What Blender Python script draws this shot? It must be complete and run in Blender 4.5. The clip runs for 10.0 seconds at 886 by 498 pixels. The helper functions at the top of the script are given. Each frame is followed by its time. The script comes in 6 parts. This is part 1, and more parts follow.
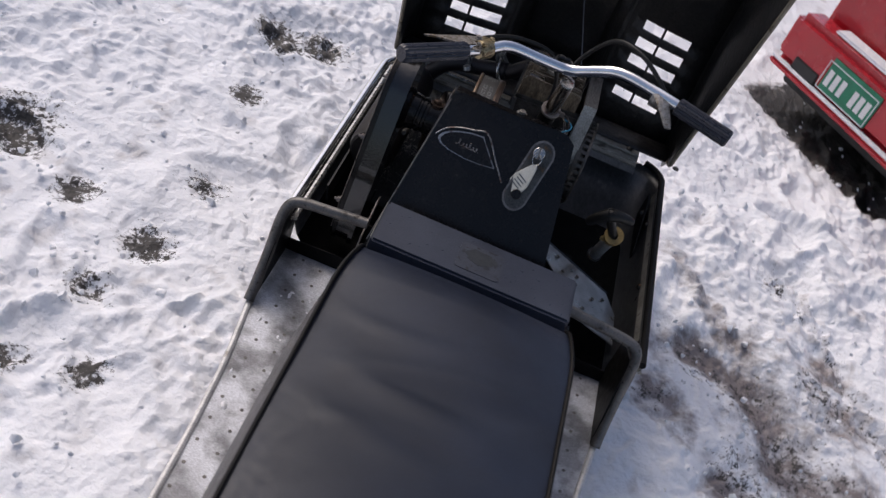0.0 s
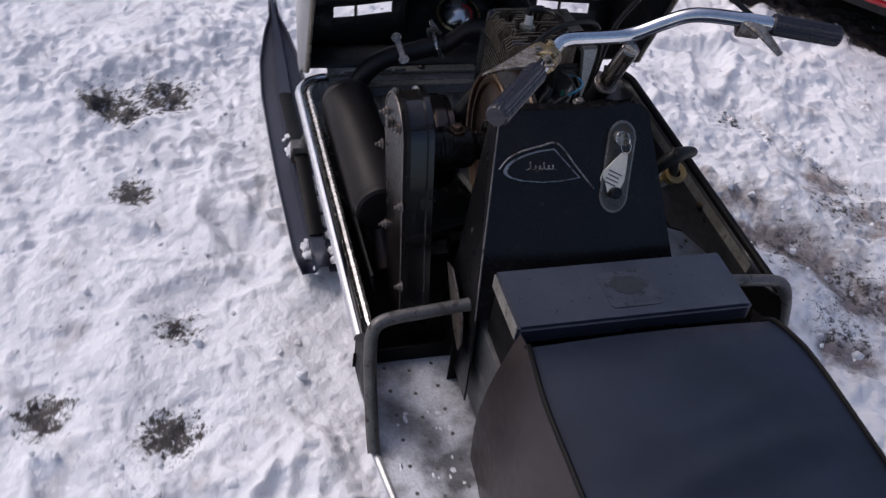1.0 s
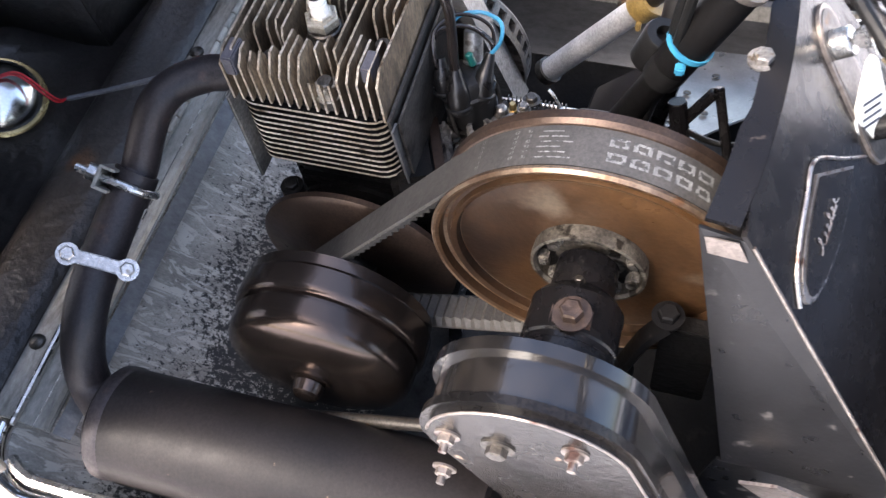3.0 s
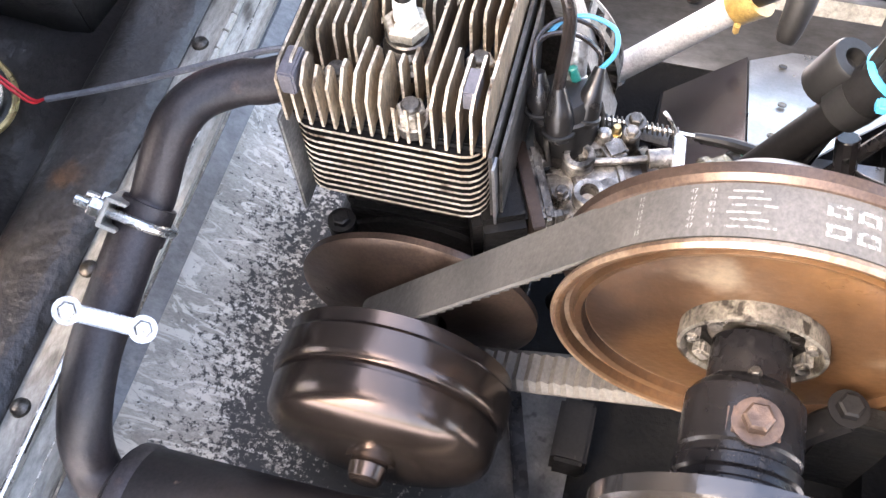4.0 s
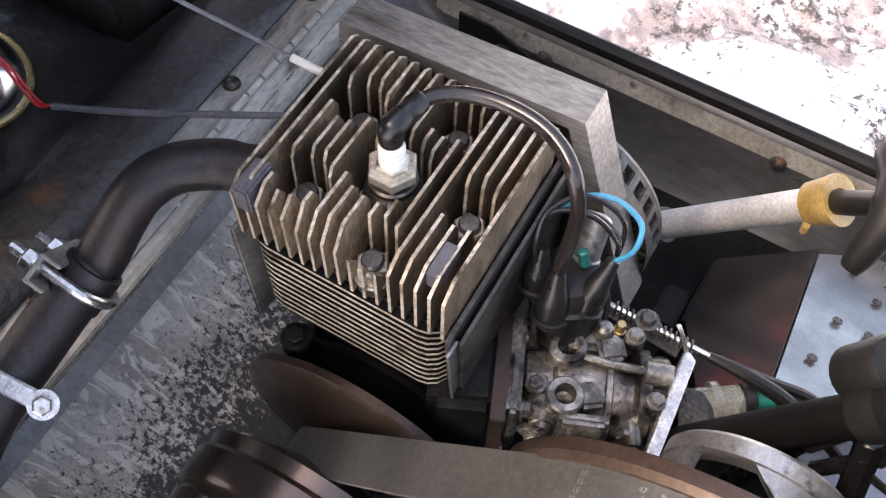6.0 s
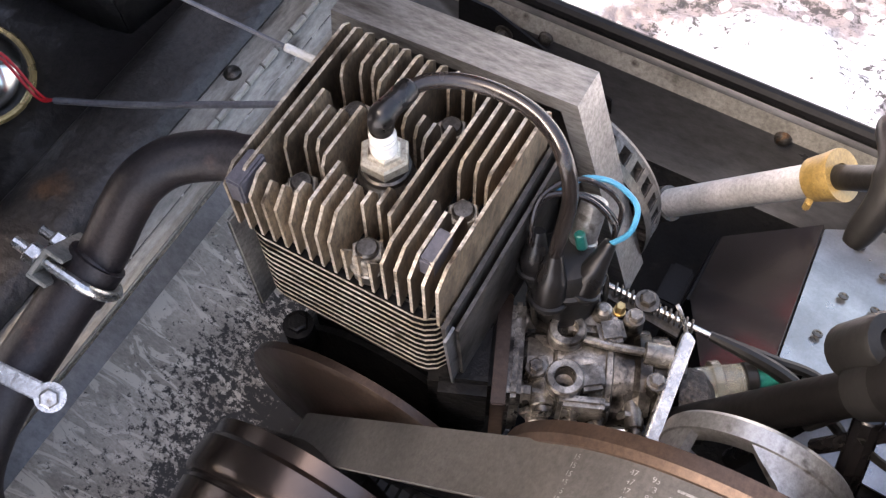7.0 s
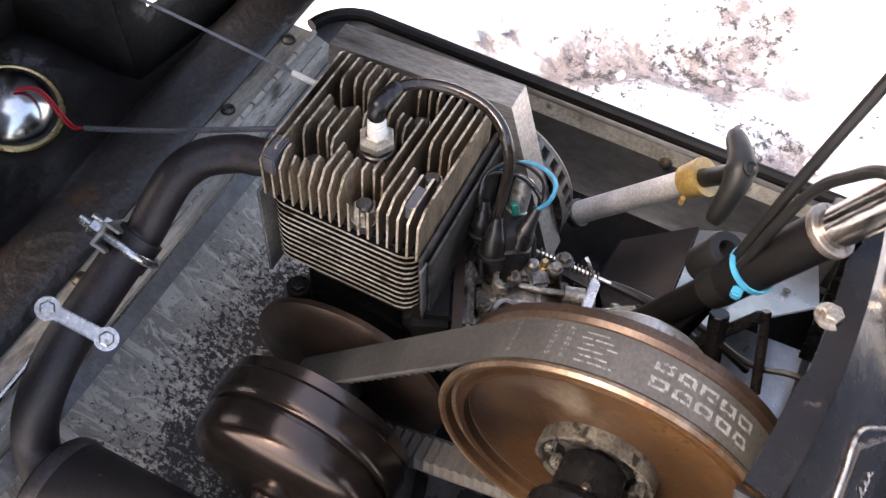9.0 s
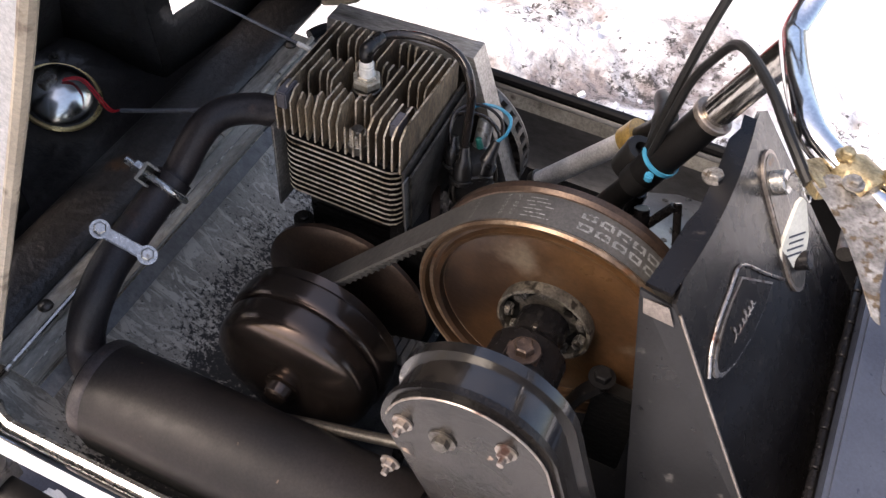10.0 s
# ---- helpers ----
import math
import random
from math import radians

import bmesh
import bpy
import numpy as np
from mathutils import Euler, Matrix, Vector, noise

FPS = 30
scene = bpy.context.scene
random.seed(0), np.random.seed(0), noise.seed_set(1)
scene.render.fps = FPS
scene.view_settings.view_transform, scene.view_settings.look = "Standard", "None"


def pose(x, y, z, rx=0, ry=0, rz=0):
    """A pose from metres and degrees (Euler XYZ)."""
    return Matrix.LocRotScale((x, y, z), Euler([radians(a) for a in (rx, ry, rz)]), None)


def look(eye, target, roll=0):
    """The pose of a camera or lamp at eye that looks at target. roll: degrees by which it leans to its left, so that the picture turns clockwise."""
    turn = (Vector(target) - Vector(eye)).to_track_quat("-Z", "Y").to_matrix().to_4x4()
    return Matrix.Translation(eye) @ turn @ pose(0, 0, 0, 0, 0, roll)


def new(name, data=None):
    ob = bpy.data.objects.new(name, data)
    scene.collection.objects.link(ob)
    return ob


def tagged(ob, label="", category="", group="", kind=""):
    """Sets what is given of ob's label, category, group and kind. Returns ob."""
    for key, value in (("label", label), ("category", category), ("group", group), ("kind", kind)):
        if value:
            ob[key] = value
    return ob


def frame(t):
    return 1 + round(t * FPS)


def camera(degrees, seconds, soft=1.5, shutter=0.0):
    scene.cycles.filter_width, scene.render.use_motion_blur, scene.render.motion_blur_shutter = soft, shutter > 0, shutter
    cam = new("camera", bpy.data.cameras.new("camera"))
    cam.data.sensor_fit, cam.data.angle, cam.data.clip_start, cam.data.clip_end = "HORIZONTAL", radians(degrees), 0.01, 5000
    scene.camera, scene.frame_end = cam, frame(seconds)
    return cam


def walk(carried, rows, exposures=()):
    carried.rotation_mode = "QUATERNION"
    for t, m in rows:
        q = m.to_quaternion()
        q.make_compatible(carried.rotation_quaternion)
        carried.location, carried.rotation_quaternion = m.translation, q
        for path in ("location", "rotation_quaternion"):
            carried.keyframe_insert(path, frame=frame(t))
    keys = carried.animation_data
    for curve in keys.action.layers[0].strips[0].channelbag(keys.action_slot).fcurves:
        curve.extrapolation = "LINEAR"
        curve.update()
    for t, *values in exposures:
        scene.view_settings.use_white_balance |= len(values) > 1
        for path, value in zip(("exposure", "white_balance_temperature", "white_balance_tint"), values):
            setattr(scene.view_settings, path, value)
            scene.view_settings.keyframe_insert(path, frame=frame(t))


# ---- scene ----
cam = camera(49.5, 10.0, soft=1.3, shutter=0.2)
PATH = [
    (0, (-0.092, -1.506, 1.682), (-0.063, 0.06, 0.438), 23.8),
    (0.5, (-0.435, -1.315, 1.656), (-0.162, 0.149, 0.322), 18.1),
    (1, (-0.678, -1.034, 1.584), (-0.163, 0.37, 0.256), 9.0),
    (1.5, (-0.707, -0.647, 1.526), (-0.011, 0.585, 0.113), -0.3),
    (2, (-0.685, -0.264, 1.481), (0.248, 0.746, 0.028), -5.9),
    (2.2, (-0.685, -0.113, 1.457), (0.344, 0.737, -0.033), -7.1),
    (3.3, (-0.463, 0.307, 1.202), (0.427, 0.707, -0.544), -10.5),
    (3.5, (-0.446, 0.355, 1.187), (0.44, 0.709, -0.571), -8.2),
    (4, (-0.417, 0.413, 1.161), (0.501, 0.731, -0.587), -4.9),
    (4.5, (-0.344, 0.413, 1.14), (0.62, 0.814, -0.566), -1.6),
    (5, (-0.272, 0.397, 1.128), (0.644, 0.885, -0.581), 0.2),
    (5.5, (-0.258, 0.395, 1.128), (0.629, 0.876, -0.598), 2.4),
    (7, (-0.244, 0.379, 1.132), (0.573, 0.875, -0.625), -1.6),
    (7.5, (-0.244, 0.378, 1.135), (0.56, 0.866, -0.631), -2.2),
    (8, (-0.25, 0.374, 1.156), (0.573, 0.841, -0.606), -0.9),
    (8.5, (-0.29, 0.35, 1.213), (0.579, 0.809, -0.529), 0.5),
    (9, (-0.449, 0.318, 1.269), (0.601, 0.744, -0.379), 5.5),
    (9.5, (-0.59, 0.272, 1.299), (0.57, 0.697, -0.273), 6.7),
    (10, (-0.678, 0.195, 1.324), (0.513, 0.674, -0.21), 4.4),
]
walk(cam, [(t, look(eye, target, roll)) for t, eye, target, roll in PATH],
     exposures=[(0, -0.17, 6500, 14), (0.5, -0.29, 6350, 15), (1, -0.29, 6150, 17), (2.2, -0.04, 6000, 14), (3.3, 3.45, 7000, 14), (4, 3.96, 7200, 15), (4.5, 3.42, 7250, 14), (5, 2.4, 7200, 13), (5.5, 2.56, 7300, 15), (7, 2.68, 7500, 18), (8, 2.88, 7500, 18), (9, 2.34, 7350, 16), (9.5, 2.02, 7300, 16), (10, 1.56, 7250, 16)])

# ---- world, sun and exposure ----
world = bpy.data.worlds.new("world")
scene.world = world
world.use_nodes = True
wn = world.node_tree.nodes
sky = wn.new("ShaderNodeTexSky")
sky.sky_type, sky.sun_disc = "NISHITA", False
SUN_EL, SUN_AZ = radians(50), radians(-48)
sky.sun_elevation, sky.sun_rotation = SUN_EL, SUN_AZ
sky.air_density, sky.dust_density, sky.ozone_density = 1.0, 4.0, 1.0
wn["Background"].inputs["Strength"].default_value = 0.14
world.node_tree.links.new(sky.outputs[0], wn["Background"].inputs["Color"])
sun = new("sun", bpy.data.lights.new("sun", "SUN"))
sun.data.energy, sun.data.angle, sun.data.color = 1.0, radians(25), (1.0, 0.97, 0.93)
SUN_AT = Vector((math.sin(SUN_AZ) * math.cos(SUN_EL), math.cos(SUN_AZ) * math.cos(SUN_EL), math.sin(SUN_EL)))
sun.matrix_world = look(SUN_AT * 20, (0, 0, 0))


# ---- materials ----
def surface(name, a, b, rough=0.5, metal=0.0, scale=8.0, spots=None, spot_scale=60.0, spot_at=0.62, spot_soft=0.07, bump=0.1, bump_scale=150.0,
            stretch=(1, 1, 1), rough_var=0.15, coat=0.0, spec=0.5, wear=0.35, wear_scale=300.0):
    """Two tones of one surface in large soft patches, a third tone in small spots, fine relief and uneven gloss."""
    m = bpy.data.materials.new(name)
    m.use_nodes = True
    nt = m.node_tree
    n, l = nt.nodes, nt.links
    p = n["Principled BSDF"]
    tc = n.new("ShaderNodeTexCoord")
    mp = n.new("ShaderNodeMapping")
    mp.inputs["Scale"].default_value = stretch
    l.new(tc.outputs["Object"], mp.inputs["Vector"])

    def tex(s, detail):
        t = n.new("ShaderNodeTexNoise")
        t.inputs["Scale"].default_value, t.inputs["Detail"].default_value = s, detail
        l.new(mp.outputs[0], t.inputs["Vector"])
        return t

    def ramp(src, lo, hi):
        r = n.new("ShaderNodeMapRange")
        r.inputs["From Min"].default_value, r.inputs["From Max"].default_value = lo, hi
        l.new(src, r.inputs["Value"])
        return r.outputs[0]

    def mix(f, x, y):
        k = n.new("ShaderNodeMix")
        k.data_type = "RGBA"
        l.new(f, k.inputs["Factor"])
        for sock, v in ((k.inputs["A"], x), (k.inputs["B"], y)):
            if isinstance(v, tuple):
                sock.default_value = (*v, 1)
            else:
                l.new(v, sock)
        return k.outputs["Result"]

    big = tex(scale, 5)
    col = mix(ramp(big.outputs[0], 0.35, 0.65), a, b)
    fine = tex(spot_scale, 6)
    if spots:
        col = mix(ramp(fine.outputs[0], spot_at, spot_at + spot_soft), col, spots)
    if wear:
        crust = n.new("ShaderNodeTexNoise")
        crust.inputs["Scale"].default_value, crust.inputs["Detail"].default_value, crust.inputs["Roughness"].default_value = wear_scale, 7, 0.75
        l.new(mp.outputs[0], crust.inputs["Vector"])
        q = n.new("ShaderNodeMapRange")
        q.inputs["From Min"].default_value, q.inputs["From Max"].default_value = 0.32, 0.68
        q.inputs["To Min"].default_value, q.inputs["To Max"].default_value = 1 - wear, 1 + 0.7 * wear
        l.new(crust.outputs[0], q.inputs["Value"])
        k = n.new("ShaderNodeMix")
        k.data_type, k.blend_type = "RGBA", "MULTIPLY"
        k.inputs["Factor"].default_value = 1
        l.new(col, k.inputs["A"])
        l.new(q.outputs[0], k.inputs["B"])
        col = k.outputs["Result"]
    l.new(col, p.inputs["Base Color"])
    r = n.new("ShaderNodeMapRange")
    r.inputs["To Min"].default_value, r.inputs["To Max"].default_value = max(0.02, rough - rough_var), min(1, rough + rough_var)
    l.new(fine.outputs[0], r.inputs["Value"])
    l.new(r.outputs[0], p.inputs["Roughness"])
    p.inputs["Metallic"].default_value = metal
    p.inputs["Coat Weight"].default_value = coat
    p.inputs["Specular IOR Level"].default_value = spec
    grain = tex(bump_scale, 4)
    bp = n.new("ShaderNodeBump")
    bp.inputs["Strength"].default_value, bp.inputs["Distance"].default_value = bump, 0.004
    l.new(grain.outputs[0], bp.inputs["Height"])
    l.new(bp.outputs[0], p.inputs["Normal"])
    return m


M = {}
M["black"] = surface("black_paint", (0.006, 0.0055, 0.006), (0.011, 0.01, 0.01), 0.26, spots=(0.06, 0.05, 0.045), spot_at=0.68, bump=0.05, wear=0.15, spec=0.27)
M["black_dull"] = surface("dull_black_paint", (0.0045, 0.0042, 0.0042), (0.0095, 0.009, 0.009), 0.48, spots=(0.06, 0.05, 0.045), spot_at=0.69, bump=0.1, spec=0.11)
M["side_black"] = surface("scuffed_side_paint", (0.007, 0.007, 0.0075), (0.015, 0.0147, 0.0155), 0.32, scale=7, spots=(0.07, 0.065, 0.06), spot_scale=40, spot_at=0.66, bump=0.05, wear=0.4, spec=0.32)
M["case"] = surface("chaincase_paint", (0.005, 0.0052, 0.006), (0.016, 0.0135, 0.0115), 0.19, scale=13, spots=(0.3, 0.25, 0.2), spot_scale=26, spot_at=0.7, spot_soft=0.02, bump=0.1, coat=0.6, rough_var=0.16, wear=0.6, wear_scale=60)
M["cover"] = surface("dirty_cover_paint", (0.006, 0.0055, 0.0055), (0.017, 0.0145, 0.013), 0.24, scale=14, spots=(0.26, 0.19, 0.14), spot_scale=24, spot_at=0.69, spot_soft=0.03, bump=0.12, spec=0.25, wear=0.6)
M["hood_in"] = surface("hood_inside", (0.018, 0.0157, 0.0147), (0.04, 0.0345, 0.031), 0.42, scale=5, spots=(0.1, 0.05, 0.022), spot_scale=7, spot_at=0.69, spot_soft=0.08, bump=0.8, bump_scale=70, wear=0.6, wear_scale=160)
M["hood_out"] = surface("hood_outside", (0.44, 0.43, 0.41), (0.54, 0.525, 0.5), 0.35, spots=(0.25, 0.19, 0.13), spot_scale=26, spot_at=0.71, bump=0.06, coat=0.2)
M["white"] = surface("white_decal", (0.75, 0.75, 0.75), (0.8, 0.8, 0.8), 0.4, wear=0.15)
M["pan_wall"] = surface("pan_wall", (0.085, 0.085, 0.085), (0.17, 0.168, 0.165), 0.48, metal=0.25, scale=7, spots=(0.28, 0.255, 0.23), spot_scale=24, spot_at=0.62, spot_soft=0.18, bump=0.14, wear=0.4, wear_scale=140, stretch=(1, 0.35, 1))
M["side_wall"] = surface("glossy_side_wall", (0.06, 0.06, 0.061), (0.11, 0.109, 0.108), 0.34, metal=0.5, scale=6, spots=(0.18, 0.165, 0.15), spot_scale=18, spot_at=0.66, spot_soft=0.15, bump=0.06, wear=0.35, wear_scale=120, stretch=(1, 0.3, 1))
M["flange"] = surface("flange_metal", (0.22, 0.208, 0.18), (0.4, 0.38, 0.335), 0.5, metal=0.3, scale=16, spots=(0.08, 0.068, 0.055), spot_scale=40, spot_at=0.6, spot_soft=0.12, wear=0.4, wear_scale=200, stretch=(0.35, 1, 1))
M["alu"] = surface("cast_aluminium", (0.075, 0.067, 0.058), (0.35, 0.325, 0.29), 0.3, metal=0.6, scale=50, spots=(0.016, 0.013, 0.01), spot_scale=42, spot_at=0.53, spot_soft=0.12, bump=0.22, wear=0.7, wear_scale=240)
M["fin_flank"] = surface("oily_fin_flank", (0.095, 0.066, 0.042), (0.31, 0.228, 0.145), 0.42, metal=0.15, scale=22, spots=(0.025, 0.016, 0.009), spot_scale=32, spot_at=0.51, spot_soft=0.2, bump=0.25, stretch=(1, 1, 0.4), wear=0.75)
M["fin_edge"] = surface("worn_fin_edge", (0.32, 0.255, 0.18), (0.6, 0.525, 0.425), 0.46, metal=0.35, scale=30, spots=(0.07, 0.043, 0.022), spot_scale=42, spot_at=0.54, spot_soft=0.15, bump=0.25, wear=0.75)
M["smooth_alu"] = surface("smooth_aluminium", (0.3, 0.298, 0.29), (0.44, 0.436, 0.425), 0.35, metal=0.8, scale=25, spots=(0.16, 0.15, 0.14), spot_scale=60, spot_at=0.62, bump=0.06)
M["damper"] = surface("grey_rubber_damper", (0.075, 0.07, 0.078), (0.11, 0.104, 0.114), 0.55, scale=40, bump=0.1, spec=0.3)
M["sticker"] = surface("faded_sticker", (0.04, 0.045, 0.06), (0.06, 0.067, 0.085), 0.36, scale=30, spots=(0.02, 0.02, 0.024), spot_scale=90, spot_at=0.58)
M["carb"] = surface("oily_aluminium", (0.045, 0.039, 0.034), (0.28, 0.255, 0.222), 0.28, metal=0.6, scale=44, spots=(0.01, 0.008, 0.0065), spot_scale=34, spot_at=0.51, spot_soft=0.1, bump=0.25, wear=0.7, wear_scale=240)
M["fin"] = surface("fin_aluminium", (0.2, 0.175, 0.14), (0.4, 0.36, 0.3), 0.5, metal=0.6, scale=35, spots=(0.06, 0.045, 0.03), spot_scale=55, spot_at=0.57, bump=0.25, wear=0.6)
M["fin_low"] = surface("cast_hub", (0.085, 0.075, 0.062), (0.2, 0.18, 0.145), 0.5, metal=0.6, scale=40, spots=(0.03, 0.024, 0.018), spot_scale=70, spot_at=0.55, bump=0.2, wear=0.6)
M["baffle"] = surface("oily_baffle", (0.05, 0.044, 0.038), (0.15, 0.135, 0.12), 0.4, metal=0.55, scale=18, spots=(0.02, 0.017, 0.014), spot_scale=40, spot_at=0.56, spot_soft=0.15, bump=0.12, wear=0.55)
M["sheet"] = surface("shroud_sheet", (0.2, 0.19, 0.175), (0.38, 0.365, 0.34), 0.38, metal=0.65, scale=16, spots=(0.1, 0.085, 0.07), spot_scale=36, spot_at=0.6, spot_soft=0.15, bump=0.1, wear=0.5, stretch=(1, 0.2, 1))
M["rivet_plate"] = surface("bright_sheet", (0.2, 0.204, 0.208), (0.31, 0.314, 0.318), 0.32, metal=0.75, scale=20, spots=(0.15, 0.15, 0.15), spot_scale=45, spot_at=0.68, bump=0.06, wear=0.15)
M["steel"] = surface("dark_steel", (0.07, 0.063, 0.055), (0.13, 0.118, 0.103), 0.36, metal=0.8, scale=30, spots=(0.15, 0.085, 0.045), spot_scale=45, spot_at=0.66, wear=0.6)
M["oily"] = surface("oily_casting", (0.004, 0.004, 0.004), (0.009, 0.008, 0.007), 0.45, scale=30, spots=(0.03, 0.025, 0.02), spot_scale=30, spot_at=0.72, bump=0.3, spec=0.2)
M["zinc"] = surface("zinc_plated", (0.4, 0.39, 0.37), (0.6, 0.585, 0.555), 0.26, metal=0.9, scale=60, spots=(0.3, 0.25, 0.2), spot_at=0.68, wear=0.4)
M["chrome"] = surface("chrome", (0.75, 0.75, 0.76), (0.82, 0.82, 0.83), 0.1, metal=1.0, scale=30, spots=(0.3, 0.22, 0.15), spot_scale=120, spot_at=0.7, bump=0.02, rough_var=0.06, wear=0.15)
M["worn_chrome"] = surface("worn_chrome", (0.3, 0.28, 0.25), (0.55, 0.52, 0.48), 0.2, metal=1.0, scale=35, spots=(0.14, 0.1, 0.065), spot_scale=60, spot_at=0.58, spot_soft=0.12, bump=0.08, wear=0.5, stretch=(1, 1, 0.3))
M["brassy"] = surface("brassy_clamp", (0.26, 0.2, 0.11), (0.45, 0.37, 0.22), 0.34, metal=0.75, scale=60, spots=(0.12, 0.08, 0.045), spot_scale=80, spot_at=0.58, bump=0.3, wear=0.6)
M["lever"] = surface("worn_lever", (0.14, 0.128, 0.115), (0.33, 0.31, 0.285), 0.4, metal=0.5, scale=70, spots=(0.12, 0.085, 0.05), spot_scale=130, spot_at=0.56, bump=0.4, wear=0.6)
M["rust"] = surface("rusty_sheave", (0.018, 0.0098, 0.006), (0.112, 0.056, 0.0235), 0.36, metal=0.25, scale=6, spots=(0.15, 0.112, 0.075), spot_scale=11, spot_at=0.6, spot_soft=0.1, bump=0.1, rough_var=0.25, wear=0.3, wear_scale=120)
M["rusty_bolt"] = surface("rusty_bolt", (0.05, 0.034, 0.027), (0.11, 0.072, 0.052), 0.42, metal=0.5, scale=60, spots=(0.13, 0.06, 0.03), spot_at=0.6, bump=0.25)
M["rim"] = surface("worn_rim", (0.15, 0.095, 0.06), (0.3, 0.22, 0.15), 0.38, metal=0.7, scale=40, spots=(0.2, 0.1, 0.05), spot_at=0.6)
M["clutch"] = surface("browned_steel", (0.065, 0.05, 0.043), (0.115, 0.09, 0.077), 0.22, metal=0.9, scale=9, rough_var=0.1, bump=0.02, spot_scale=30, wear=0.15)
M["sheave"] = surface("brown_sheave", (0.04, 0.026, 0.019), (0.082, 0.054, 0.039), 0.35, metal=0.6, scale=16, bump=0.06)
M["belt"] = surface("belt_rubber", (0.05, 0.0465, 0.041), (0.08, 0.073, 0.064), 0.55, scale=18, spots=(0.12, 0.11, 0.1), spot_scale=110, spot_at=0.7, bump=0.1, wear=0.4)
M["boot"] = surface("glossy_rubber", (0.007, 0.0065, 0.0065), (0.014, 0.013, 0.0125), 0.3, scale=40, bump=0.12, bump_scale=90, spec=0.45, wear=0.3)
M["plug_steel"] = surface("tarnished_plug_steel", (0.36, 0.32, 0.25), (0.52, 0.48, 0.4), 0.42, metal=0.45, scale=50, spots=(0.12, 0.085, 0.05), spot_scale=75, spot_at=0.6, bump=0.15, wear=0.5)
# Soft red-brown spots paint a reflection onto the black gloss.
M["sheet_black"] = surface("worn_black_sheet_with_glint", (0.009, 0.0082, 0.0085), (0.026, 0.021, 0.021), 0.16, scale=9, spots=(0.06, 0.03, 0.028), spot_scale=10, spot_at=0.62, spot_soft=0.2, bump=0.04, wear=0.3)
M["print"] = surface("worn_print", (0.17, 0.17, 0.16), (0.27, 0.27, 0.25), 0.6, scale=60, spots=(0.07, 0.07, 0.065), spot_scale=220, spot_at=0.53, spot_soft=0.05, wear=0.5)
M["pipe"] = surface("exhaust_pipe", (0.018, 0.016, 0.018), (0.036, 0.028, 0.028), 0.5, metal=0.3, scale=10, spots=(0.08, 0.045, 0.035), spot_scale=22, spot_at=0.62, spot_soft=0.1, bump=0.16, wear=0.6)
M["muffler"] = surface("muffler_paint", (0.008, 0.007, 0.007), (0.017, 0.0138, 0.013), 0.5, spec=0.22, scale=6, spots=(0.1, 0.07, 0.05), spot_scale=70, spot_at=0.73, bump=0.05, wear=0.4)
M["vinyl"] = surface("seat_vinyl", (0.008, 0.0115, 0.022), (0.015, 0.0215, 0.04), 0.46, scale=4, spec=0.42, bump=0.1, bump_scale=500, wear=0.2, rough_var=0.16)
M["vinyl_side"] = surface("seat_side_vinyl", (0.014, 0.0095, 0.009), (0.029, 0.02, 0.0185), 0.4, scale=5, bump=0.14, bump_scale=500)
M["lid"] = surface("lid_paint", (0.034, 0.039, 0.056), (0.052, 0.06, 0.082), 0.33, scale=12, spots=(0.08, 0.08, 0.09), spot_scale=120, spot_at=0.7, bump=0.1, bump_scale=300, wear=0.25)
M["decal_dark"] = surface("faded_decal", (0.02, 0.024, 0.027), (0.034, 0.038, 0.042), 0.45, scale=40)
M["rubber"] = surface("black_rubber", (0.006, 0.006, 0.006), (0.0125, 0.012, 0.0115), 0.45, bump=0.08, spec=0.28)
M["cable"] = surface("cable_sheath", (0.014, 0.011, 0.01), (0.026, 0.021, 0.019), 0.22, scale=30, bump=0.02, wear=0.15)
# Near-black paints in deep shade of pan floor and bored holes, plus grime.
M["grime"] = surface("grimy_shaded_floor", (0.002, 0.002, 0.002), (0.006, 0.0055, 0.005), 0.7, scale=14, spots=(0.018, 0.016, 0.014), spot_scale=40, spot_at=0.64, spot_soft=0.15, bump=0.4, spec=0.1)
# Dirty grey, lowered in tone to hold the shadow below the clutch.
M["floor_grey"] = surface("dirty_shaded_floor", (0.03, 0.029, 0.028), (0.1, 0.096, 0.09), 0.55, metal=0.2, scale=16, spots=(0.012, 0.011, 0.01), spot_scale=60, spot_at=0.56, spot_soft=0.12, bump=0.2)
M["edge_tan"] = surface("worn_tan_edge", (0.16, 0.135, 0.1), (0.26, 0.225, 0.17), 0.5, scale=20, spots=(0.07, 0.05, 0.03), spot_scale=40, spot_at=0.6)
M["grip"] = surface("grip_rubber", (0.02, 0.02, 0.026), (0.032, 0.032, 0.042), 0.3, bump=0.05, wear=0.15)
M["tube_dark"] = surface("foot_guard_tube", (0.10, 0.095, 0.09), (0.17, 0.16, 0.15), 0.45, metal=0.5, scale=25, spots=(0.05, 0.045, 0.04), spot_at=0.6)
M["board"] = surface("snowy_board", (0.12, 0.12, 0.125), (0.3, 0.3, 0.31), 0.6, metal=0.2, scale=10, spots=(0.72, 0.73, 0.76), spot_scale=13, spot_at=0.4, spot_soft=0.22, bump=0.35)
M["grey_tube"] = surface("grey_tube", (0.42, 0.42, 0.42), (0.58, 0.58, 0.575), 0.4, metal=0.35, scale=24, spots=(0.2, 0.17, 0.13), spot_scale=30, spot_at=0.66)
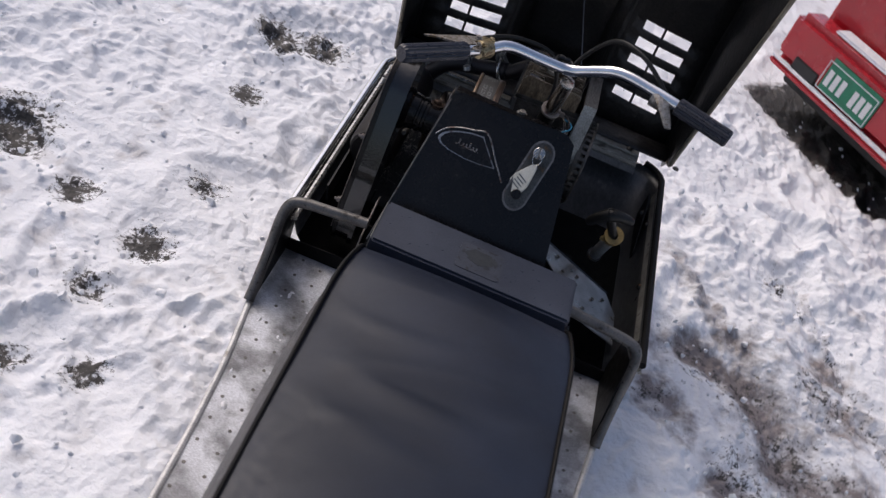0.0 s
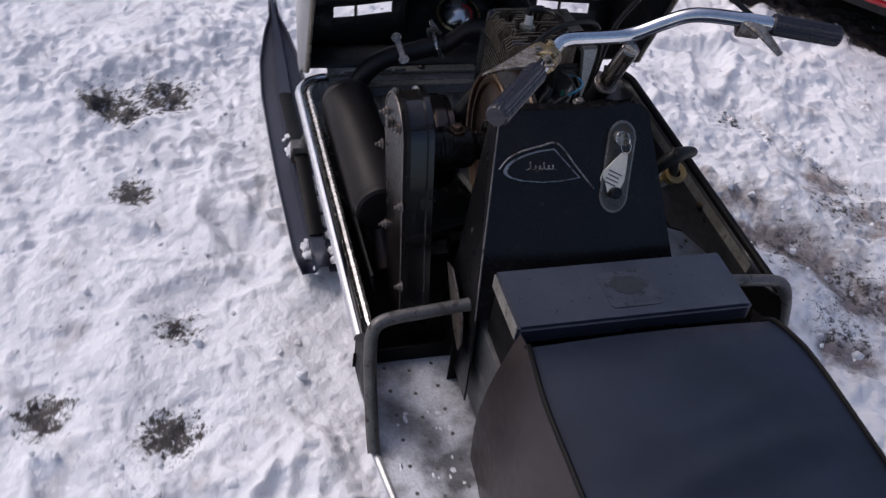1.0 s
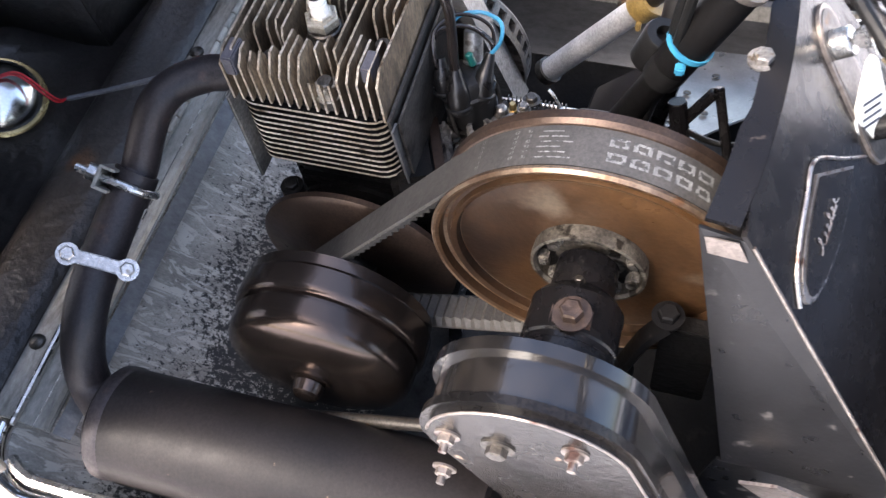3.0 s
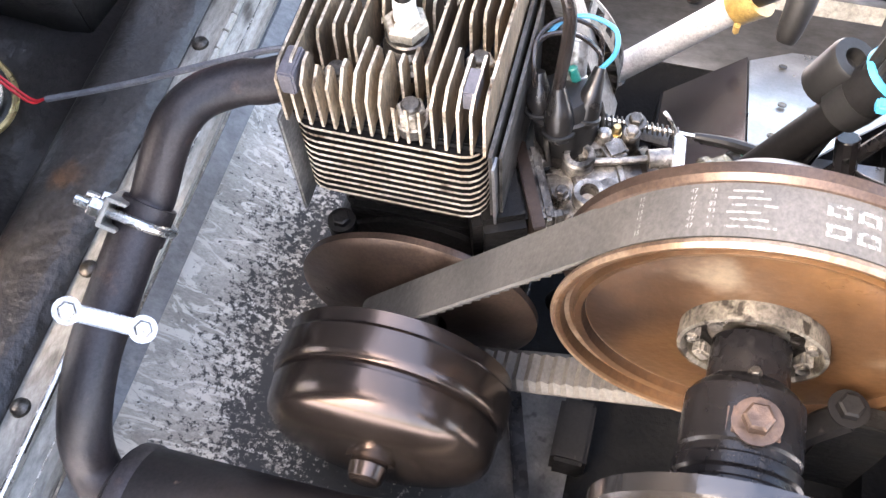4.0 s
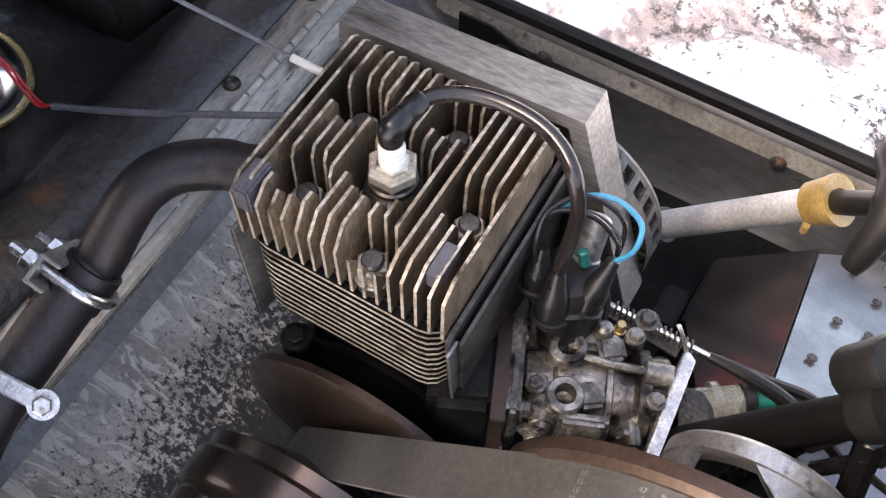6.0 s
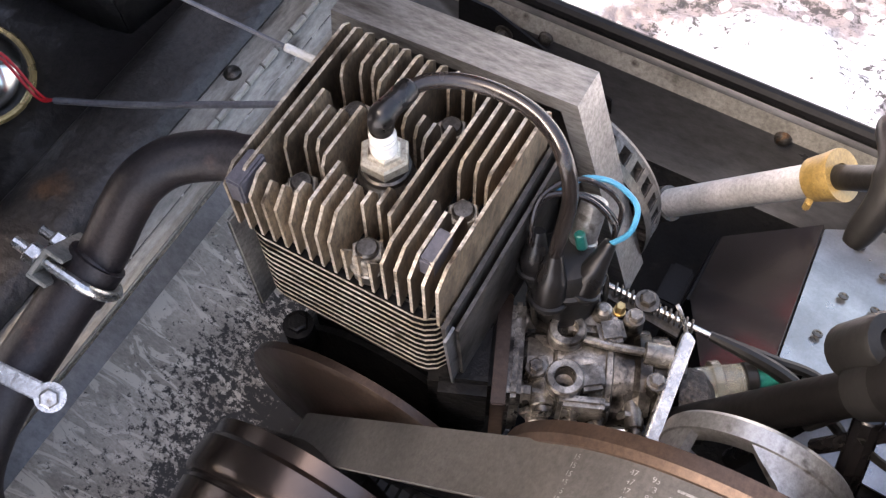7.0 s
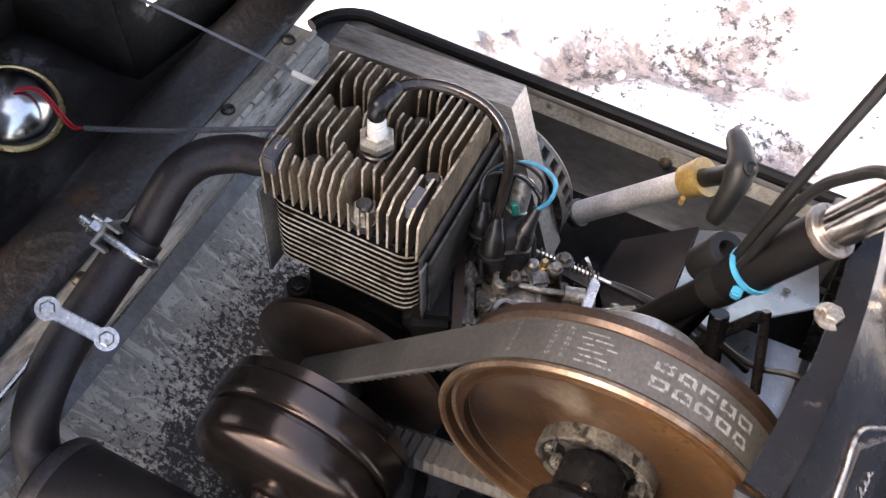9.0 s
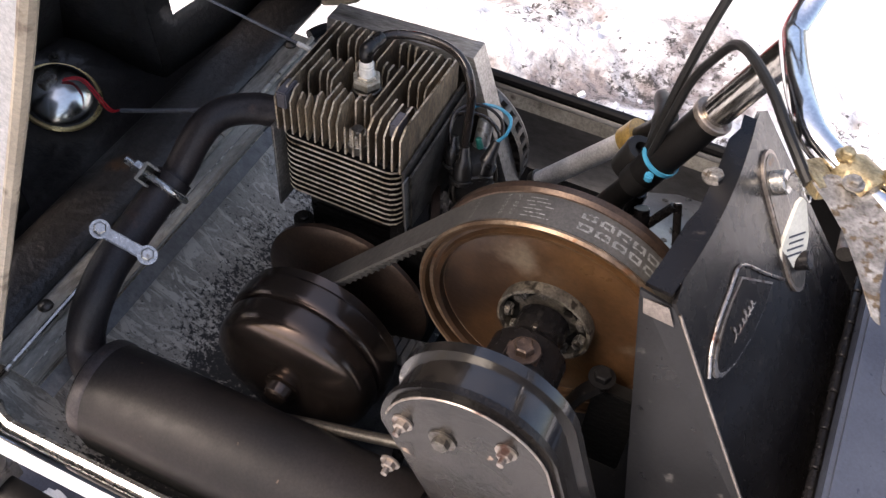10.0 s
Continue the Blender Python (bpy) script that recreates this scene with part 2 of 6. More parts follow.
M["yellow"] = surface("yellowed_plastic", (0.21, 0.135, 0.04), (0.33, 0.225, 0.08), 0.42, scale=40, spots=(0.1, 0.06, 0.03), spot_scale=70, spot_at=0.66, wear=0.4)
M["blue"] = surface("blue_plastic", (0.03, 0.22, 0.36), (0.05, 0.29, 0.44), 0.4, scale=60, wear=0.15)
M["green"] = surface("green_plastic", (0.005, 0.09, 0.075), (0.01, 0.15, 0.12), 0.35, scale=60)
M["red_wire"] = surface("red_plastic", (0.45, 0.015, 0.02), (0.55, 0.02, 0.03), 0.4, scale=60)
M["wire"] = surface("wire_grey", (0.09, 0.09, 0.1), (0.14, 0.14, 0.15), 0.45, scale=60)
M["porcelain"] = surface("porcelain", (0.72, 0.68, 0.6), (0.8, 0.78, 0.72), 0.25, scale=70, spots=(0.4, 0.32, 0.22), spot_scale=80, spot_at=0.64, wear=0.15)
M["brass"] = surface("brass", (0.5, 0.36, 0.16), (0.6, 0.45, 0.22), 0.3, metal=0.9, scale=50)
M["tag"] = surface("key_tag_plastic", (0.6, 0.58, 0.5), (0.68, 0.66, 0.58), 0.45, scale=50, wear=0.15)
M["bronze"] = surface("bronze_plate", (0.2, 0.17, 0.15), (0.3, 0.26, 0.23), 0.35, metal=0.7, scale=40, spots=(0.1, 0.06, 0.05), spot_at=0.6)
M["badge_metal"] = surface("badge_metal", (0.24, 0.22, 0.21), (0.4, 0.375, 0.36), 0.3, metal=0.8, scale=40, spots=(0.1, 0.06, 0.05), spot_at=0.6)
M["ski"] = surface("ski_paint", (0.03, 0.034, 0.055), (0.05, 0.055, 0.08), 0.42, metal=0.2, scale=6, spots=(0.1, 0.08, 0.07), spot_scale=40, spot_at=0.68)
M["mirror"] = surface("lamp_reflector", (0.7, 0.69, 0.66), (0.82, 0.81, 0.79), 0.2, metal=1.0, bump=0.0, rough_var=0.04, wear=0.15)
M["car_red"] = surface("red_car_paint", (0.4, 0.008, 0.015), (0.5, 0.015, 0.025), 0.25, scale=3, spots=(0.5, 0.3, 0.28), spot_scale=12, spot_at=0.68, bump=0.02, coat=0.6, wear=0.15)
M["car_dark"] = surface("dark_plastic", (0.015, 0.015, 0.016), (0.03, 0.03, 0.03), 0.6, scale=8)
M["plate_green"] = surface("plate_green", (0.015, 0.17, 0.09), (0.02, 0.22, 0.12), 0.35, scale=20, wear=0.15)
M["screen"] = surface("wire_mesh", (0.012, 0.011, 0.01), (0.06, 0.05, 0.045), 0.5, metal=0.5, scale=260, bump=0.8, bump_scale=300)
M["clear"] = surface("clear_plastic", (0.42, 0.42, 0.36), (0.6, 0.6, 0.52), 0.08, scale=50, bump=0.02, rough_var=0.04, wear=0.2)
M["clear"].node_tree.nodes["Principled BSDF"].inputs["Transmission Weight"].default_value = 0.75
M["glass_dark"] = surface("dark_glass", (0.02, 0.022, 0.025), (0.03, 0.032, 0.035), 0.08, bump=0.0, rough_var=0.03, wear=0.15)


def snow_material():
    """Trodden snow: grains and crumbs in the relief, gravel where "dirt" is high, brown slush where "slush" is; both
    also paint the car's shade.
    """
    m = surface("trodden_snow", (0.76, 0.763, 0.785), (0.9, 0.9, 0.915), 0.6, scale=5, spots=(0.52, 0.5, 0.5), spot_scale=9, spot_at=0.6, spot_soft=0.16, bump=0.65, bump_scale=60, wear=0.0)
    nt = m.node_tree
    n, l = nt.nodes, nt.links
    p = n["Principled BSDF"]
    base = p.inputs["Base Color"].links[0].from_socket
    bump = [k for k in n if k.type == "BUMP"][0]
    bump.inputs["Distance"].default_value = 0.012
    tc = n.new("ShaderNodeTexCoord")
    cells = n.new("ShaderNodeTexVoronoi")
    cells.inputs["Scale"].default_value = 60
    l.new(tc.outputs["Object"], cells.inputs["Vector"])
    crumbs = n.new("ShaderNodeBump")
    crumbs.invert = True
    crumbs.inputs["Strength"].default_value, crumbs.inputs["Distance"].default_value = 0.12, 0.01
    l.new(cells.outputs["Distance"], crumbs.inputs["Height"])
    l.new(crumbs.outputs[0], bump.inputs["Normal"])

    def attribute(name):
        a = n.new("ShaderNodeAttribute")
        a.attribute_name = name
        return a.outputs["Fac"]

    def noise(scale, rough):
        t = n.new("ShaderNodeTexNoise")
        t.inputs["Scale"].default_value, t.inputs["Detail"].default_value, t.inputs["Roughness"].default_value = scale, 9, rough
        l.new(tc.outputs["Object"], t.inputs["Vector"])
        return t.outputs[0]

    def patch(tex, gain, fac, lo, hi):
        add = n.new("ShaderNodeMath")
        add.operation = "MULTIPLY_ADD"
        l.new(tex, add.inputs[0])
        add.inputs[1].default_value = gain
        l.new(fac, add.inputs[2])
        q = n.new("ShaderNodeMapRange")
        q.inputs["From Min"].default_value, q.inputs["From Max"].default_value = lo, hi
        l.new(add.outputs[0], q.inputs["Value"])
        return q.outputs[0]

    def mix(f, a, b):
        k = n.new("ShaderNodeMix")
        k.data_type = "RGBA"
        l.new(f, k.inputs["Factor"])
        for sock, v in ((k.inputs["A"], a), (k.inputs["B"], b)):
            if isinstance(v, tuple):
                sock.default_value = (*v, 1)
            else:
                l.new(v, sock)
        return k.outputs["Result"]

    stain = mix(noise(9, 0.6), (0.33, 0.29, 0.28), (0.125, 0.1, 0.096))
    col = mix(patch(noise(16, 0.65), 1.3, attribute("slush_shade"), 0.95, 1.35), base, stain)
    gravel = mix(noise(60, 0.6), (0.008, 0.0075, 0.007), (0.07, 0.06, 0.052))
    col = mix(patch(noise(40, 0.82), 2.4, attribute("dirt_shade"), 1.66, 1.78), col, gravel)
    l.new(col, p.inputs["Base Color"])
    return m


M["snow"] = snow_material()


def plate_material():
    """Scuffed sheet metal: pale wavy drip streaks down the slope, and dense dark speckle towards its foot."""
    m = surface("scuffed_plate", (0.3, 0.272, 0.232), (0.47, 0.43, 0.37), 0.56, scale=22, bump=0.2, stretch=(1.4, 0.6, 0.6), spec=0.3)
    nt = m.node_tree
    n, l = nt.nodes, nt.links
    p = n["Principled BSDF"]
    base = p.inputs["Base Color"].links[0].from_socket
    tc = n.new("ShaderNodeTexCoord")

    def noise(scale, stretch, detail=6.0, rough=0.6, twist=0.0):
        mp = n.new("ShaderNodeMapping")
        mp.inputs["Scale"].default_value = stretch
        l.new(tc.outputs["Object"], mp.inputs["Vector"])
        t = n.new("ShaderNodeTexNoise")
        t.inputs["Scale"].default_value, t.inputs["Detail"].default_value = scale, detail
        t.inputs["Roughness"].default_value, t.inputs["Distortion"].default_value = rough, twist
        l.new(mp.outputs[0], t.inputs["Vector"])
        return t.outputs[0]

    def ramp(v, lo, hi):
        q = n.new("ShaderNodeMapRange")
        q.inputs["From Min"].default_value, q.inputs["From Max"].default_value = lo, hi
        l.new(v, q.inputs["Value"])
        return q.outputs[0]

    def math2(op, a, b):
        q = n.new("ShaderNodeMath")
        q.operation = op
        for k, v in enumerate((a, b)):
            if isinstance(v, float):
                q.inputs[k].default_value = v
            else:
                l.new(v, q.inputs[k])
        return q.outputs[0]

    def mix(f, a, colour):
        k = n.new("ShaderNodeMix")
        k.data_type = "RGBA"
        l.new(f, k.inputs["Factor"])
        l.new(a, k.inputs["A"])
        k.inputs["B"].default_value = (*colour, 1)
        return k.outputs["Result"]

    xyz = n.new("ShaderNodeSeparateXYZ")
    l.new(tc.outputs["Object"], xyz.inputs[0])
    streak = ramp(noise(20, (2.4, 0.75, 0.75), 5.0, 0.6, 2.2), 0.52, 0.57)
    col = mix(math2("MULTIPLY", streak, 0.85), base, (0.64, 0.6, 0.525))
    foot = ramp(xyz.outputs["Y"], 0.845, 0.69)
    grime = math2("ADD", noise(190, (1.0, 0.75, 0.75), 9.0, 0.75), math2("MULTIPLY", foot, math2("MULTIPLY", noise(14, (1, 1, 1)), 0.52)))
    col = mix(ramp(grime, 0.64, 0.7), col, (0.045, 0.043, 0.041))
    l.new(col, p.inputs["Base Color"])
    return m


M["plate"] = plate_material()


# ---- building blocks ----
def part(name, bm, material, parent=None, label="", smooth=True, sharp=32):
    """Links a bmesh, in world metres, as one mesh under a thing or a part."""
    me = bpy.data.meshes.new(name)
    if smooth:
        for f in bm.faces:
            f.smooth = True
    bmesh.ops.recalc_face_normals(bm, faces=bm.faces)
    bm.to_mesh(me)
    bm.free()
    for k in material if isinstance(material, (list, tuple)) else [material]:
        me.materials.append(M[k])
    if smooth:
        me.set_sharp_from_angle(angle=radians(sharp))
    ob = new(name, me)
    if parent is not None:
        ob.parent = parent
        if parent.data is None:
            ob.matrix_parent_inverse = Matrix.Translation(parent.location).inverted()
    if label:
        ob["label"] = label
    return ob


def thing(name, at, label, category, group="", kind=""):
    ob = new(name)
    ob.empty_display_size = 0.05
    ob.location = at
    return tagged(ob, label, category, group, kind)


def box(x0, x1, y0, y1, z0, z1, bevel=0.0015):
    bm = bmesh.new()
    bmesh.ops.create_cube(bm, size=1)
    for v in bm.verts:
        v.co = Vector(((x0 + x1) / 2 + v.co.x * (x1 - x0), (y0 + y1) / 2 + v.co.y * (y1 - y0), (z0 + z1) / 2 + v.co.z * (z1 - z0)))
    if bevel:
        bmesh.ops.bevel(bm, geom=bm.edges[:], offset=bevel, segments=2, affect="EDGES")
    return bm


def basis(d):
    """Two directions across d."""
    d = Vector(d).normalized()
    s = Vector((0, 0, 1)) if abs(d.z) < 0.9 else Vector((1, 0, 0))
    u = d.cross(s).normalized()
    return u, d.cross(u).normalized()


def lathe(profile, at, axis=(1, 0, 0), seg=48, start=0.0, turn=360.0):
    """A profile of (along, radius) turned round an axis through at."""
    bm = bmesh.new()
    axis, at = Vector(axis).normalized(), Vector(at)
    u, w = basis(axis)
    full = turn >= 360
    n = seg if full else seg + 1
    rings = []
    for a, r in profile:
        if r < 1e-6:
            rings.append([bm.verts.new(at + axis * a)])
        else:
            rings.append([bm.verts.new(at + axis * a + (u * math.cos(t) + w * math.sin(t)) * r)
                          for t in (radians(start + turn * i / seg) for i in range(n))])
    for p, q in zip(rings, rings[1:]):
        for i in range(seg):
            j = (i + 1) % n if full else i + 1
            if len(p) == 1 and len(q) == 1:
                continue
            if len(p) == 1:
                bm.faces.new((p[0], q[j], q[i]))
            elif len(q) == 1:
                bm.faces.new((p[i], p[j], q[0]))
            else:
                bm.faces.new((p[i], p[j], q[j], q[i]))
    return bm


def cyl(p, q, r, r2=None, seg=24, bevel=0.001):
    p, q = Vector(p), Vector(q)
    h, r2 = (q - p).length, r if r2 is None else r2
    b = min(bevel, r * 0.4, r2 * 0.4, h * 0.4)
    return lathe([(0, 0), (0, r - b), (b, r), (h - b, r2), (h, r2 - b), (h, 0)], p, q - p, seg)


def spline(points, steps=8):
    """A smooth line through the points."""
    pts = [Vector(p) for p in points]
    if len(pts) < 3 or steps < 2:
        return pts
    out = []
    for i in range(len(pts) - 1):
        p0, p1, p2, p3 = pts[max(i - 1, 0)], pts[i], pts[i + 1], pts[min(i + 2, len(pts) - 1)]
        for k in range(steps):
            t = k / steps
            out.append(0.5 * ((2 * p1) + (p2 - p0) * t + (2 * p0 - 5 * p1 + 4 * p2 - p3) * t * t + (3 * p1 - p0 - 3 * p2 + p3) * t ** 3))
    return out + [pts[-1]]


def sweep(points, r, seg=12, steps=8, flat=1.0):
    """A tube along a smooth line; r is one radius or one for each given point; flat squeezes it."""
    pts = spline(points, steps)
    bm = bmesh.new()
    n = len(pts)
    rad = [r] * n if not isinstance(r, (list, tuple)) else list(np.interp(np.linspace(0, len(r) - 1, n), range(len(r)), r))
    u, _ = basis(pts[1] - pts[0])
    rings = []
    for i, p in enumerate(pts):
        d = (pts[min(i + 1, n - 1)] - pts[max(i - 1, 0)]).normalized()
        u = (u - d * u.dot(d)).normalized()
        w = d.cross(u)
        rings.append([bm.verts.new(p + (u * math.cos(t) + w * math.sin(t) * flat) * rad[i]) for t in (2 * math.pi * k / seg for k in range(seg))])
    for p, q in zip(rings, rings[1:]):
        for i in range(seg):
            bm.faces.new((p[i], p[(i + 1) % seg], q[(i + 1) % seg], q[i]))
    bm.faces.new(rings[0][::-1])
    bm.faces.new(rings[-1])
    return bm


def prism(poly, axis, a0, a1, bevel=0.001):
    """A polygon of (second, third) coordinates drawn out along one axis from a0 to a1."""
    bm = bmesh.new()
    put = {"x": lambda a, p: (a, p[0], p[1]), "y": lambda a, p: (p[0], a, p[1]), "z": lambda a, p: (p[0], p[1], a)}[axis]
    lo = [bm.verts.new(put(a0, p)) for p in poly]
    hi = [bm.verts.new(put(a1, p)) for p in poly]
    n = len(poly)
    bm.faces.new(lo[::-1])
    bm.faces.new(hi)
    for i in range(n):
        bm.faces.new((lo[i], lo[(i + 1) % n], hi[(i + 1) % n], hi[i]))
    if bevel:
        es = [e for e in bm.edges if len(e.link_faces) == 2 and e.calc_face_angle(0) > 0.5]
        bmesh.ops.bevel(bm, geom=es, offset=bevel, segments=1, affect="EDGES", clamp_overlap=True)
    return bm


def slab(corners, thick, bevel=0.0):
    """A flat sheet from its corners in space, with a thickness along its normal."""
    bm = bmesh.new()
    c = [Vector(p) for p in corners]
    nrm = (c[1] - c[0]).cross(c[2] - c[0]).normalized() * thick
    lo = [bm.verts.new(p) for p in c]
    hi = [bm.verts.new(p + nrm) for p in c]
    k = len(c)
    bm.faces.new(lo[::-1])
    bm.faces.new(hi)
    for i in range(k):
        bm.faces.new((lo[i], lo[(i + 1) % k], hi[(i + 1) % k], hi[i]))
    if bevel:
        bmesh.ops.bevel(bm, geom=bm.edges[:], offset=bevel, segments=2, affect="EDGES", clamp_overlap=True)
    return bm


def join(*meshes):
    out = bmesh.new()
    for b in meshes:
        me = bpy.data.meshes.new("tmp")
        b.to_mesh(me)
        b.free()
        out.from_mesh(me)
        bpy.data.meshes.remove(me)
    return out


def moved(bm, m):
    bmesh.ops.transform(bm, matrix=m, verts=bm.verts)
    return bm


def bolt(at, axis, r=0.007, h=0.006, washer=1.5, stud=0.0):
    """A hexagonal head on a washer, with a threaded end where stud is given."""
    at, a = Vector(at), Vector(axis).normalized()
    parts = [lathe([(0.0018, 0), (0.0018, r), (0.0018 + h * 0.85, r), (0.0018 + h, r * 0.8), (0.0018 + h, 0)], at, a, 6)]
    if washer:
        parts.append(lathe([(0, 0), (0, r * washer), (0.0018, r * washer), (0.0018, 0)], at, a, 20))
    if stud:
        parts.append(lathe([(h, 0), (h, r * 0.5), (h + stud, r * 0.5), (h + stud, 0)], at, a, 10))
    return join(*parts)


def arc(cx, cy, r, a0, a1, n=8):
    return [(cx + r * math.cos(radians(a0 + (a1 - a0) * i / n)), cy + r * math.sin(radians(a0 + (a1 - a0) * i / n))) for i in range(n + 1)]


# ---- the snow ----
def value_noise(x, y, size, seed):
    g = np.random.RandomState(seed).rand(256, 256)
    u, v = x / size, y / size
    i, j = np.floor(u).astype(int), np.floor(v).astype(int)
    f, h = u - i, v - j
    f, h = f * f * (3 - 2 * f), h * h * (3 - 2 * h)
    q = lambda a, b: g[(i + a) % 256, (j + b) % 256]
    return (q(0, 0) * (1 - f) + q(1, 0) * f) * (1 - h) + (q(0, 1) * (1 - f) + q(1, 1) * f) * h - 0.5


def ridges(x, y, size, seed):
    """Sharp uneven crests, as broken snow crust has."""
    return 0.5 - 2 * np.abs(value_noise(x, y, size, seed))


def footprints(line, z, rnd):
    """Long shallow pits with a pushed-up rim, scattered where people walked."""
    for _ in range(110):
        px, py, turn = rnd.uniform(-2.6, 2.8), rnd.uniform(-1.3, 2.9), rnd.gauss(0.3, 0.9)
        if abs(px) < 0.5 and py < 1.75 or (px + 0.62) ** 2 + (py + 0.55) ** 2 < 0.1:
            continue
        i0, i1 = np.searchsorted(line, (px - 0.3, px + 0.3))
        j0, j1 = np.searchsorted(line + 0.5, (py - 0.3, py + 0.3))
        u, v = np.meshgrid(line[i0:i1] - px, line[j0:j1] + 0.5 - py, indexing="ij")
        u, v = u + 0.04 * value_noise(u + px, v + py, 0.06, 41), v + 0.04 * value_noise(u + px, v + py, 0.06, 42)
        a, b = u * math.sin(turn) + v * math.cos(turn), u * math.cos(turn) - v * math.sin(turn)
        d = np.sqrt((a / 0.14) ** 2 + (b / 0.055) ** 2)
        deep = rnd.uniform(0.012, 0.03)
        z[i0:i1, j0:j1] += deep * (0.45 * np.exp(-((d - 1.3) / 0.3) ** 2) - np.exp(-d ** 4))


def ground():
    n = 900
    s = np.linspace(-1, 1, n)
    line = 3.0 * s + 300 * s ** 13
    x, y = np.meshgrid(line, line + 0.5, indexing="ij")
    near = np.clip((3.6 - np.maximum(np.abs(x), np.abs(y - 0.5))) / 0.8, 0, 1)
    trod = np.clip(0.55 + 1.5 * value_noise(x, y, 0.42, 12) + 0.8 * value_noise(x, y, 0.16, 13), 0.38, 1)
    smooth = np.exp(-((x + 0.62) / 0.3) ** 2 - ((y + 0.55) / 0.3) ** 2)
    trod *= 1 - 0.85 * smooth
    wx, wy = x + 0.05 * value_noise(x, y, 0.11, 14) + 0.02 * value_noise(x, y, 0.04, 34), y + 0.05 * value_noise(x, y, 0.11, 15) + 0.02 * value_noise(x, y, 0.04, 35)
    z = near * (0.05 * value_noise(x, y, 0.75, 1) + 0.032 * value_noise(wx, wy, 0.2, 2))
    z += near * trod * (0.014 * ridges(wx, wy, 0.15, 3) + 0.022 * value_noise(wx, wy, 0.085, 4) + 0.026 * value_noise(wx, wy, 0.045, 16) + 0.018 * ridges(wx, wy, 0.034, 8) + 0.011 * value_noise(x, y, 0.017, 11))
    footprints(line, z, random.Random(21))
    z += 0.03 * np.exp(-((x + 0.47) / 0.07) ** 2) * np.clip(0.7 - np.abs(y + 0.1), 0, 0.5)
    dirt_shade = 0.3 * np.clip(value_noise(x, y, 0.45, 5) + value_noise(x, y, 0.17, 6) - 0.35, 0, 1)
    for px, py, r, a in [(-0.74, 0.2, 0.07, 0.75), (-0.8, 0.96, 0.06, 0.6), (-0.98, 0.29, 0.07, 0.6), (-0.71, 0.48, 0.07, 0.5), (-0.79, 0.0, 0.07, 0.5), (-1.25, 0.44, 0.13, 0.6), (-0.66, -0.23, 0.05, 0.65), (-0.86, 1.37, 0.09, 0.6), (-0.7, 1.4, 0.1, 0.6), (0.74, 0.62, 0.12, 0.55), (0.91, 0.56, 0.14, 0.6), (1.15, 0.71, 0.13, 0.6), (1.01, 1.17, 0.08, 0.6), (1.03, 0.42, 0.15, 0.6), (-0.83, -0.26, 0.05, 0.6), (0.88, 0.27, 0.12, 0.6), (1.18, 0.35, 0.15, 0.55), (1.02, 0.0, 0.12, 0.55), (-0.81, 1.33, 0.09, 0.55)]:
        d = np.exp(-((x - px) ** 2 + (y - py) ** 2) / (1.5 * r * r))
        dirt_shade = np.maximum(dirt_shade, min(0.72, (1.2 if px < 0 else 0.85) * a) * d)
        z -= 0.025 * d * a
    bend = 0.78 + 0.45 * (0.75 - y) + 0.12 * np.sin(3 * y)
    track = np.exp(-((x - bend) / 0.1) ** 2) * np.clip(1.3 - np.abs(y - 0.55) / 0.8, 0, 1)
    tyre = np.exp(-((x - 1.25 - 0.5 * (0.8 - y)) / 0.09) ** 2) * np.clip(1.4 - np.abs(y - 0.7) / 0.7, 0, 1)
    slush_shade = np.maximum(0.66 * track, 0.42 * tyre)
    slush_shade = np.maximum(slush_shade, 0.42 * np.exp(-((x - 1.0) / 0.35) ** 2 - ((y - 0.6) / 0.6) ** 2))
    slush_shade = np.maximum(slush_shade, 0.36 * np.exp(-((x - 1.75) / 0.5) ** 2 - ((y - 0.3) / 1.2) ** 2))
    for px, py, r, a in ((0.574, 0.637, 0.09, 0.62), (0.64, 0.66, 0.08, 0.66), (0.712, 0.672, 0.08, 0.85), (0.8, 0.66, 0.08, 0.85), (0.889, 0.631, 0.09, 0.85), (0.94, 0.57, 0.08, 0.8), (0.973, 0.5, 0.08, 0.8), (1.0, 0.39, 0.1, 0.75), (0.624, 0.42, 0.11, 0.7), (0.693, 0.345, 0.09, 0.6), (0.84, 0.19, 0.1, 0.7), (1.17, 0.84, 0.1, 0.7), (1.22, 0.64, 0.13, 0.62), (1.08, 0.33, 0.16, 0.7), (1.23, 0.36, 0.14, 0.65)):
        d = np.exp(-(((x - px) ** 2 + (y - py) ** 2) / (r * r)) ** 1.5)
        slush_shade = np.maximum(slush_shade, 0.95 * a * d)
        dirt_shade = np.maximum(dirt_shade, 0.62 * a * d * np.clip(0.55 + 2 * value_noise(x, y, 0.1, 31), 0, 1))
        z -= 0.016 * a * d
    z -= 0.025 * track + 0.02 * tyre * (1 + 0.5 * np.sin(70 * (y + 0.4 * x)))
    dirt_shade = np.maximum(dirt_shade, 0.26 * track)
    dirt_shade = np.maximum(dirt_shade, 0.4 * tyre)
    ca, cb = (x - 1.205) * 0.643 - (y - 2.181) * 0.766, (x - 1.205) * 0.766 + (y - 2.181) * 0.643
    # The car's shadow is painted on the snow in gravel and slush tones.
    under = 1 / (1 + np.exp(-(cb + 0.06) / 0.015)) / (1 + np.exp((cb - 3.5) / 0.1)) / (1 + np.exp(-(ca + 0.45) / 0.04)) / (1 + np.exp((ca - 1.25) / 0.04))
    slush_shade = np.maximum(slush_shade, 0.9 * under)
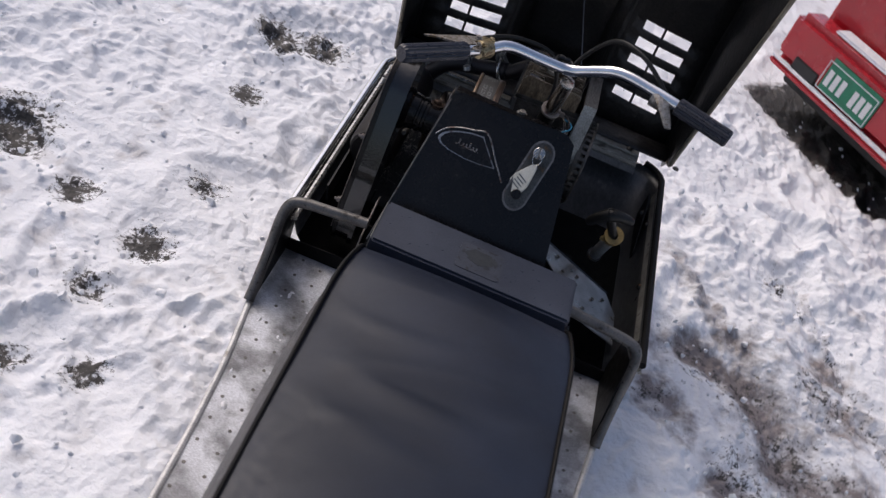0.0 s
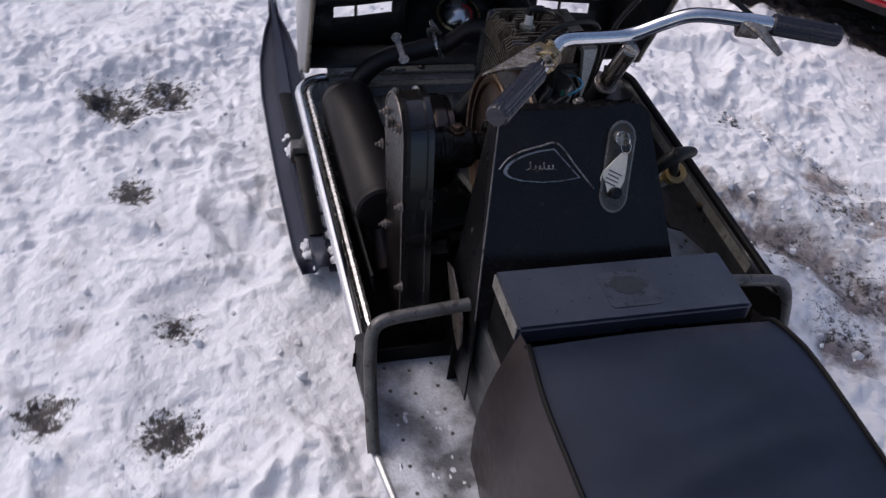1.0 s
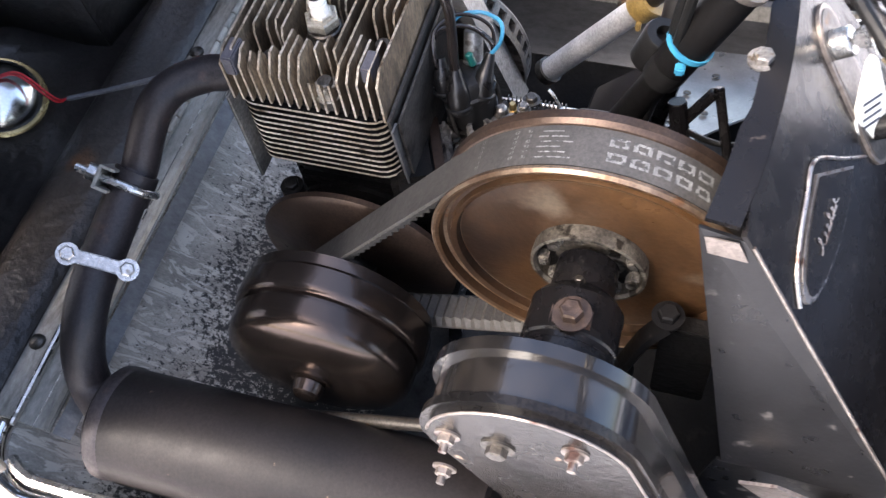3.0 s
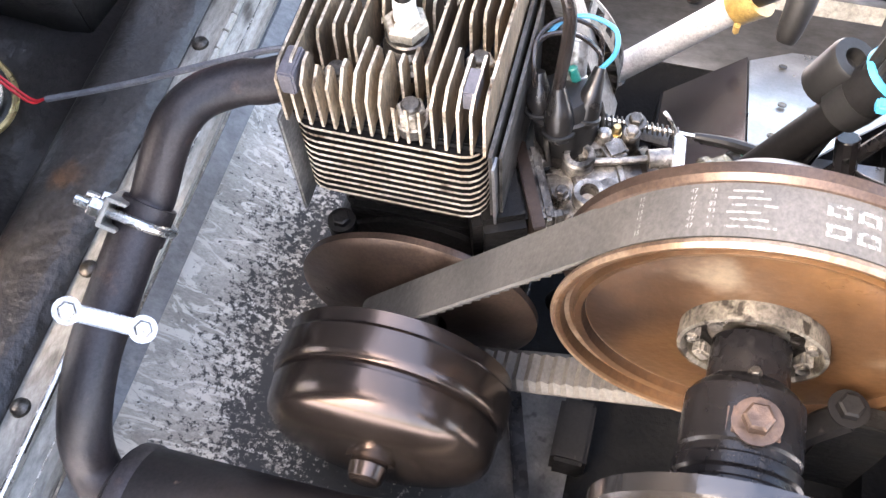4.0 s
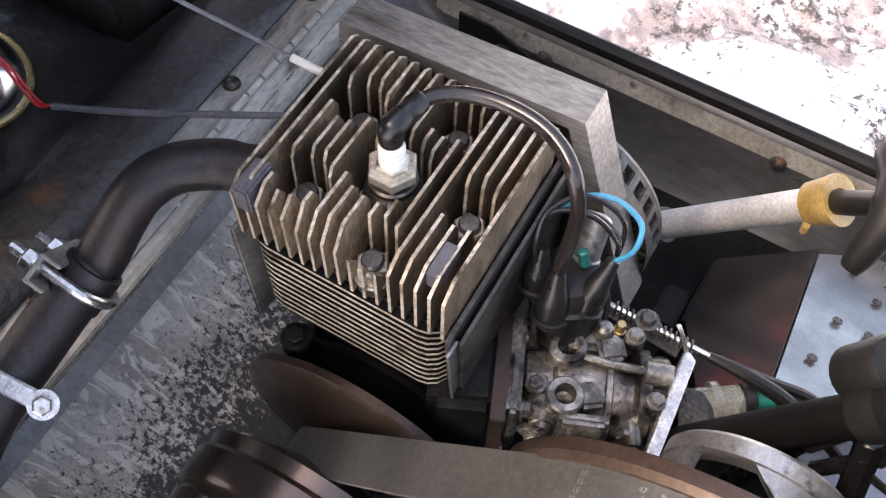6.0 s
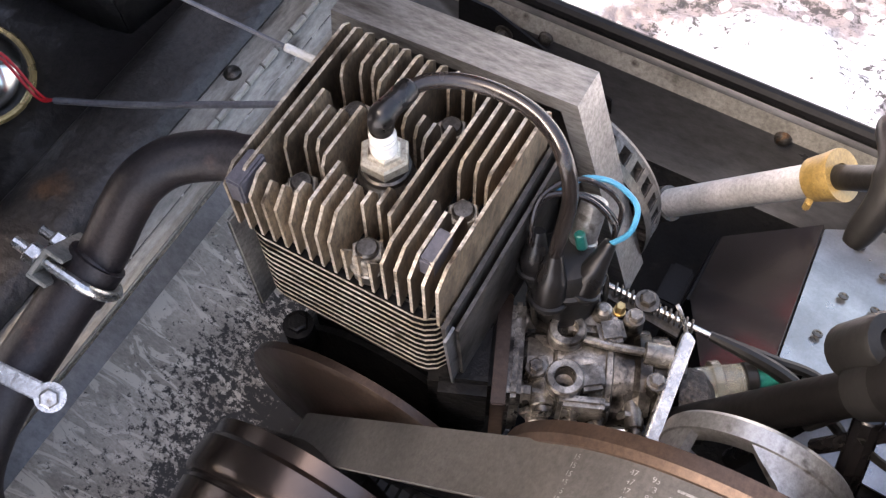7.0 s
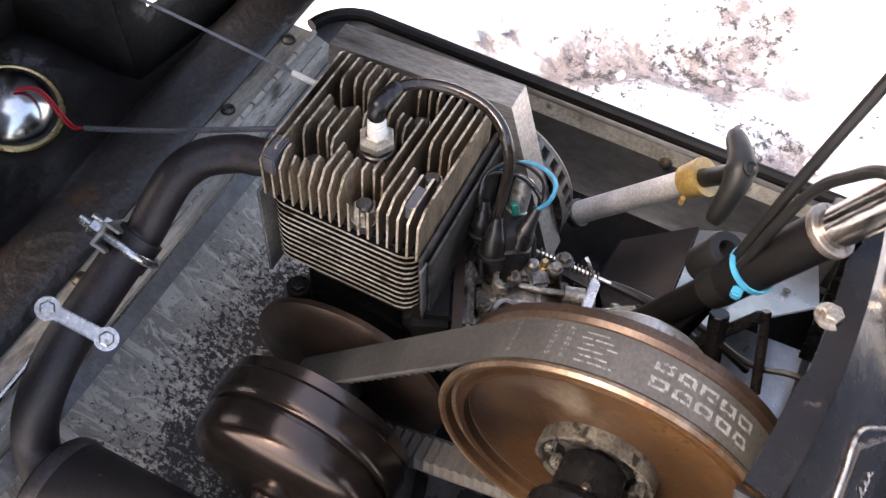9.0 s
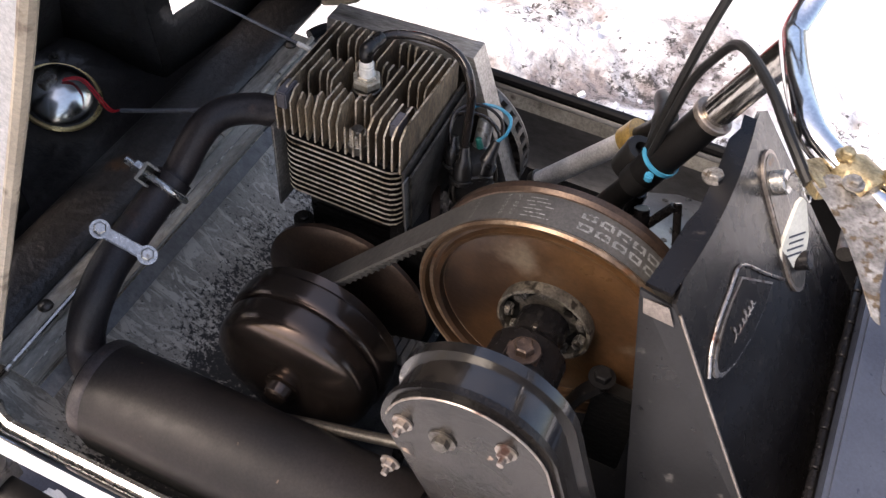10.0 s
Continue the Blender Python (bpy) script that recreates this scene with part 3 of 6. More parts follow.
    dirt_shade = np.maximum(dirt_shade, 0.9 * under)
    me = bpy.data.meshes.new("ground")
    idx = np.arange(n * n).reshape(n, n)
    quads = np.stack([idx[:-1, :-1], idx[1:, :-1], idx[1:, 1:], idx[:-1, 1:]], -1).reshape(-1, 4)
    me.from_pydata(np.stack([x, y, z - 0.01], -1).reshape(-1, 3).tolist(), [], quads.tolist())
    me.polygons.foreach_set("use_smooth", np.ones(len(quads), dtype=bool))
    for name, v in (("dirt_shade", dirt_shade), ("slush_shade", slush_shade)):
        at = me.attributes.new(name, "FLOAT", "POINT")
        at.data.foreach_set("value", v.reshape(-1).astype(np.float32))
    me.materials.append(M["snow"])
    tagged(new("ground", me), "trodden white snow with gravel patches, slushy brown tracks and painted car shade", "snow", kind="structure")


ground()


def snow_clods():
    """Loose lumps of snow thrown up beside the tracks."""
    rnd = random.Random(5)
    bm = bmesh.new()
    for _ in range(1500):
        x, y = rnd.uniform(-2.2, 2.6), rnd.uniform(-0.9, 2.6)
        if abs(x) < 0.45 and y < 1.7:
            continue
        r = rnd.choice((0.004, 0.005, 0.006, 0.007, 0.009, 0.012))
        g = bmesh.ops.create_icosphere(bm, subdivisions=1, radius=r, matrix=pose(x, y, rnd.uniform(-0.014, 0.002), rnd.uniform(0, 360), rnd.uniform(0, 360)))
        for v in g["verts"]:
            v.co += Vector((rnd.uniform(-1, 1), rnd.uniform(-1, 1), rnd.uniform(-0.6, 0.4))) * r * 0.4
    tagged(part("snow_clods", bm, "snow", sharp=60), "small loose lumps of white snow on the ground", "snow", kind="stuff")


snow_clods()


def board_snow():
    """Crumbs of snow and ice along the seat's foot on the running board."""
    rnd = random.Random(12)
    bm = bmesh.new()
    for _ in range(60):
        y = rnd.uniform(-0.75, 0.0)
        x = -0.272 + rnd.gauss(0, 0.01) if rnd.random() < 0.55 else rnd.uniform(-0.36, -0.24)
        rr = rnd.choice((0.002, 0.0025, 0.003, 0.004))
        g = bmesh.ops.create_icosphere(bm, subdivisions=1, radius=rr, matrix=pose(x, y, 0.2185, rnd.uniform(0, 360), rnd.uniform(0, 360)))
        wide, long = rnd.uniform(0.8, 1.6), rnd.uniform(1.0, 2.6)
        for v in g["verts"]:
            v.co += Vector((rnd.uniform(-1, 1), rnd.uniform(-1, 1), rnd.uniform(-0.6, 0.3))) * rr * 0.45
            v.co = Vector((x + (v.co.x - x) * wide, y + (v.co.y - y) * long, 0.2185 + (v.co.z - 0.2185) * 0.55))
    tagged(part("snow_crumbs", bm, "snow", sharp=60), "crumbs of snow and ice on the running board", "snow", kind="stuff")


board_snow()


# ---- the snowmobile's body: pan, tunnel, boards, foot guards ----
sled = thing("snowmobile", (0, 0, 0), "old snowmobile with open engine pan and chrome edge trim", "snowmobile")


def pan_loop(x0, x1, yr, yf, z, r, n=7):
    pts = [(x0, yr + (yf - r - yr) * k / 8, z) for k in range(9)]
    pts += [(x0 + r - r * math.cos(a), yf - r + r * math.sin(a), z) for a in (math.pi / 2 * k / n for k in range(1, n + 1))]
    pts += [(x0 + r + (x1 - x0 - 2 * r) * k / 8, yf, z) for k in range(1, 9)]
    pts += [(x1 - r + r * math.sin(a), yf - r + r * math.cos(a), z) for a in (math.pi / 2 * k / n for k in range(1, n + 1))]
    pts += [(x1, yf - r - (yf - r - yr) * k / 8, z) for k in range(1, 9)]
    return pts


PAN_LEVELS = ((0.352, 0.0, 0.872), (0.325, 0.004, 0.85), (0.295, 0.012, 0.81), (0.265, 0.025, 0.75), (0.24, 0.045, 0.67), (0.222, 0.075, 0.58), (0.21, 0.11, 0.48))


def pan():
    bm = bmesh.new()
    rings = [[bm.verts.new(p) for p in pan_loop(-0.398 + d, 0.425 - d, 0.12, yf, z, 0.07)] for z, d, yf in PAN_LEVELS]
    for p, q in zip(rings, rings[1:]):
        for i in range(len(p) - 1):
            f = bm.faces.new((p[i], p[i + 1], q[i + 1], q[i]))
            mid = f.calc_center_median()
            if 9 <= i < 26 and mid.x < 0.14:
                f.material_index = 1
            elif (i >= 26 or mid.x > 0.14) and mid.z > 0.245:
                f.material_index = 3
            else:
                # Below this height the pan's shade is painted with the near-black floor tone.
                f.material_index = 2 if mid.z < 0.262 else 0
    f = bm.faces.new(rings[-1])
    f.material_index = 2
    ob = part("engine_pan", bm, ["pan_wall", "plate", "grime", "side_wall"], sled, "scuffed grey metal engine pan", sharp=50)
    md = ob.modifiers.new("thick", "SOLIDIFY")
    md.thickness, md.offset = 0.004, 0.0


pan()
rim = pan_loop(-0.401, 0.428, 0.06, 0.876, 0.352, 0.07)
part("chrome_trim", sweep([(x, y, z + 0.004) for x, y, z in rim[0:17]], 0.0115, 12, 3), "chrome", sled, "polished chrome edge trim")
part("inner_lip", sweep([(x + 0.021, y, z + 0.002) for x, y, z in rim[0:12]], 0.0075, 8, 3), "zinc", sled, "bare metal lip beside the trim")
part("edge_trim", sweep([(x, y, z + 0.006) for x, y, z in rim[24:]], 0.009, 10, 3), "black_dull", sled, "dark edge trim")
part("lower_trim", sweep([(x + 0.004, y, z - 0.016) for x, y, z in rim[24:]], 0.005, 8, 3), "flange", sled)
part("rubber_seal", slab([(-0.355, 0.74, 0.365), (-0.35, 0.74, 0.325), (-0.345, 0.2, 0.325), (-0.352, 0.2, 0.365)], 0.004), "rubber", sled)

# front flange with the hood's hinge
part("front_flange", box(-0.33, 0.345, 0.852, 0.9, 0.374, 0.38), "flange", sled, "riveted metal front flange")
part("flange_strip", box(-0.33, 0.345, 0.818, 0.846, 0.362, 0.367), "flange", sled)
part("flange_face", slab([(-0.33, 0.818, 0.364), (0.345, 0.818, 0.364), (0.345, 0.852, 0.377), (-0.33, 0.852, 0.377)], -0.003), "flange", sled)
for k in range(27):
    x0 = -0.33 + 0.025 * k
    part("hinge_knuckle", cyl((x0, 0.8495, 0.383), (x0 + 0.0236, 0.8495, 0.383), 0.0044 if k % 2 else 0.0039, seg=8), "flange", sled, smooth=True)
part("seam_strip", box(-0.33, 0.345, 0.8335, 0.8365, 0.367, 0.3705, 0.0005), "zinc", sled, "bare metal seam edge")
part("sealing_bead", box(-0.33, 0.345, 0.8415, 0.8455, 0.367, 0.3712, 0.001), "black_dull", sled)
part("lower_strip", slab([(-0.33, 0.8, 0.351), (0.345, 0.8, 0.351), (0.345, 0.816, 0.362), (-0.33, 0.816, 0.362)], 0.003), "pan_wall", sled)
part("hinge_pin", cyl((-0.337, 0.8495, 0.383), (-0.15, 0.8495, 0.389), 0.0035, seg=8), "zinc", sled)
for k in range(6):
    part("rivet", lathe([(0, 0.0095), (0.003, 0.0085), (0.0055, 0.005), (0.006, 0)], (-0.245 + 0.14 * k, 0.872, 0.38), (0, 0, 1), 14), "steel", sled)
part("floor_plate", box(-0.27, -0.02, 0.4, 0.6, 0.2125, 0.2155, 0.001), "floor_grey", sled, "dirty floor plate, its grey darkened for shade")
part("floor_bar", moved(box(-0.0075, 0.0075, -0.09, 0.09, 0, 0.016, 0.002), pose(-0.12, 0.455, 0.2155, 0, 0, -73)), "black", sled, "black stiffening bar")
part("floor_block", box(-0.14, -0.075, 0.385, 0.42, 0.2155, 0.26, 0.004), "black_dull", sled)
part("side_rail", slab([(0.4225, 0.78, 0.347), (0.417, 0.78, 0.318), (0.417, 0.16, 0.318), (0.4225, 0.16, 0.347)], -0.002), "flange", sled, "bent grey side rail")
part("foot_plate", slab([(0.16, 0.25, 0.222), (0.29, 0.25, 0.222), (0.3, 0.06, 0.222), (0.15, 0.06, 0.222)], 0.003), "rivet_plate", sled, "bare grey metal floor sheet")
part("floor_sill", box(-0.39, 0.4, 0.05, 0.126, 0.2, 0.2115, 0.001), "grime", sled)
part("corner_plate", prism([(0.74, 0.352), (0.699, 0.351), (0.549, 0.286), (0.54, 0.23), (0.74, 0.23)], "x", 0.398, 0.401), "black_dull", sled, "dark stiffening plate")
part("corner_bolt", bolt((0.398, 0.683, 0.323), (-1, 0, 0), 0.007, 0.006), "steel", sled)
for y in (0.37, 0.64):
    part("rivet", lathe([(0, 0.009), (0.004, 0.008), (0.007, 0.004), (0.0075, 0)], (0.414, y, 0.322), (-1, 0, 0.1), 14), "steel", sled)

# tunnel, running boards, foot guards
part("tunnel", join(box(-0.2, 0.2, -1.6, 0.06, 0.215, 0.4)), "pan_wall", sled, "dark metal tunnel under the seat")
part("gusset", prism([(0.15, 0.432), (0.12, 0.442), (0.036, 0.405), (0.02, 0.36), (0.03, 0.33), (0.07, 0.35)], "x", -0.232, -0.229), "bronze", sled, "small worn gusset plate")

part("rear_bulkhead", slab([(-0.397, 0.118, 0.215), (-0.2, 0.118, 0.215), (-0.2, 0.118, 0.26), (-0.397, 0.118, 0.25)], 0.003), "black_dull", sled)
part("rear_bulkhead", slab([(0.2, 0.118, 0.215), (0.42, 0.118, 0.215), (0.42, 0.118, 0.25), (0.2, 0.118, 0.26)], 0.003), "black_dull", sled)
part("tunnel_front", slab([(-0.23, 0.06, 0.215), (0.2, 0.06, 0.215), (0.2, 0.06, 0.42), (-0.23, 0.06, 0.42)], 0.003), "black_dull", sled)
for s in (-1, 1):
    b = part("running_board", prism([(s * 0.2, 0.115), (s * 0.39, 0.115), (s * 0.394, -0.06), (s * 0.366, -0.294), (s * 0.352, -0.6), (s * 0.345, -1.6), (s * 0.2, -1.6)], "z", 0.212, 0.218), "board", sled, "perforated running board dusted with snow")
    holes = []
    for i in range(24):
        for j in range(3):
            x, y = s * (0.25 + 0.045 * j), 0.1 - 0.055 * i - 0.012 * (j % 2)
            holes.append(lathe([(0, 0.0038), (0.0006, 0.0038), (0.0006, 0)], (x, y, 0.2182), (0, 0, 1), 8))
    tagged(part("holes", join(*holes), "tube_dark", b), kind="stuff")
    part("edge_rail", sweep([(s * 0.397, -0.06, 0.218), (s * 0.368, -0.294, 0.218), (s * 0.354, -0.6, 0.218), (s * 0.349, -1.0, 0.218), (s * 0.347, -1.6, 0.218)], 0.007, 8, 3), "grey_tube", sled, "dull metal edge rail dusted with snow")
    part("foot_guard", sweep([(s * 0.225, 0.03, 0.445), (s * 0.3, 0.03, 0.437), (s * 0.365, 0.028, 0.43), (s * 0.389, 0.02, 0.418), (s * 0.396, 0.005, 0.385), (s * 0.396, -0.02, 0.32), (s * 0.396, -0.06, 0.25), (s * 0.396, -0.085, 0.222)], 0.0115, 12, 6), "tube_dark", sled, "bent steel tube foot guard")
    part("side_panel", slab([(s * 0.388, 0.01, 0.40), (s * 0.388, 0.13, 0.35), (s * 0.388, 0.13, 0.22), (s * 0.388, -0.08, 0.222)], 0.004), "black_dull", sled)


# ---- seat and storage box ----
seat = thing("seat", (0, -0.16, 0.22), "long black vinyl seat with piped seams, slightly wrinkled", "seat")


def folds(x, y):
    """Soft transverse creases where the padding has settled."""
    return sum(h * math.exp(-((y - y0 - slope * x - bow * x * x) / w) ** 2) / (1 + (x / 0.16) ** 6) for y0, slope, bow, w, h in ((-0.36, 0.18, 1.2, 0.016, 0.003), (-0.42, 0.25, -0.8, 0.02, 0.0045), (-0.47, 0.05, 1.0, 0.014, -0.003), (-0.5, -0.2, 0.6, 0.024, 0.004), (-0.55, 0.12, -1.1, 0.018, 0.003), (-0.6, -0.1, 0.8, 0.02, 0.0035)))


def seat_shell():
    ys = [-0.155, -0.17, -0.2] + [-0.24 - 0.012 * k for k in range(36)] + [-0.7, -0.8, -1.0, -1.25, -1.6]
    top, left, right = bmesh.new(), bmesh.new(), bmesh.new()

    def grid(bm, rows):
        vs = [[bm.verts.new(p) for p in r] for r in rows]
        for a, b in zip(vs, vs[1:]):
            for i in range(len(a) - 1):
                bm.faces.new((a[i], a[i + 1], b[i + 1], b[i]))
    half = lambda y: 0.22 - 0.02 * max(0.0, 1 - (-0.155 - y) / 0.16) ** 2
    tops = []
    for k, y in enumerate(ys):
        e = 0.535 if k == 0 else (0.552 if k == 1 else 0.56 if k < 3 else 0.565)
        tops.append([(x, y, e + 0.014 * (1 - (x / 0.21) ** 2) * min(1, k / 3) - 0.003 * math.sin(9 * y + 8 * x) + folds(x, y)) for x in np.linspace(-half(y), half(y), 25)])
    front = [[(x, -0.126, 0.40) for x in np.linspace(-0.205, 0.205, 25)], [(x, -0.131, 0.5) for x in np.linspace(-0.21, 0.21, 25)]]
    grid(top, front + tops)
    for s, bm in ((-1, left), (1, right)):
        grid(bm, [[(s * (half(y) + 0.008 * math.sin(t * 3.1) + (0.257 - 0.022 * max(0.0, 1 - (-0.155 - y) / 0.2) - half(y)) * math.sin(min(1.0, t * 1.25) * math.pi / 2)), y + (0.03 if k == 0 else 0), (0.535 if k == 0 else 0.552 if k == 1 else 0.56 if k < 3 else 0.565) * (1 - t) + 0.225 * t) for t in np.linspace(0, 1, 10)] for k, y in enumerate(ys)])
    part("top_cover", top, "vinyl", seat, "smooth black vinyl top", sharp=70)
    part("side_cover", left, "vinyl_side", seat, "brownish black vinyl side", sharp=70)
    part("side_cover", right, "vinyl_side", seat, "brownish black vinyl side", sharp=70)
    for s in (-1, 1):
        part("piping", sweep([(s * (half(y) + 0.0005), y, (0.538 if k == 0 else 0.555 if k == 1 else 0.563 if k < 3 else 0.568)) for k, y in enumerate(ys)], 0.0042, 8, 3), "black_dull", seat, "raised black piping")


seat_shell()

tool_box = thing("storage_box", (0, -0.06, 0.4), "shallow black storage box with hinged lid and faded sticker", "box")
part("body", box(-0.194, 0.198, -0.11, 0.009, 0.4, 0.5, 0.004), "black_dull", tool_box)
lid = part("lid", box(-0.2, 0.207, -0.118, 0.014, 0.5, 0.536, 0.005), "lid", tool_box, "scuffed blue-black lid")
part("lid_edge", box(-0.2015, -0.1998, -0.112, 0.008, 0.506, 0.534, 0.0006), "flange", lid, "worn bare end of the lid")
part("latch", box(-0.02, 0.075, -0.1215, -0.1175, 0.503, 0.512), "black", lid)
for k in range(16):
    part("hinge_knuckle", cyl((-0.192 + 0.024 * k, 0.018, 0.497), (-0.1692 + 0.024 * k, 0.018, 0.497), 0.0056 if k % 2 else 0.0048, seg=10), "black", tool_box)
SQ = [(0.01 + sx * 0.037 + 0.008 * math.cos(radians(q + d)), -0.055 + sy * 0.032 + 0.008 * math.sin(radians(q + d))) for sx, sy, q in ((1, 1, 0), (-1, 1, 90), (-1, -1, 180), (1, -1, 270)) for d in (0, 30, 60, 90)]
part("sticker", prism(SQ, "z", 0.5362, 0.5372, 0), "sticker", lid, "square faded sticker")


def blot():
    """The faded dark figure of the sticker, kept as a plain rounded blot."""
    rnd = random.Random(8)
    pts = []
    for a in np.linspace(0, 2 * math.pi, 40)[:-1]:
        w = 1 + 0.1 * math.sin(3 * a + 0.4) + 0.06 * math.sin(7 * a) + rnd.uniform(-0.05, 0.05)
        pts.append((0.01 + 0.031 * w * math.cos(a), -0.05 + (0.025 if a < math.pi else 0.017) * w * math.sin(a)))
    return prism(pts, "z", 0.5372, 0.5376, 0)


part("print", blot(), "decal_dark", lid, "dark worn print")


# ---- console ----
console = thing("console", (-0.04, 0.15, 0.44), "black sheet metal console with a key plate and a triangular badge", "console")


def face(x, z, off=0.0):
    """A point of the console's face, off metres proud of it."""
    bow = 0.012 * max(0.0, 1 - ((x + 0.04) / 0.135) ** 2)
    return Vector((x, 0.174 + 0.64 * (z - 0.703) + 0.07 * (0.09 - x) - bow - off * 0.842, z + off * 0.539))


def console_face():
    """The bowed face as a strip of columns between its outer edges, rounded at its upper corners."""
    bm = bmesh.new()
    rows = []
    n = 14
    for k in range(n + 1):
        s = k / n
        top = Vector((-0.166 + 0.262 * s, 0.718 + 0.014 * s))
        if s > 0.86:
            top.y -= 0.016 * ((s - 0.86) / 0.14) ** 2.2
        if s < 0.08:
            top.y -= 0.008 * (1 - s / 0.08) ** 2
        low = Vector((-0.214 + 0.372 * s, 0.42))
        rows.append([bm.verts.new(face(*top.lerp(low, t), o)) for o in (0, -0.004) for t in (0, 0.25, 0.5, 0.75, 1)])
    for a, b in zip(rows, rows[1:]):
        for t in range(4):
            bm.faces.new((a[t], a[t + 1], b[t + 1], b[t]))
            bm.faces.new((b[5 + t], b[6 + t], a[6 + t], a[5 + t]))
        bm.faces.new((a[0], b[0], b[5], a[5]))
    for t in range(4):
        for q in (rows[0], rows[-1]):
            bm.faces.new((q[t], q[t + 1], q[6 + t], q[5 + t]))
    return bm


part("face_panel", console_face(), "black", console, "glossy black face panel", sharp=50)
part("left_panel", slab([face(-0.1665, 0.703), face(-0.215, 0.42), (-0.211, 0.166, 0.42), (-0.168, 0.226, 0.714)], 0.003), "side_black", console, "dull worn side panel")
part("lower_side_panel", slab([face(-0.215, 0.42), (-0.222, -0.02, 0.25), (-0.216, 0.2, 0.25), (-0.211, 0.17, 0.42)], 0.003), "side_black", console)
part("edge_wear", sweep([face(-0.1672 - 0.0485 * t, 0.7 - 0.28 * t) for t in (0, 0.25, 0.5, 0.75, 1)], 0.0016, 6, 2), "bronze", console, "worn bare edge")
part("right_panel", slab([face(0.089, 0.69), face(0.155, 0.42), (0.15, 0.16, 0.42), (0.088, 0.2, 0.69)], -0.003), "black", console)


def rail_mesh():
    """The flat rail along the face's upper edge, stepped narrower towards its right end."""
    bm = bmesh.new()
    rows = []
    for k in range(13):
        t = k / 12
        x = -0.1655 + 0.225 * t
        f = face(x, 0.7185 + 0.0125 * t)
        deep = 0.023 if t < 0.36 else 0.0195 if t < 0.85 else 0.012
        b = f + Vector((0.004, deep, -0.002))
        rows.append([bm.verts.new(p) for p in (f, b, b - Vector((0, 0, 0.004)), f - Vector((0, 0, 0.004)))])
    for a, b in zip(rows, rows[1:]):
        for i in range(4):
            bm.faces.new((a[i], b[i], b[(i + 1) % 4], a[(i + 1) % 4]))
    bm.faces.new(rows[0])
    bm.faces.new(rows[-1][::-1])
    return bm


part("top_rail", rail_mesh(), "black", console, "flat black upper rail", sharp=30)
part("corner_edge", slab([(-0.1703, 0.1985, 0.706), (-0.1735, 0.19, 0.69), (-0.1727, 0.217, 0.692), (-0.1696, 0.221, 0.7065)], 0.0012), "bronze", console, "bare worn corner patch")
part("rail_bolt", bolt((-0.025, 0.2045, 0.7225), (0, 0, 1), 0.0075, 0.006, 1.5), "lever", console)


def badge(grow, off, thick):
    cx, cz = -0.085, 0.64
    pts = [(-0.171, 0.634), (-0.166, 0.643), (-0.152, 0.653), (-0.13, 0.662), (-0.105, 0.669), (-0.076, 0.673), (-0.026, 0.627), (-0.06, 0.622), (-0.1, 0.619), (-0.14, 0.62), (-0.162, 0.624), (-0.17, 0.629)]
    bm = bmesh.new()
    ring = [(cx + (x - cx) * grow, cz + (z - cz) * grow) for x, z in pts]
    a = [bm.verts.new(face(x, z, off + thick)) for x, z in ring]
    b = [bm.verts.new(face(x, z, off)) for x, z in ring]
    bm.faces.new(a)
    bm.faces.new(b[::-1])
    for i in range(len(ring)):
        bm.faces.new((a[i], b[i], b[(i + 1) % len(ring)], a[(i + 1) % len(ring)]))
    return bm


bd = part("badge", badge(0.9, 0.0, 0.003), "badge_metal", console, "thin bordered triangular badge")
part("badge_field", badge(0.83, 0.003, 0.0006), "black", bd)
part("badge_arc", sweep([face(x, z, 0.0015) for x, z in ((-0.008, 0.612), (-0.036, 0.641), (-0.07, 0.676), (-0.1, 0.672), (-0.13, 0.664), (-0.154, 0.652), (-0.169, 0.636))], 0.0017, 8, 5), "badge_metal", bd, "thin outer line")
for k, (dx, up) in enumerate(((0, 0.011), (0.009, 0.006), (0.016, 0.006), (0.023, 0.01), (0.031, 0.006), (0.038, 0.006))):
    part("script_stroke", sweep([face(-0.125 + dx + 0.004 * math.sin(q) + 0.0022 * q, 0.638 + 0.0006 * dx / 0.01 + up * 0.5 * (1 - math.cos(q)), 0.0042) for q in np.linspace(0, 6.2, 9)], 0.0005, 6, 2), "badge_metal", bd, "faint illegible script stroke")


def key_plate(grow, off, thick):
    bm = bmesh.new()
    c0, c1, r = (0.044, 0.68), (0.028, 0.602), 0.0265 * grow
    ring = arc(c0[0], c0[1], r, 0, 180, 10) + arc(c1[0], c1[1], r, 180, 360, 10)
    a = [bm.verts.new(face(x, z, off + thick)) for x, z in ring]
    b = [bm.verts.new(face(x, z, off)) for x, z in ring]
    bm.faces.new(a)
    bm.faces.new(b[::-1])
    for i in range(len(ring)):
        bm.faces.new((a[i], b[i], b[(i + 1) % len(ring)], a[(i + 1) % len(ring)]))
    return bm


kp = part("key_plate", key_plate(1, 0, 0.003), "bronze", console, "worn bronze key plate")
part("plate_field", key_plate(0.86, 0.003, 0.0006), "steel", kp)
part("switch", cyl(face(0.037, 0.682, 0.003), face(0.037, 0.682, 0.018), 0.012), "zinc", kp)
part("knob", cyl(face(0.027, 0.605, 0.003), face(0.027, 0.605, 0.018), 0.01), "black", kp)
keys = thing("key", face(0.037, 0.682, 0.03), "ignition key with a cream plastic tag in the console switch", "key")
part("bow", lathe([(-0.0015, 0), (-0.0015, 0.012), (0.0015, 0.012), (0.0015, 0)], face(0.037, 0.682, 0.03), (1, 0.2, 0), 16), "zinc", keys)
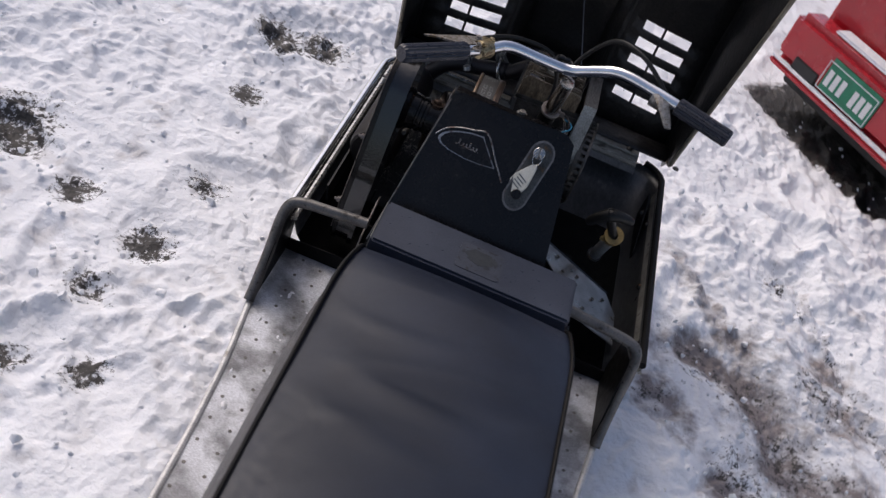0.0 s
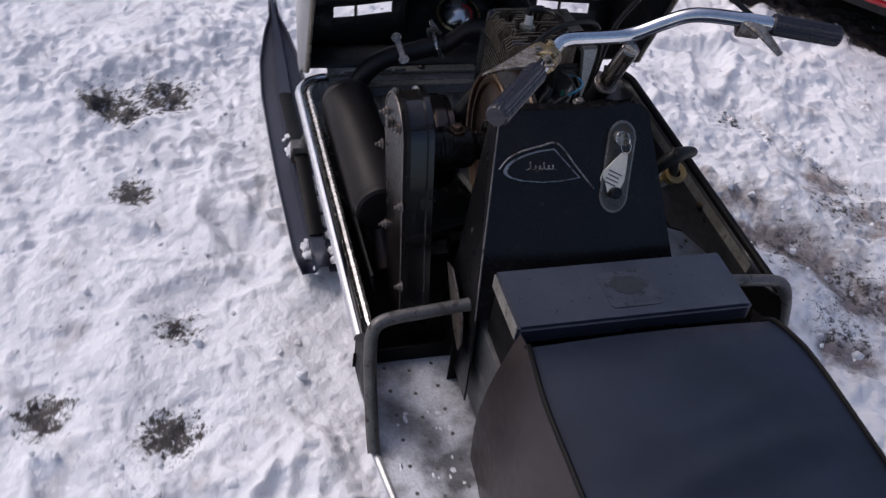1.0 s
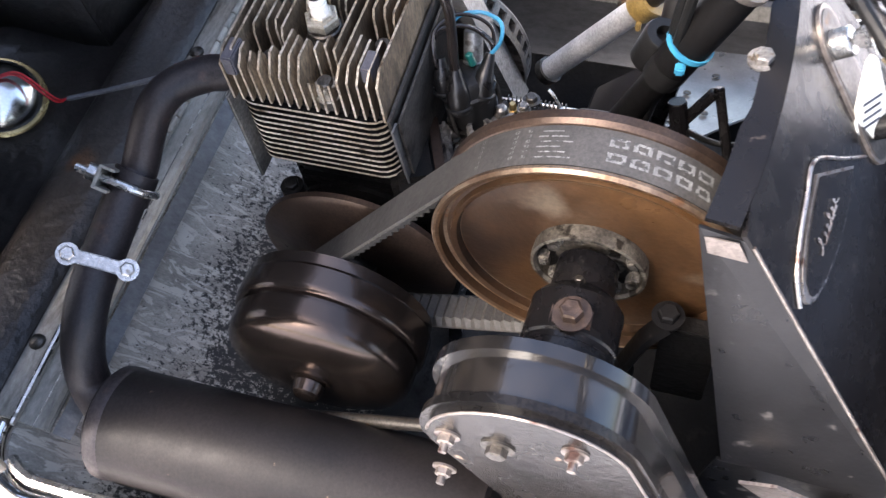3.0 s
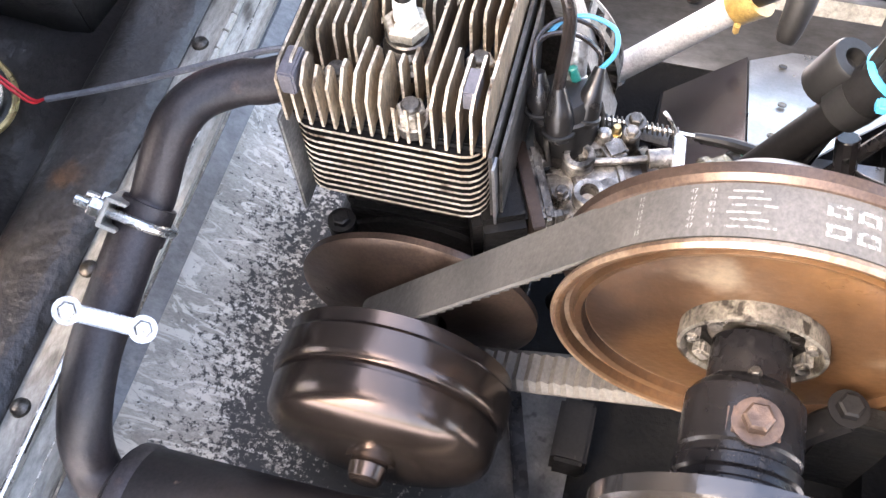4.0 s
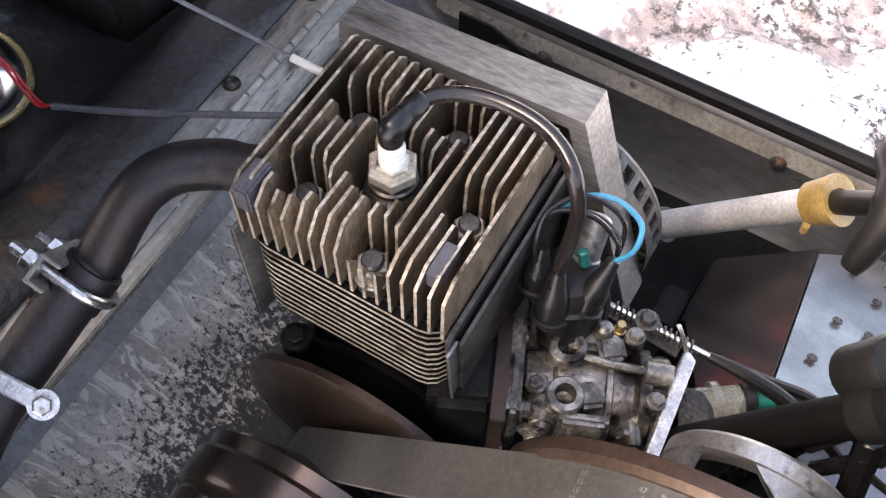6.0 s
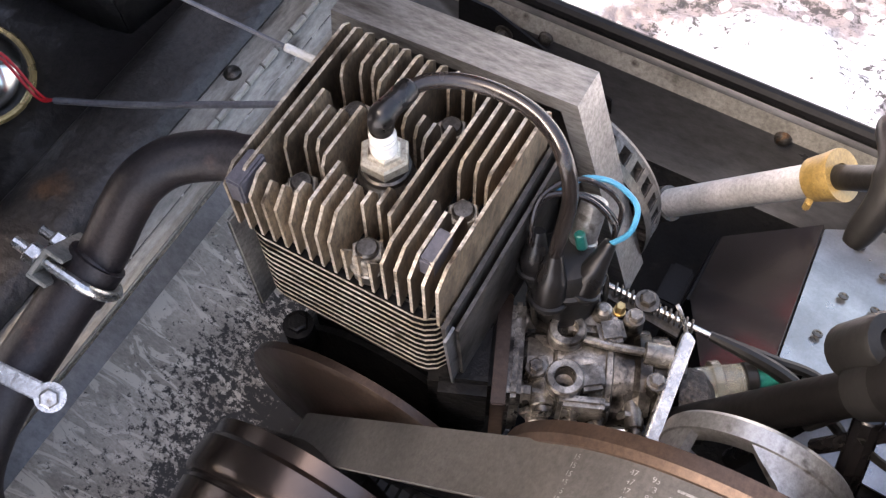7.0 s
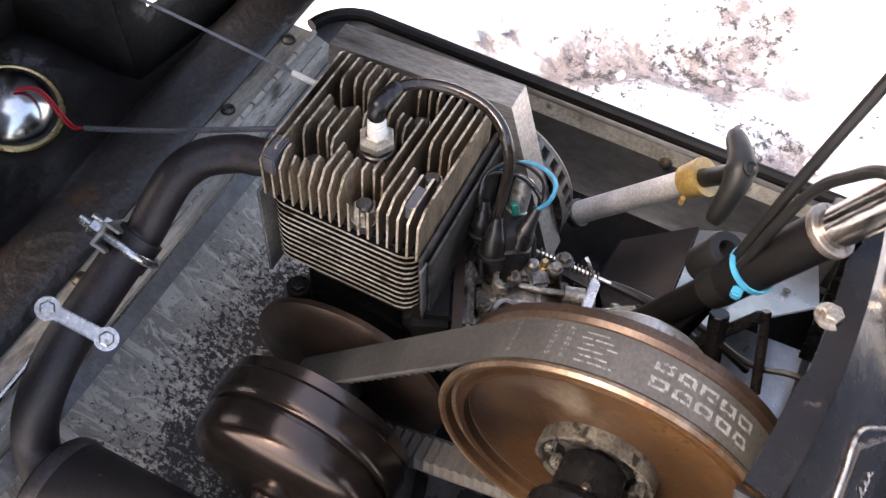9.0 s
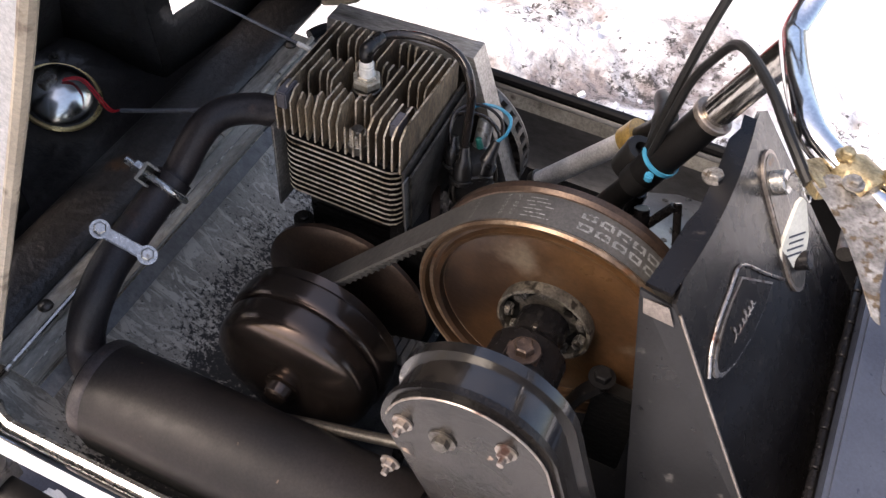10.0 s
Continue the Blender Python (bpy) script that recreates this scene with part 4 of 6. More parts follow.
part("ring", sweep([face(0.037 + 0.009 * math.cos(a), 0.672 + 0.011 * math.sin(a), 0.032) for a in np.linspace(0, 6.28, 13)], 0.0009, 6, 2), "zinc", keys)


TAG0, TAG1 = Vector((0.041, 0.125, 0.674)), Vector((0.015, 0.108, 0.606))
TAGW = (TAG1 - TAG0).cross(Vector((-0.4, -0.72, 0.56))).normalized()
TAGN = TAGW.cross(TAG1 - TAG0).normalized()


def tag_at(x, z, o):
    """A point of the hanging tag: across, down from its eye, and proud of its back."""
    return TAG0.lerp(TAG1, -z / 0.07) + TAGW * x + TAGN * o


def tag_mesh():
    ring = [(0.0, 0.001), (0.006, -0.003), (0.0125, -0.02), (0.0195, -0.04), (0.0195, -0.054), (0.011, -0.066), (0.0, -0.07), (-0.011, -0.066), (-0.0195, -0.054), (-0.0195, -0.04), (-0.0125, -0.02), (-0.006, -0.003)]
    bm = bmesh.new()
    a = [bm.verts.new(tag_at(x * 0.94, z, 0.0035)) for x, z in ring]
    m = [bm.verts.new(tag_at(x, z, 0.0025)) for x, z in ring]
    b = [bm.verts.new(tag_at(x, z, 0)) for x, z in ring]
    bm.faces.new(a)
    bm.faces.new(b[::-1])
    n = len(ring)
    for p, q in ((a, m), (m, b)):
        for i in range(n):
            bm.faces.new((p[i], q[i], q[(i + 1) % n], p[(i + 1) % n]))
    return bm


tag = part("tag", tag_mesh(), "tag", keys, "cream plastic drop-shaped tag")
for k in range(4):
    z, w = -0.034 - 0.0065 * k, 0.0115 - 0.0015 * (k % 2)
    part("tag_print", slab([tag_at(-w, z, 0.0037), tag_at(w, z, 0.0037), tag_at(w, z - 0.002, 0.0037), tag_at(-w, z - 0.002, 0.0037)], 0.0004), "sticker", tag)


# ---- engine ----
engine = thing("engine", (0.03, 0.57, 0.24), "single-cylinder engine with oily aluminium cooling fins, bolted in the pan", "engine")
EX0, EX1, EY0, EY1 = -0.043, 0.098, 0.504, 0.656
BOLTS = [(0.02 + 0.054 * math.cos(radians(a)), 0.578 + 0.054 * math.sin(radians(a))) for a in (198, 270, 342, 54, 126)]


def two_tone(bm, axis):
    """Flanks across the axis take the first, darker tone, the narrow edges the second, paler one."""
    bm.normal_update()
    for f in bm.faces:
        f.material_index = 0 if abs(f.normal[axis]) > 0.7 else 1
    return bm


def head_fin(y, k):
    wells = [(x, yy, 0.0155) for x, yy in BOLTS] + [(0.019, 0.579, 0.024)]
    cuts = []
    for x, yy, r in wells:
        d = r * r - (y - yy) ** 2
        if d > 0:
            cuts.append((x - math.sqrt(d), x + math.sqrt(d)))
    top, low = 0.654 - 0.002 * (k % 3 == 1), 0.613
    side = 0.636 if 4 < k < 12 else 0.643
    prof = [(EX0, 0.597), (EX0, side), (EX0 + 0.012, top)]
    for a, b in sorted(cuts):
        a, b = max(a, EX0 + 0.014), min(b, EX1 - 0.008)
        if prof[-1][0] > a - 0.002:
            prof.pop()
            if prof[-1][1] > low + 0.001:
                prof.append((max(a, prof[-1][0] + 0.001), low))
            prof.append((b, low))
            prof.append((b + 0.001, top))
            continue
        prof += [(a - 0.004, top), (a, top - 0.008), (a + 0.001, low), (b - 0.001, low), (b, top - 0.008), (b + 0.004, top)]
    prof += [(EX1 - 0.006, top), (EX1, 0.648), (EX1, 0.597)]
    return prism(prof, "y", y - 0.0011, y + 0.0011, 0.0)


head = part("cylinder_head", box(EX0 + 0.006, EX1 - 0.004, EY0 + 0.004, EY1 - 0.004, 0.59, 0.6), "oily", engine, "finned cylinder head, brown with oil")
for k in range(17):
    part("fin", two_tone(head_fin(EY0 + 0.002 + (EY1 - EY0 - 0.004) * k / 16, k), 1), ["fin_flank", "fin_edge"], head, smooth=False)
for x, y in BOLTS:
    nut = part("head_nut", join(cyl((x, y, 0.61), (x, y, 0.6125), 0.0125, seg=18), lathe([(0, 0.007), (0, 0.0108), (0.011, 0.0108), (0.0125, 0.0096), (0.0125, 0.0068), (0.011, 0.0066), (0.011, 0)], (x, y, 0.6125), (0, 0, 1), 6)), "fin", head, "pale worn hexagon nut")
    part("stud", join(cyl((x, y, 0.598), (x, y, 0.61), 0.011, seg=12), lathe([(0, 0.0072), (0.006, 0.0072), (0.0075, 0.006), (0.0078, 0)], (x, y, 0.622), (0, 0, 1), 14)), "steel", nut)
part("fin_block", box(-0.033, -0.009, 0.514, 0.5245, 0.635, 0.6525), "damper", head, "slate-grey rubber damper")
part("fin_block", box(EX0 - 0.001, EX0 + 0.026, 0.64, 0.652, 0.63, 0.652), "damper", head, "slate-grey rubber damper")


def cyl_fin(z, k):
    d = 0.0 if k < 11 else 0.007 * (k - 10)
    r = 0.018
    pts = [(EX1 - 0.004, EY1 - 0.002), (EX0 + r + d, EY1 - 0.002)] + arc(EX0 + r + d, EY1 - 0.002 - r, r, 90, 180, 4) + arc(EX0 + r + d, EY0 + 0.002 + r, r, 180, 270, 4) + [(EX1 - 0.004, EY0 + 0.002)]
    return prism(pts, "z", z - 0.0015, z + 0.0015, 0)


block = part("cylinder", box(EX0 + 0.022, EX1 - 0.012, EY0 + 0.022, EY1 - 0.022, 0.455, 0.595), "oily", engine, "finned aluminium cylinder")
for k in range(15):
    # Near-black flanks darken the gaps between the fins.
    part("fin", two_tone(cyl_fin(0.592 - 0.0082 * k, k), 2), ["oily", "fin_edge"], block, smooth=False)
part("side_plate", box(EX0 - 0.006, EX1, EY1 + 0.001, EY1 + 0.004, 0.478, 0.604), "sheet", engine, "thin cooling baffle")
part("side_plate", prism([(EX0 - 0.002, 0.602), (EX1 + 0.01, 0.612), (EX1 + 0.01, 0.48), (EX0 + 0.008, 0.49)], "y", EY0 - 0.004, EY0 - 0.001), "baffle", engine, "thin cooling baffle")
part("side_plate", prism([(EX0 + 0.004, 0.594), (EX1 + 0.012, 0.604), (EX1 + 0.012, 0.486), (EX0 + 0.012, 0.492)], "y", EY0 - 0.01, EY0 - 0.0075), "baffle", engine)
part("corner_strip", prism([(EX0 - 0.006, 0.592), (EX0 + 0.006, 0.592), (EX0 + 0.014, 0.5), (EX0 + 0.004, 0.496)], "y", EY0 - 0.0065, EY0 - 0.0045), "smooth_alu", engine, "bare bent corner of the baffle")
part("crankcase", join(lathe([(-0.05, 0), (-0.05, 0.06), (-0.035, 0.095), (0.15, 0.095), (0.16, 0.08), (0.16, 0)], (0, 0.565, 0.37), (1, 0, 0), 32), box(-0.04, 0.14, 0.48, 0.66, 0.24, 0.34, 0.008), box(-0.03, 0.12, 0.505, 0.63, 0.42, 0.475, 0.006)), "oily", engine, "black oily crankcase")
for x, y, r in ((-0.045, 0.63, 0.012), (-0.03, 0.49, 0.011)):
    part("case_lug", join(cyl((x, y, 0.42), (x, y, 0.465), r), bolt((x, y, 0.465), (0, 0, 1), 0.008)), "oily", engine)

PX, PY = 0.0165, 0.576
plug = part("spark_plug", lathe([(0.0, 0), (0.0, 0.0084), (0.004, 0.0086), (0.007, 0.008), (0.0085, 0.0076), (0.0105, 0.0082), (0.0125, 0.0074), (0.0145, 0.0082), (0.0165, 0.0074), (0.019, 0.0072), (0.026, 0.006), (0.026, 0)], (PX, PY, 0.661), (0, 0, 1), 28), "porcelain", engine, "white ribbed porcelain spark plug")
part("plug_gasket", lathe([(-0.018, 0), (-0.018, 0.021), (-0.012, 0.021), (-0.01, 0.0175), (-0.006, 0.0165), (-0.005, 0.0155), (-0.003, 0.0175), (0.001, 0.0182), (0.003, 0.0172), (0.005, 0.0148), (0.007, 0.0158), (0.011, 0.0158), (0.012, 0.0142), (0.016, 0.0142), (0.016, 0)], (PX, PY, 0.633), (0, 0, 1), 28), "steel", plug, "dark stacked sealing rings")
part("plug_hex", lathe([(0.0, 0), (0.0, 0.0155), (0.0015, 0.0163), (0.0085, 0.0163), (0.0102, 0.0148), (0.0102, 0.0114), (0.0125, 0.0108), (0.0135, 0.0092), (0.0135, 0)], (PX, PY, 0.648), (0, 0, 1), 6), "plug_steel", plug, "pale tarnished hexagon")
boot = part("plug_boot", sweep([(PX, PY, 0.6815), (PX - 0.0003, PY, 0.685), (PX - 0.0008, PY, 0.689), (PX + 0.0015, PY - 0.0005, 0.6925), (PX + 0.0095, PY - 0.002, 0.694), (PX + 0.025, PY - 0.0045, 0.694)], [0.0074, 0.0074, 0.0074, 0.0084, 0.0072, 0.0068], 18, 6), "boot", plug, "glossy black rubber elbow boot")
part("boot_collar", sweep([(PX + 0.011, PY - 0.0024, 0.694), (PX + 0.016, PY - 0.0033, 0.694), (PX + 0.024, PY - 0.0045, 0.694), (PX + 0.0265, PY - 0.005, 0.694)], [0.0071, 0.0077, 0.0071, 0.005], 18, 4), "boot", boot)
part("plug_wire", sweep([(PX + 0.024, PY - 0.0045, 0.694), (0.051, 0.564, 0.6935), (0.0605, 0.549, 0.6925), (0.0645, 0.529, 0.6925), (0.0625, 0.506, 0.6925), (0.0555, 0.487, 0.69), (0.046, 0.473, 0.682), (0.0425, 0.466, 0.66), (0.0425, 0.466, 0.632), (0.044, 0.468, 0.602), (0.047, 0.47, 0.574)], 0.0049, 14, 8), "cable", engine, "glossy black ignition wire")

# fan shroud and recoil starter on the far side of the engine
shroud = part("fan_shroud", prism([(0.69, 0.52), (0.678, 0.636), (0.493, 0.648), (0.426, 0.45), (0.438, 0.445), (0.503, 0.636), (0.668, 0.625), (0.679, 0.52)], "x", 0.11, 0.141), "sheet", engine, "bent bare sheet metal fan shroud")
part("shroud_face", prism([(0.685, 0.42), (0.675, 0.632), (0.496, 0.642), (0.43, 0.45), (0.45, 0.36), (0.62, 0.34)], "x", 0.132, 0.138), "steel", shroud)
part("recoil_housing", lathe([(0, 0.106), (0.008, 0.107), (0.011, 0.104), (0.024, 0.097), (0.026, 0.082), (0.026, 0.06), (0.03, 0)], (0.139, 0.535, 0.475), (1, 0, 0), 48), "steel", engine, "round recoil starter housing")
for k in range(40):
    a = radians(9 * k)
    part("rib", moved(box(0, 0.018, 0.088, 0.1065, -0.0042, 0.0042, 0.001), pose(0.146, 0.535, 0.475, math.degrees(a), 0, 0)), "baffle", engine)

part("recoil_rim", lathe([(0.022, 0.098), (0.022, 0.106), (0.026, 0.107), (0.029, 0.106), (0.029, 0.098), (0.022, 0.098)], (0.139, 0.535, 0.475), (1, 0, 0), 60), "baffle", engine)

# carburettor behind the cylinder
carb = thing("carburettor", (0.03, 0.43, 0.42), "oily cast aluminium carburettor bolted behind the cylinder", "carburettor")
CA, CD, CU = Vector((0.0, 0.474, 0.474)), Vector((0.4, -0.917, 0)).normalized(), Vector((0, 0, 1))
CS = CD.cross(CU)
CROT = Matrix((CD, CS, CU)).transposed().to_4x4()


def at_carb(a, s, u):
    return CA + CD * a + CS * s + CU * u


def carb_box(a, s, u, da, ds, du, bevel=0.002, turn=0.0):
    """A block of the carburettor by its middle and half sizes along, across and up."""
    return moved(box(-da, da, -ds, ds, -du, du, bevel), Matrix.Translation(at_carb(a, s, u)) @ CROT @ pose(0, 0, 0, 0, 0, turn))


part("flange", carb_box(0.004, -0.001, 0.0, 0.005, 0.036, 0.038, 0.003), "carb", carb, "oily mounting flange")
part("gasket", carb_box(-0.006, 0.001, -0.002, 0.005, 0.042, 0.042, 0.001), "sheave", carb)
part("inlet_stub", moved(box(-0.05, 0.0, -0.04, 0.034, -0.045, 0.036, 0.008), Matrix.Translation(at_carb(-0.006, 0, 0)) @ CROT), "oily", carb)
for q in (-0.027, 0.027):
    part("flange_bolt", bolt(at_carb(0.009, q, 0.026), CD, 0.006, 0.006, 1.4), "steel", carb)
body = part("body", lathe([(0.006, 0), (0.006, 0.024), (0.012, 0.029), (0.03, 0.029), (0.033, 0.0325), (0.055, 0.034), (0.086, 0.034), (0.09, 0.037), (0.098, 0.037), (0.1, 0.033), (0.112, 0.033), (0.114, 0.03), (0.114, 0)], CA, CD, 40), "carb", carb, "mottled cast body")
part("shoulder", carb_box(0.028, 0.002, 0.008, 0.019, 0.027, 0.018, 0.008), "carb", body)
part("ridge", sweep([at_carb(0.044, -0.013, 0.037), at_carb(0.07, -0.008, 0.0385), at_carb(0.1, -0.005, 0.0385)], 0.0034, 10, 4), "alu", body, "raised casting ridge")
part("ridge_boss", cyl(at_carb(0.092, -0.006, 0.037), at_carb(0.112, -0.004, 0.037), 0.0085, seg=20), "alu", body)
part("web", carb_box(0.055, -0.026, 0.026, 0.02, 0.008, 0.014, 0.004), "alu", body)
part("nub", cyl(at_carb(0.062, -0.03, 0.034), at_carb(0.062, -0.032, 0.05), 0.0085, 0.006, 16, 0.003), "alu", body)
part("band", lathe([(0, 0.0342), (0.001, 0.0362), (0.005, 0.0362), (0.006, 0.0342)], at_carb(0.066, 0, 0), CD, 36), "alu", body)
for a, q, lean in ((0.038, -0.016, 0.026), (0.038, 0.02, 0.0)):
    part("boss", join(lathe([(-0.026, 0), (-0.026, 0.0125), (0.002, 0.0135), (0.004, 0.0122), (0.004, 0.0076), (-0.023, 0.0072), (-0.023, 0)], at_carb(a, q, 0.041), CU, 26), carb_box(a + 0.0175 + 0.5 * lean, q - 0.003, 0.038, 0.0095, 0.0095, 0.0055, 0.003, -14)), "alu", body, "drilled cast boss")
    # A near-black disc paints the shade at the bottom of the hole.
    part("bore_shade", lathe([(0, 0), (0, 0.0071), (0.0006, 0.0071), (0.0006, 0)], at_carb(a, q, 0.0195), CU, 18), "grime", body)
part("side_plate", carb_box(0.052, 0.034, 0.018, 0.017, 0.004, 0.022, 0.003), "alu", body, "flat cast side cover")
for a, q, u, b, r1 in ((0.022, 0.03, 0.02, 0.03, 0.0098), (0.02, 0.036, 0.0, 0.026, 0.0088), (0.044, 0.044, 0.006, 0.022, 0.0062), (0.062, 0.044, 0.008, 0.03, 0.0058), (0.086, 0.038, 0.016, 0.024, 0.0075), (0.094, 0.042, 0.0, 0.026, 0.0072)):
    part("fitting", join(cyl(at_carb(a, q - b, u), at_carb(a + 0.003, q + 0.006, u + 0.002), r1, r1 * 0.9, 18), cyl(at_carb(a, q - 0.006, u), at_carb(a, q - 0.001, u), r1 * 1.2, seg=6), lathe([(0, r1 * 0.7), (0.004, r1 * 0.7), (0.004, r1 * 0.3), (0.001, r1 * 0.3), (0.001, 0)], at_carb(a + 0.003, q + 0.006, u + 0.002), CS, 14)), "carb", body)
part("link_rod", cyl(at_carb(0.05, 0.046, 0.006), at_carb(0.09, 0.044, 0.012), 0.0045, seg=10), "zinc", body)
for a, q, top in ((0.084, -0.028, 0.052), (0.1, 0.016, 0.046), (0.018, 0.012, 0.042)):
    part("pillar", join(cyl(at_carb(a, q, 0.016), at_carb(a, q, top - 0.006), 0.0085, 0.007, 18), bolt(at_carb(a, q, top - 0.007), CU, 0.0052, 0.005, 1.3)), "carb", body)
part("brass_screw", bolt(at_carb(0.074, -0.036, 0.036), CU, 0.0038, 0.009, 1.2), "brass", body)
part("grey_block", carb_box(0.1, -0.05, 0.0, 0.011, 0.008, 0.014, 0.002, 20), "sticker", carb, "small slate-grey block")
LV = [at_carb(0.1205, -0.02, 0.049), at_carb(0.117, -0.0175, 0.0495), at_carb(0.094, 0.053, 0.034), at_carb(0.096, 0.06, 0.032), at_carb(0.102, 0.058, 0.0325), at_carb(0.1255, -0.014, 0.0485)]
part("lever_plate", slab(LV, -0.005, 0.001), "zinc", carb, "bright slanted lever plate")
part("lever_pin", bolt(at_carb(0.112, 0.004, 0.026), CD, 0.005, 0.006, 1.5), "steel", carb)
part("lever_arm", sweep([at_carb(0.122, 0.004, 0.022), at_carb(0.121, -0.016, 0.04), at_carb(0.114, -0.028, 0.056), at_carb(0.11, -0.034, 0.06)], 0.0016, 8, 4), "zinc", carb, "thin bent wire arm")
part("air_screen", lathe([(0, 0.026), (0.01, 0.028), (0.02, 0.026), (0.027, 0.017), (0.03, 0)], at_carb(0.117, 0.018, 0.004), CD, 24), "screen", carb, "dark wire mesh air screen")
FL, FR = Vector((0.052, 0.352, 0.48)), Vector((0.072, 0.3235, 0.48))
FD = (FR - FL).normalized()
part("fuel_filter", join(cyl(FL, FR, 0.012, seg=28), lathe([(0, 0.012), (0, 0.0158), (0.006, 0.0158), (0.006, 0.012)], FL + FD * 0.012, FD, 26), cyl(FL - FD * 0.014, FL, 0.0075)), "clear", carb, "clear yellowed fuel filter")
part("filter_end", cyl(FR, FR + FD * 0.009, 0.0125), "rubber", carb)
part("fuel_hose", cyl(FR + FD * 0.009, FR + FD * 0.028, 0.0085, 0.006), "green", carb, "green fuel hose end")
L0, L1, L2 = Vector((0.083, 0.441, 0.5)), Vector((0.083, 0.365, 0.499)), Vector((0.084, 0.326, 0.496))
part("throttle_rod", sweep([L0, L0.lerp(L1, 0.5), L1, L2, (0.086, 0.285, 0.482)], 0.0022, 8, 6), "zinc", carb, "bright throttle rod")
part("return_spring", sweep([L0.lerp(L1, 0.12 + 0.82 * k / 168) + Vector((0.0045 * math.cos(k * 0.55), 0, 0.0045 * math.sin(k * 0.55))) for k in range(169)], 0.0009, 6, 1), "steel", carb, "coil spring")
part("cable_sleeve", sweep([L1.lerp(L2, 0.2), L2, (0.086, 0.295, 0.484), (0.084, 0.25, 0.455), (0.078, 0.22, 0.425)], [0.0035, 0.0055, 0.006, 0.0045, 0.0045], 10, 6), "rubber", carb, "black cable sleeve")
part("choke_cable", sweep([(0.088, 0.35, 0.49), (0.1, 0.31, 0.474), (0.115, 0.27, 0.45), (0.12, 0.2, 0.4)], 0.0042, 8, 6), "rubber", carb)
part("bell_crank", join(slab([L0 + Vector((-0.006, 0.008, -0.004)), L0 + Vector((0.006, 0.008, -0.004)), L1 + Vector((0.004, 0.012, -0.008)), L1 + Vector((-0.008, 0.012, -0.01))], 0.003), bolt(L0.lerp(L1, 0.45) + Vector((0, 0, 0.004)), CU, 0.006, 0.006), lathe([(-0.003, 0.004), (-0.003, 0.008), (0.003, 0.008), (0.003, 0.004), (-0.003, 0.004)], L0 + Vector((0, 0.012, 0.002)), (1, 0, 0.3), 16)), "steel", carb)

coil = thing("ignition_cap", (0.055, 0.458, 0.48), "black ignition cap with rubber boots and wires", "ignition cap")
KA, KD = Vector((0.053, 0.458, 0.488)), Vector((0.1, 0.12, 1)).normalized()
part("cap", lathe([(0.012, 0), (0.012, 0.022), (0.022, 0.0255), (0.05, 0.0265), (0.052, 0.029), (0.0555, 0.029), (0.057, 0.0262), (0.066, 0.0245), (0.0705, 0.021), (0.073, 0.013), (0.0735, 0)], KA, KD, 36), "rubber", coil, "round black cap with a raised rim")
part("base", lathe([(-0.006, 0.019), (0.002, 0.021), (0.008, 0.027), (0.014, 0.0275), (0.016, 0.0)], KA, KD, 28), "carb", coil, "cast round base")
for a in (40, 160, 285):
    d = Vector((math.cos(radians(a)), math.sin(radians(a)), 0))
    part("clip", join(sweep([KA + KD * 0.01 + d * 0.027, KA + KD * 0.034 + d * 0.0295, KA + KD * 0.056 + d * 0.028, KA + KD * 0.06 + d * 0.022], 0.0022, 8, 4)), "steel", coil)
KT = KA + KD * 0.06
for p, q, w, r0 in (((0.046, 0.483, 0.54), (0.0485, 0.484, 0.562), (0.056, 0.4865, 0.58), 0.0105), ((0.031, 0.464, 0.534), (0.0375, 0.466, 0.558), (0.0465, 0.4695, 0.578), 0.0118), ((0.046, 0.4465, 0.537), (0.056, 0.4455, 0.556), (0.0735, 0.442, 0.576), 0.0105)):
    p, q, w = Vector(p), Vector(q), Vector(w)
    bt = part("boot", sweep([p, p.lerp(q, 0.5), q, q.lerp(w, 0.5), w], [r0 * 0.8, r0, r0 * 0.92, r0 * 0.66, r0 * 0.42], 18, 5), "boot", coil, "glossy rubber boot in a rimmed socket")
    part("boot_ring", lathe([(-0.002, r0 * 0.98), (-0.0015, r0 * 1.16), (0.0012, r0 * 1.16), (0.002, r0 * 0.98)], p.lerp(q, 0.3), q - p, 22), "rubber", bt)
part("teal_clip", cyl((0.068, 0.4585, 0.562), (0.0705, 0.4635, 0.574), 0.004, seg=12), "green", coil, "small teal clip")
part("condenser", join(cyl((0.078, 0.462, 0.556), (0.094, 0.464, 0.582), 0.0095, seg=24), cyl((0.076, 0.4618, 0.553), (0.0785, 0.462, 0.5568), 0.0105, seg=24)), "smooth_alu", coil, "silvery condenser can")
part("blue_wire", sweep([(0.072, 0.4425, 0.5745), (0.079, 0.433, 0.588), (0.092, 0.435, 0.597), (0.1, 0.447, 0.598), (0.102, 0.461, 0.598), (0.095, 0.476, 0.598), (0.078, 0.486, 0.596)], 0.002, 8, 8), "blue", coil, "bright blue wire")
for dz, k in ((0.004, 1.0), (-0.004, 0.93), (0.0, 0.88)):
    part("black_wire", sweep([KT + Vector((-0.012, 0.02, 0.018)), (0.05, 0.49, 0.585 + dz), (0.066, 0.492, 0.6 + dz), (0.082 * k + 0.006, 0.48, 0.6 + dz), (0.096 * k, 0.462, 0.594 + dz), (0.096 * k, 0.446, 0.58 + dz), (0.084, 0.443, 0.565)], 0.0019, 8, 6), "cable", coil, "thin black wire")

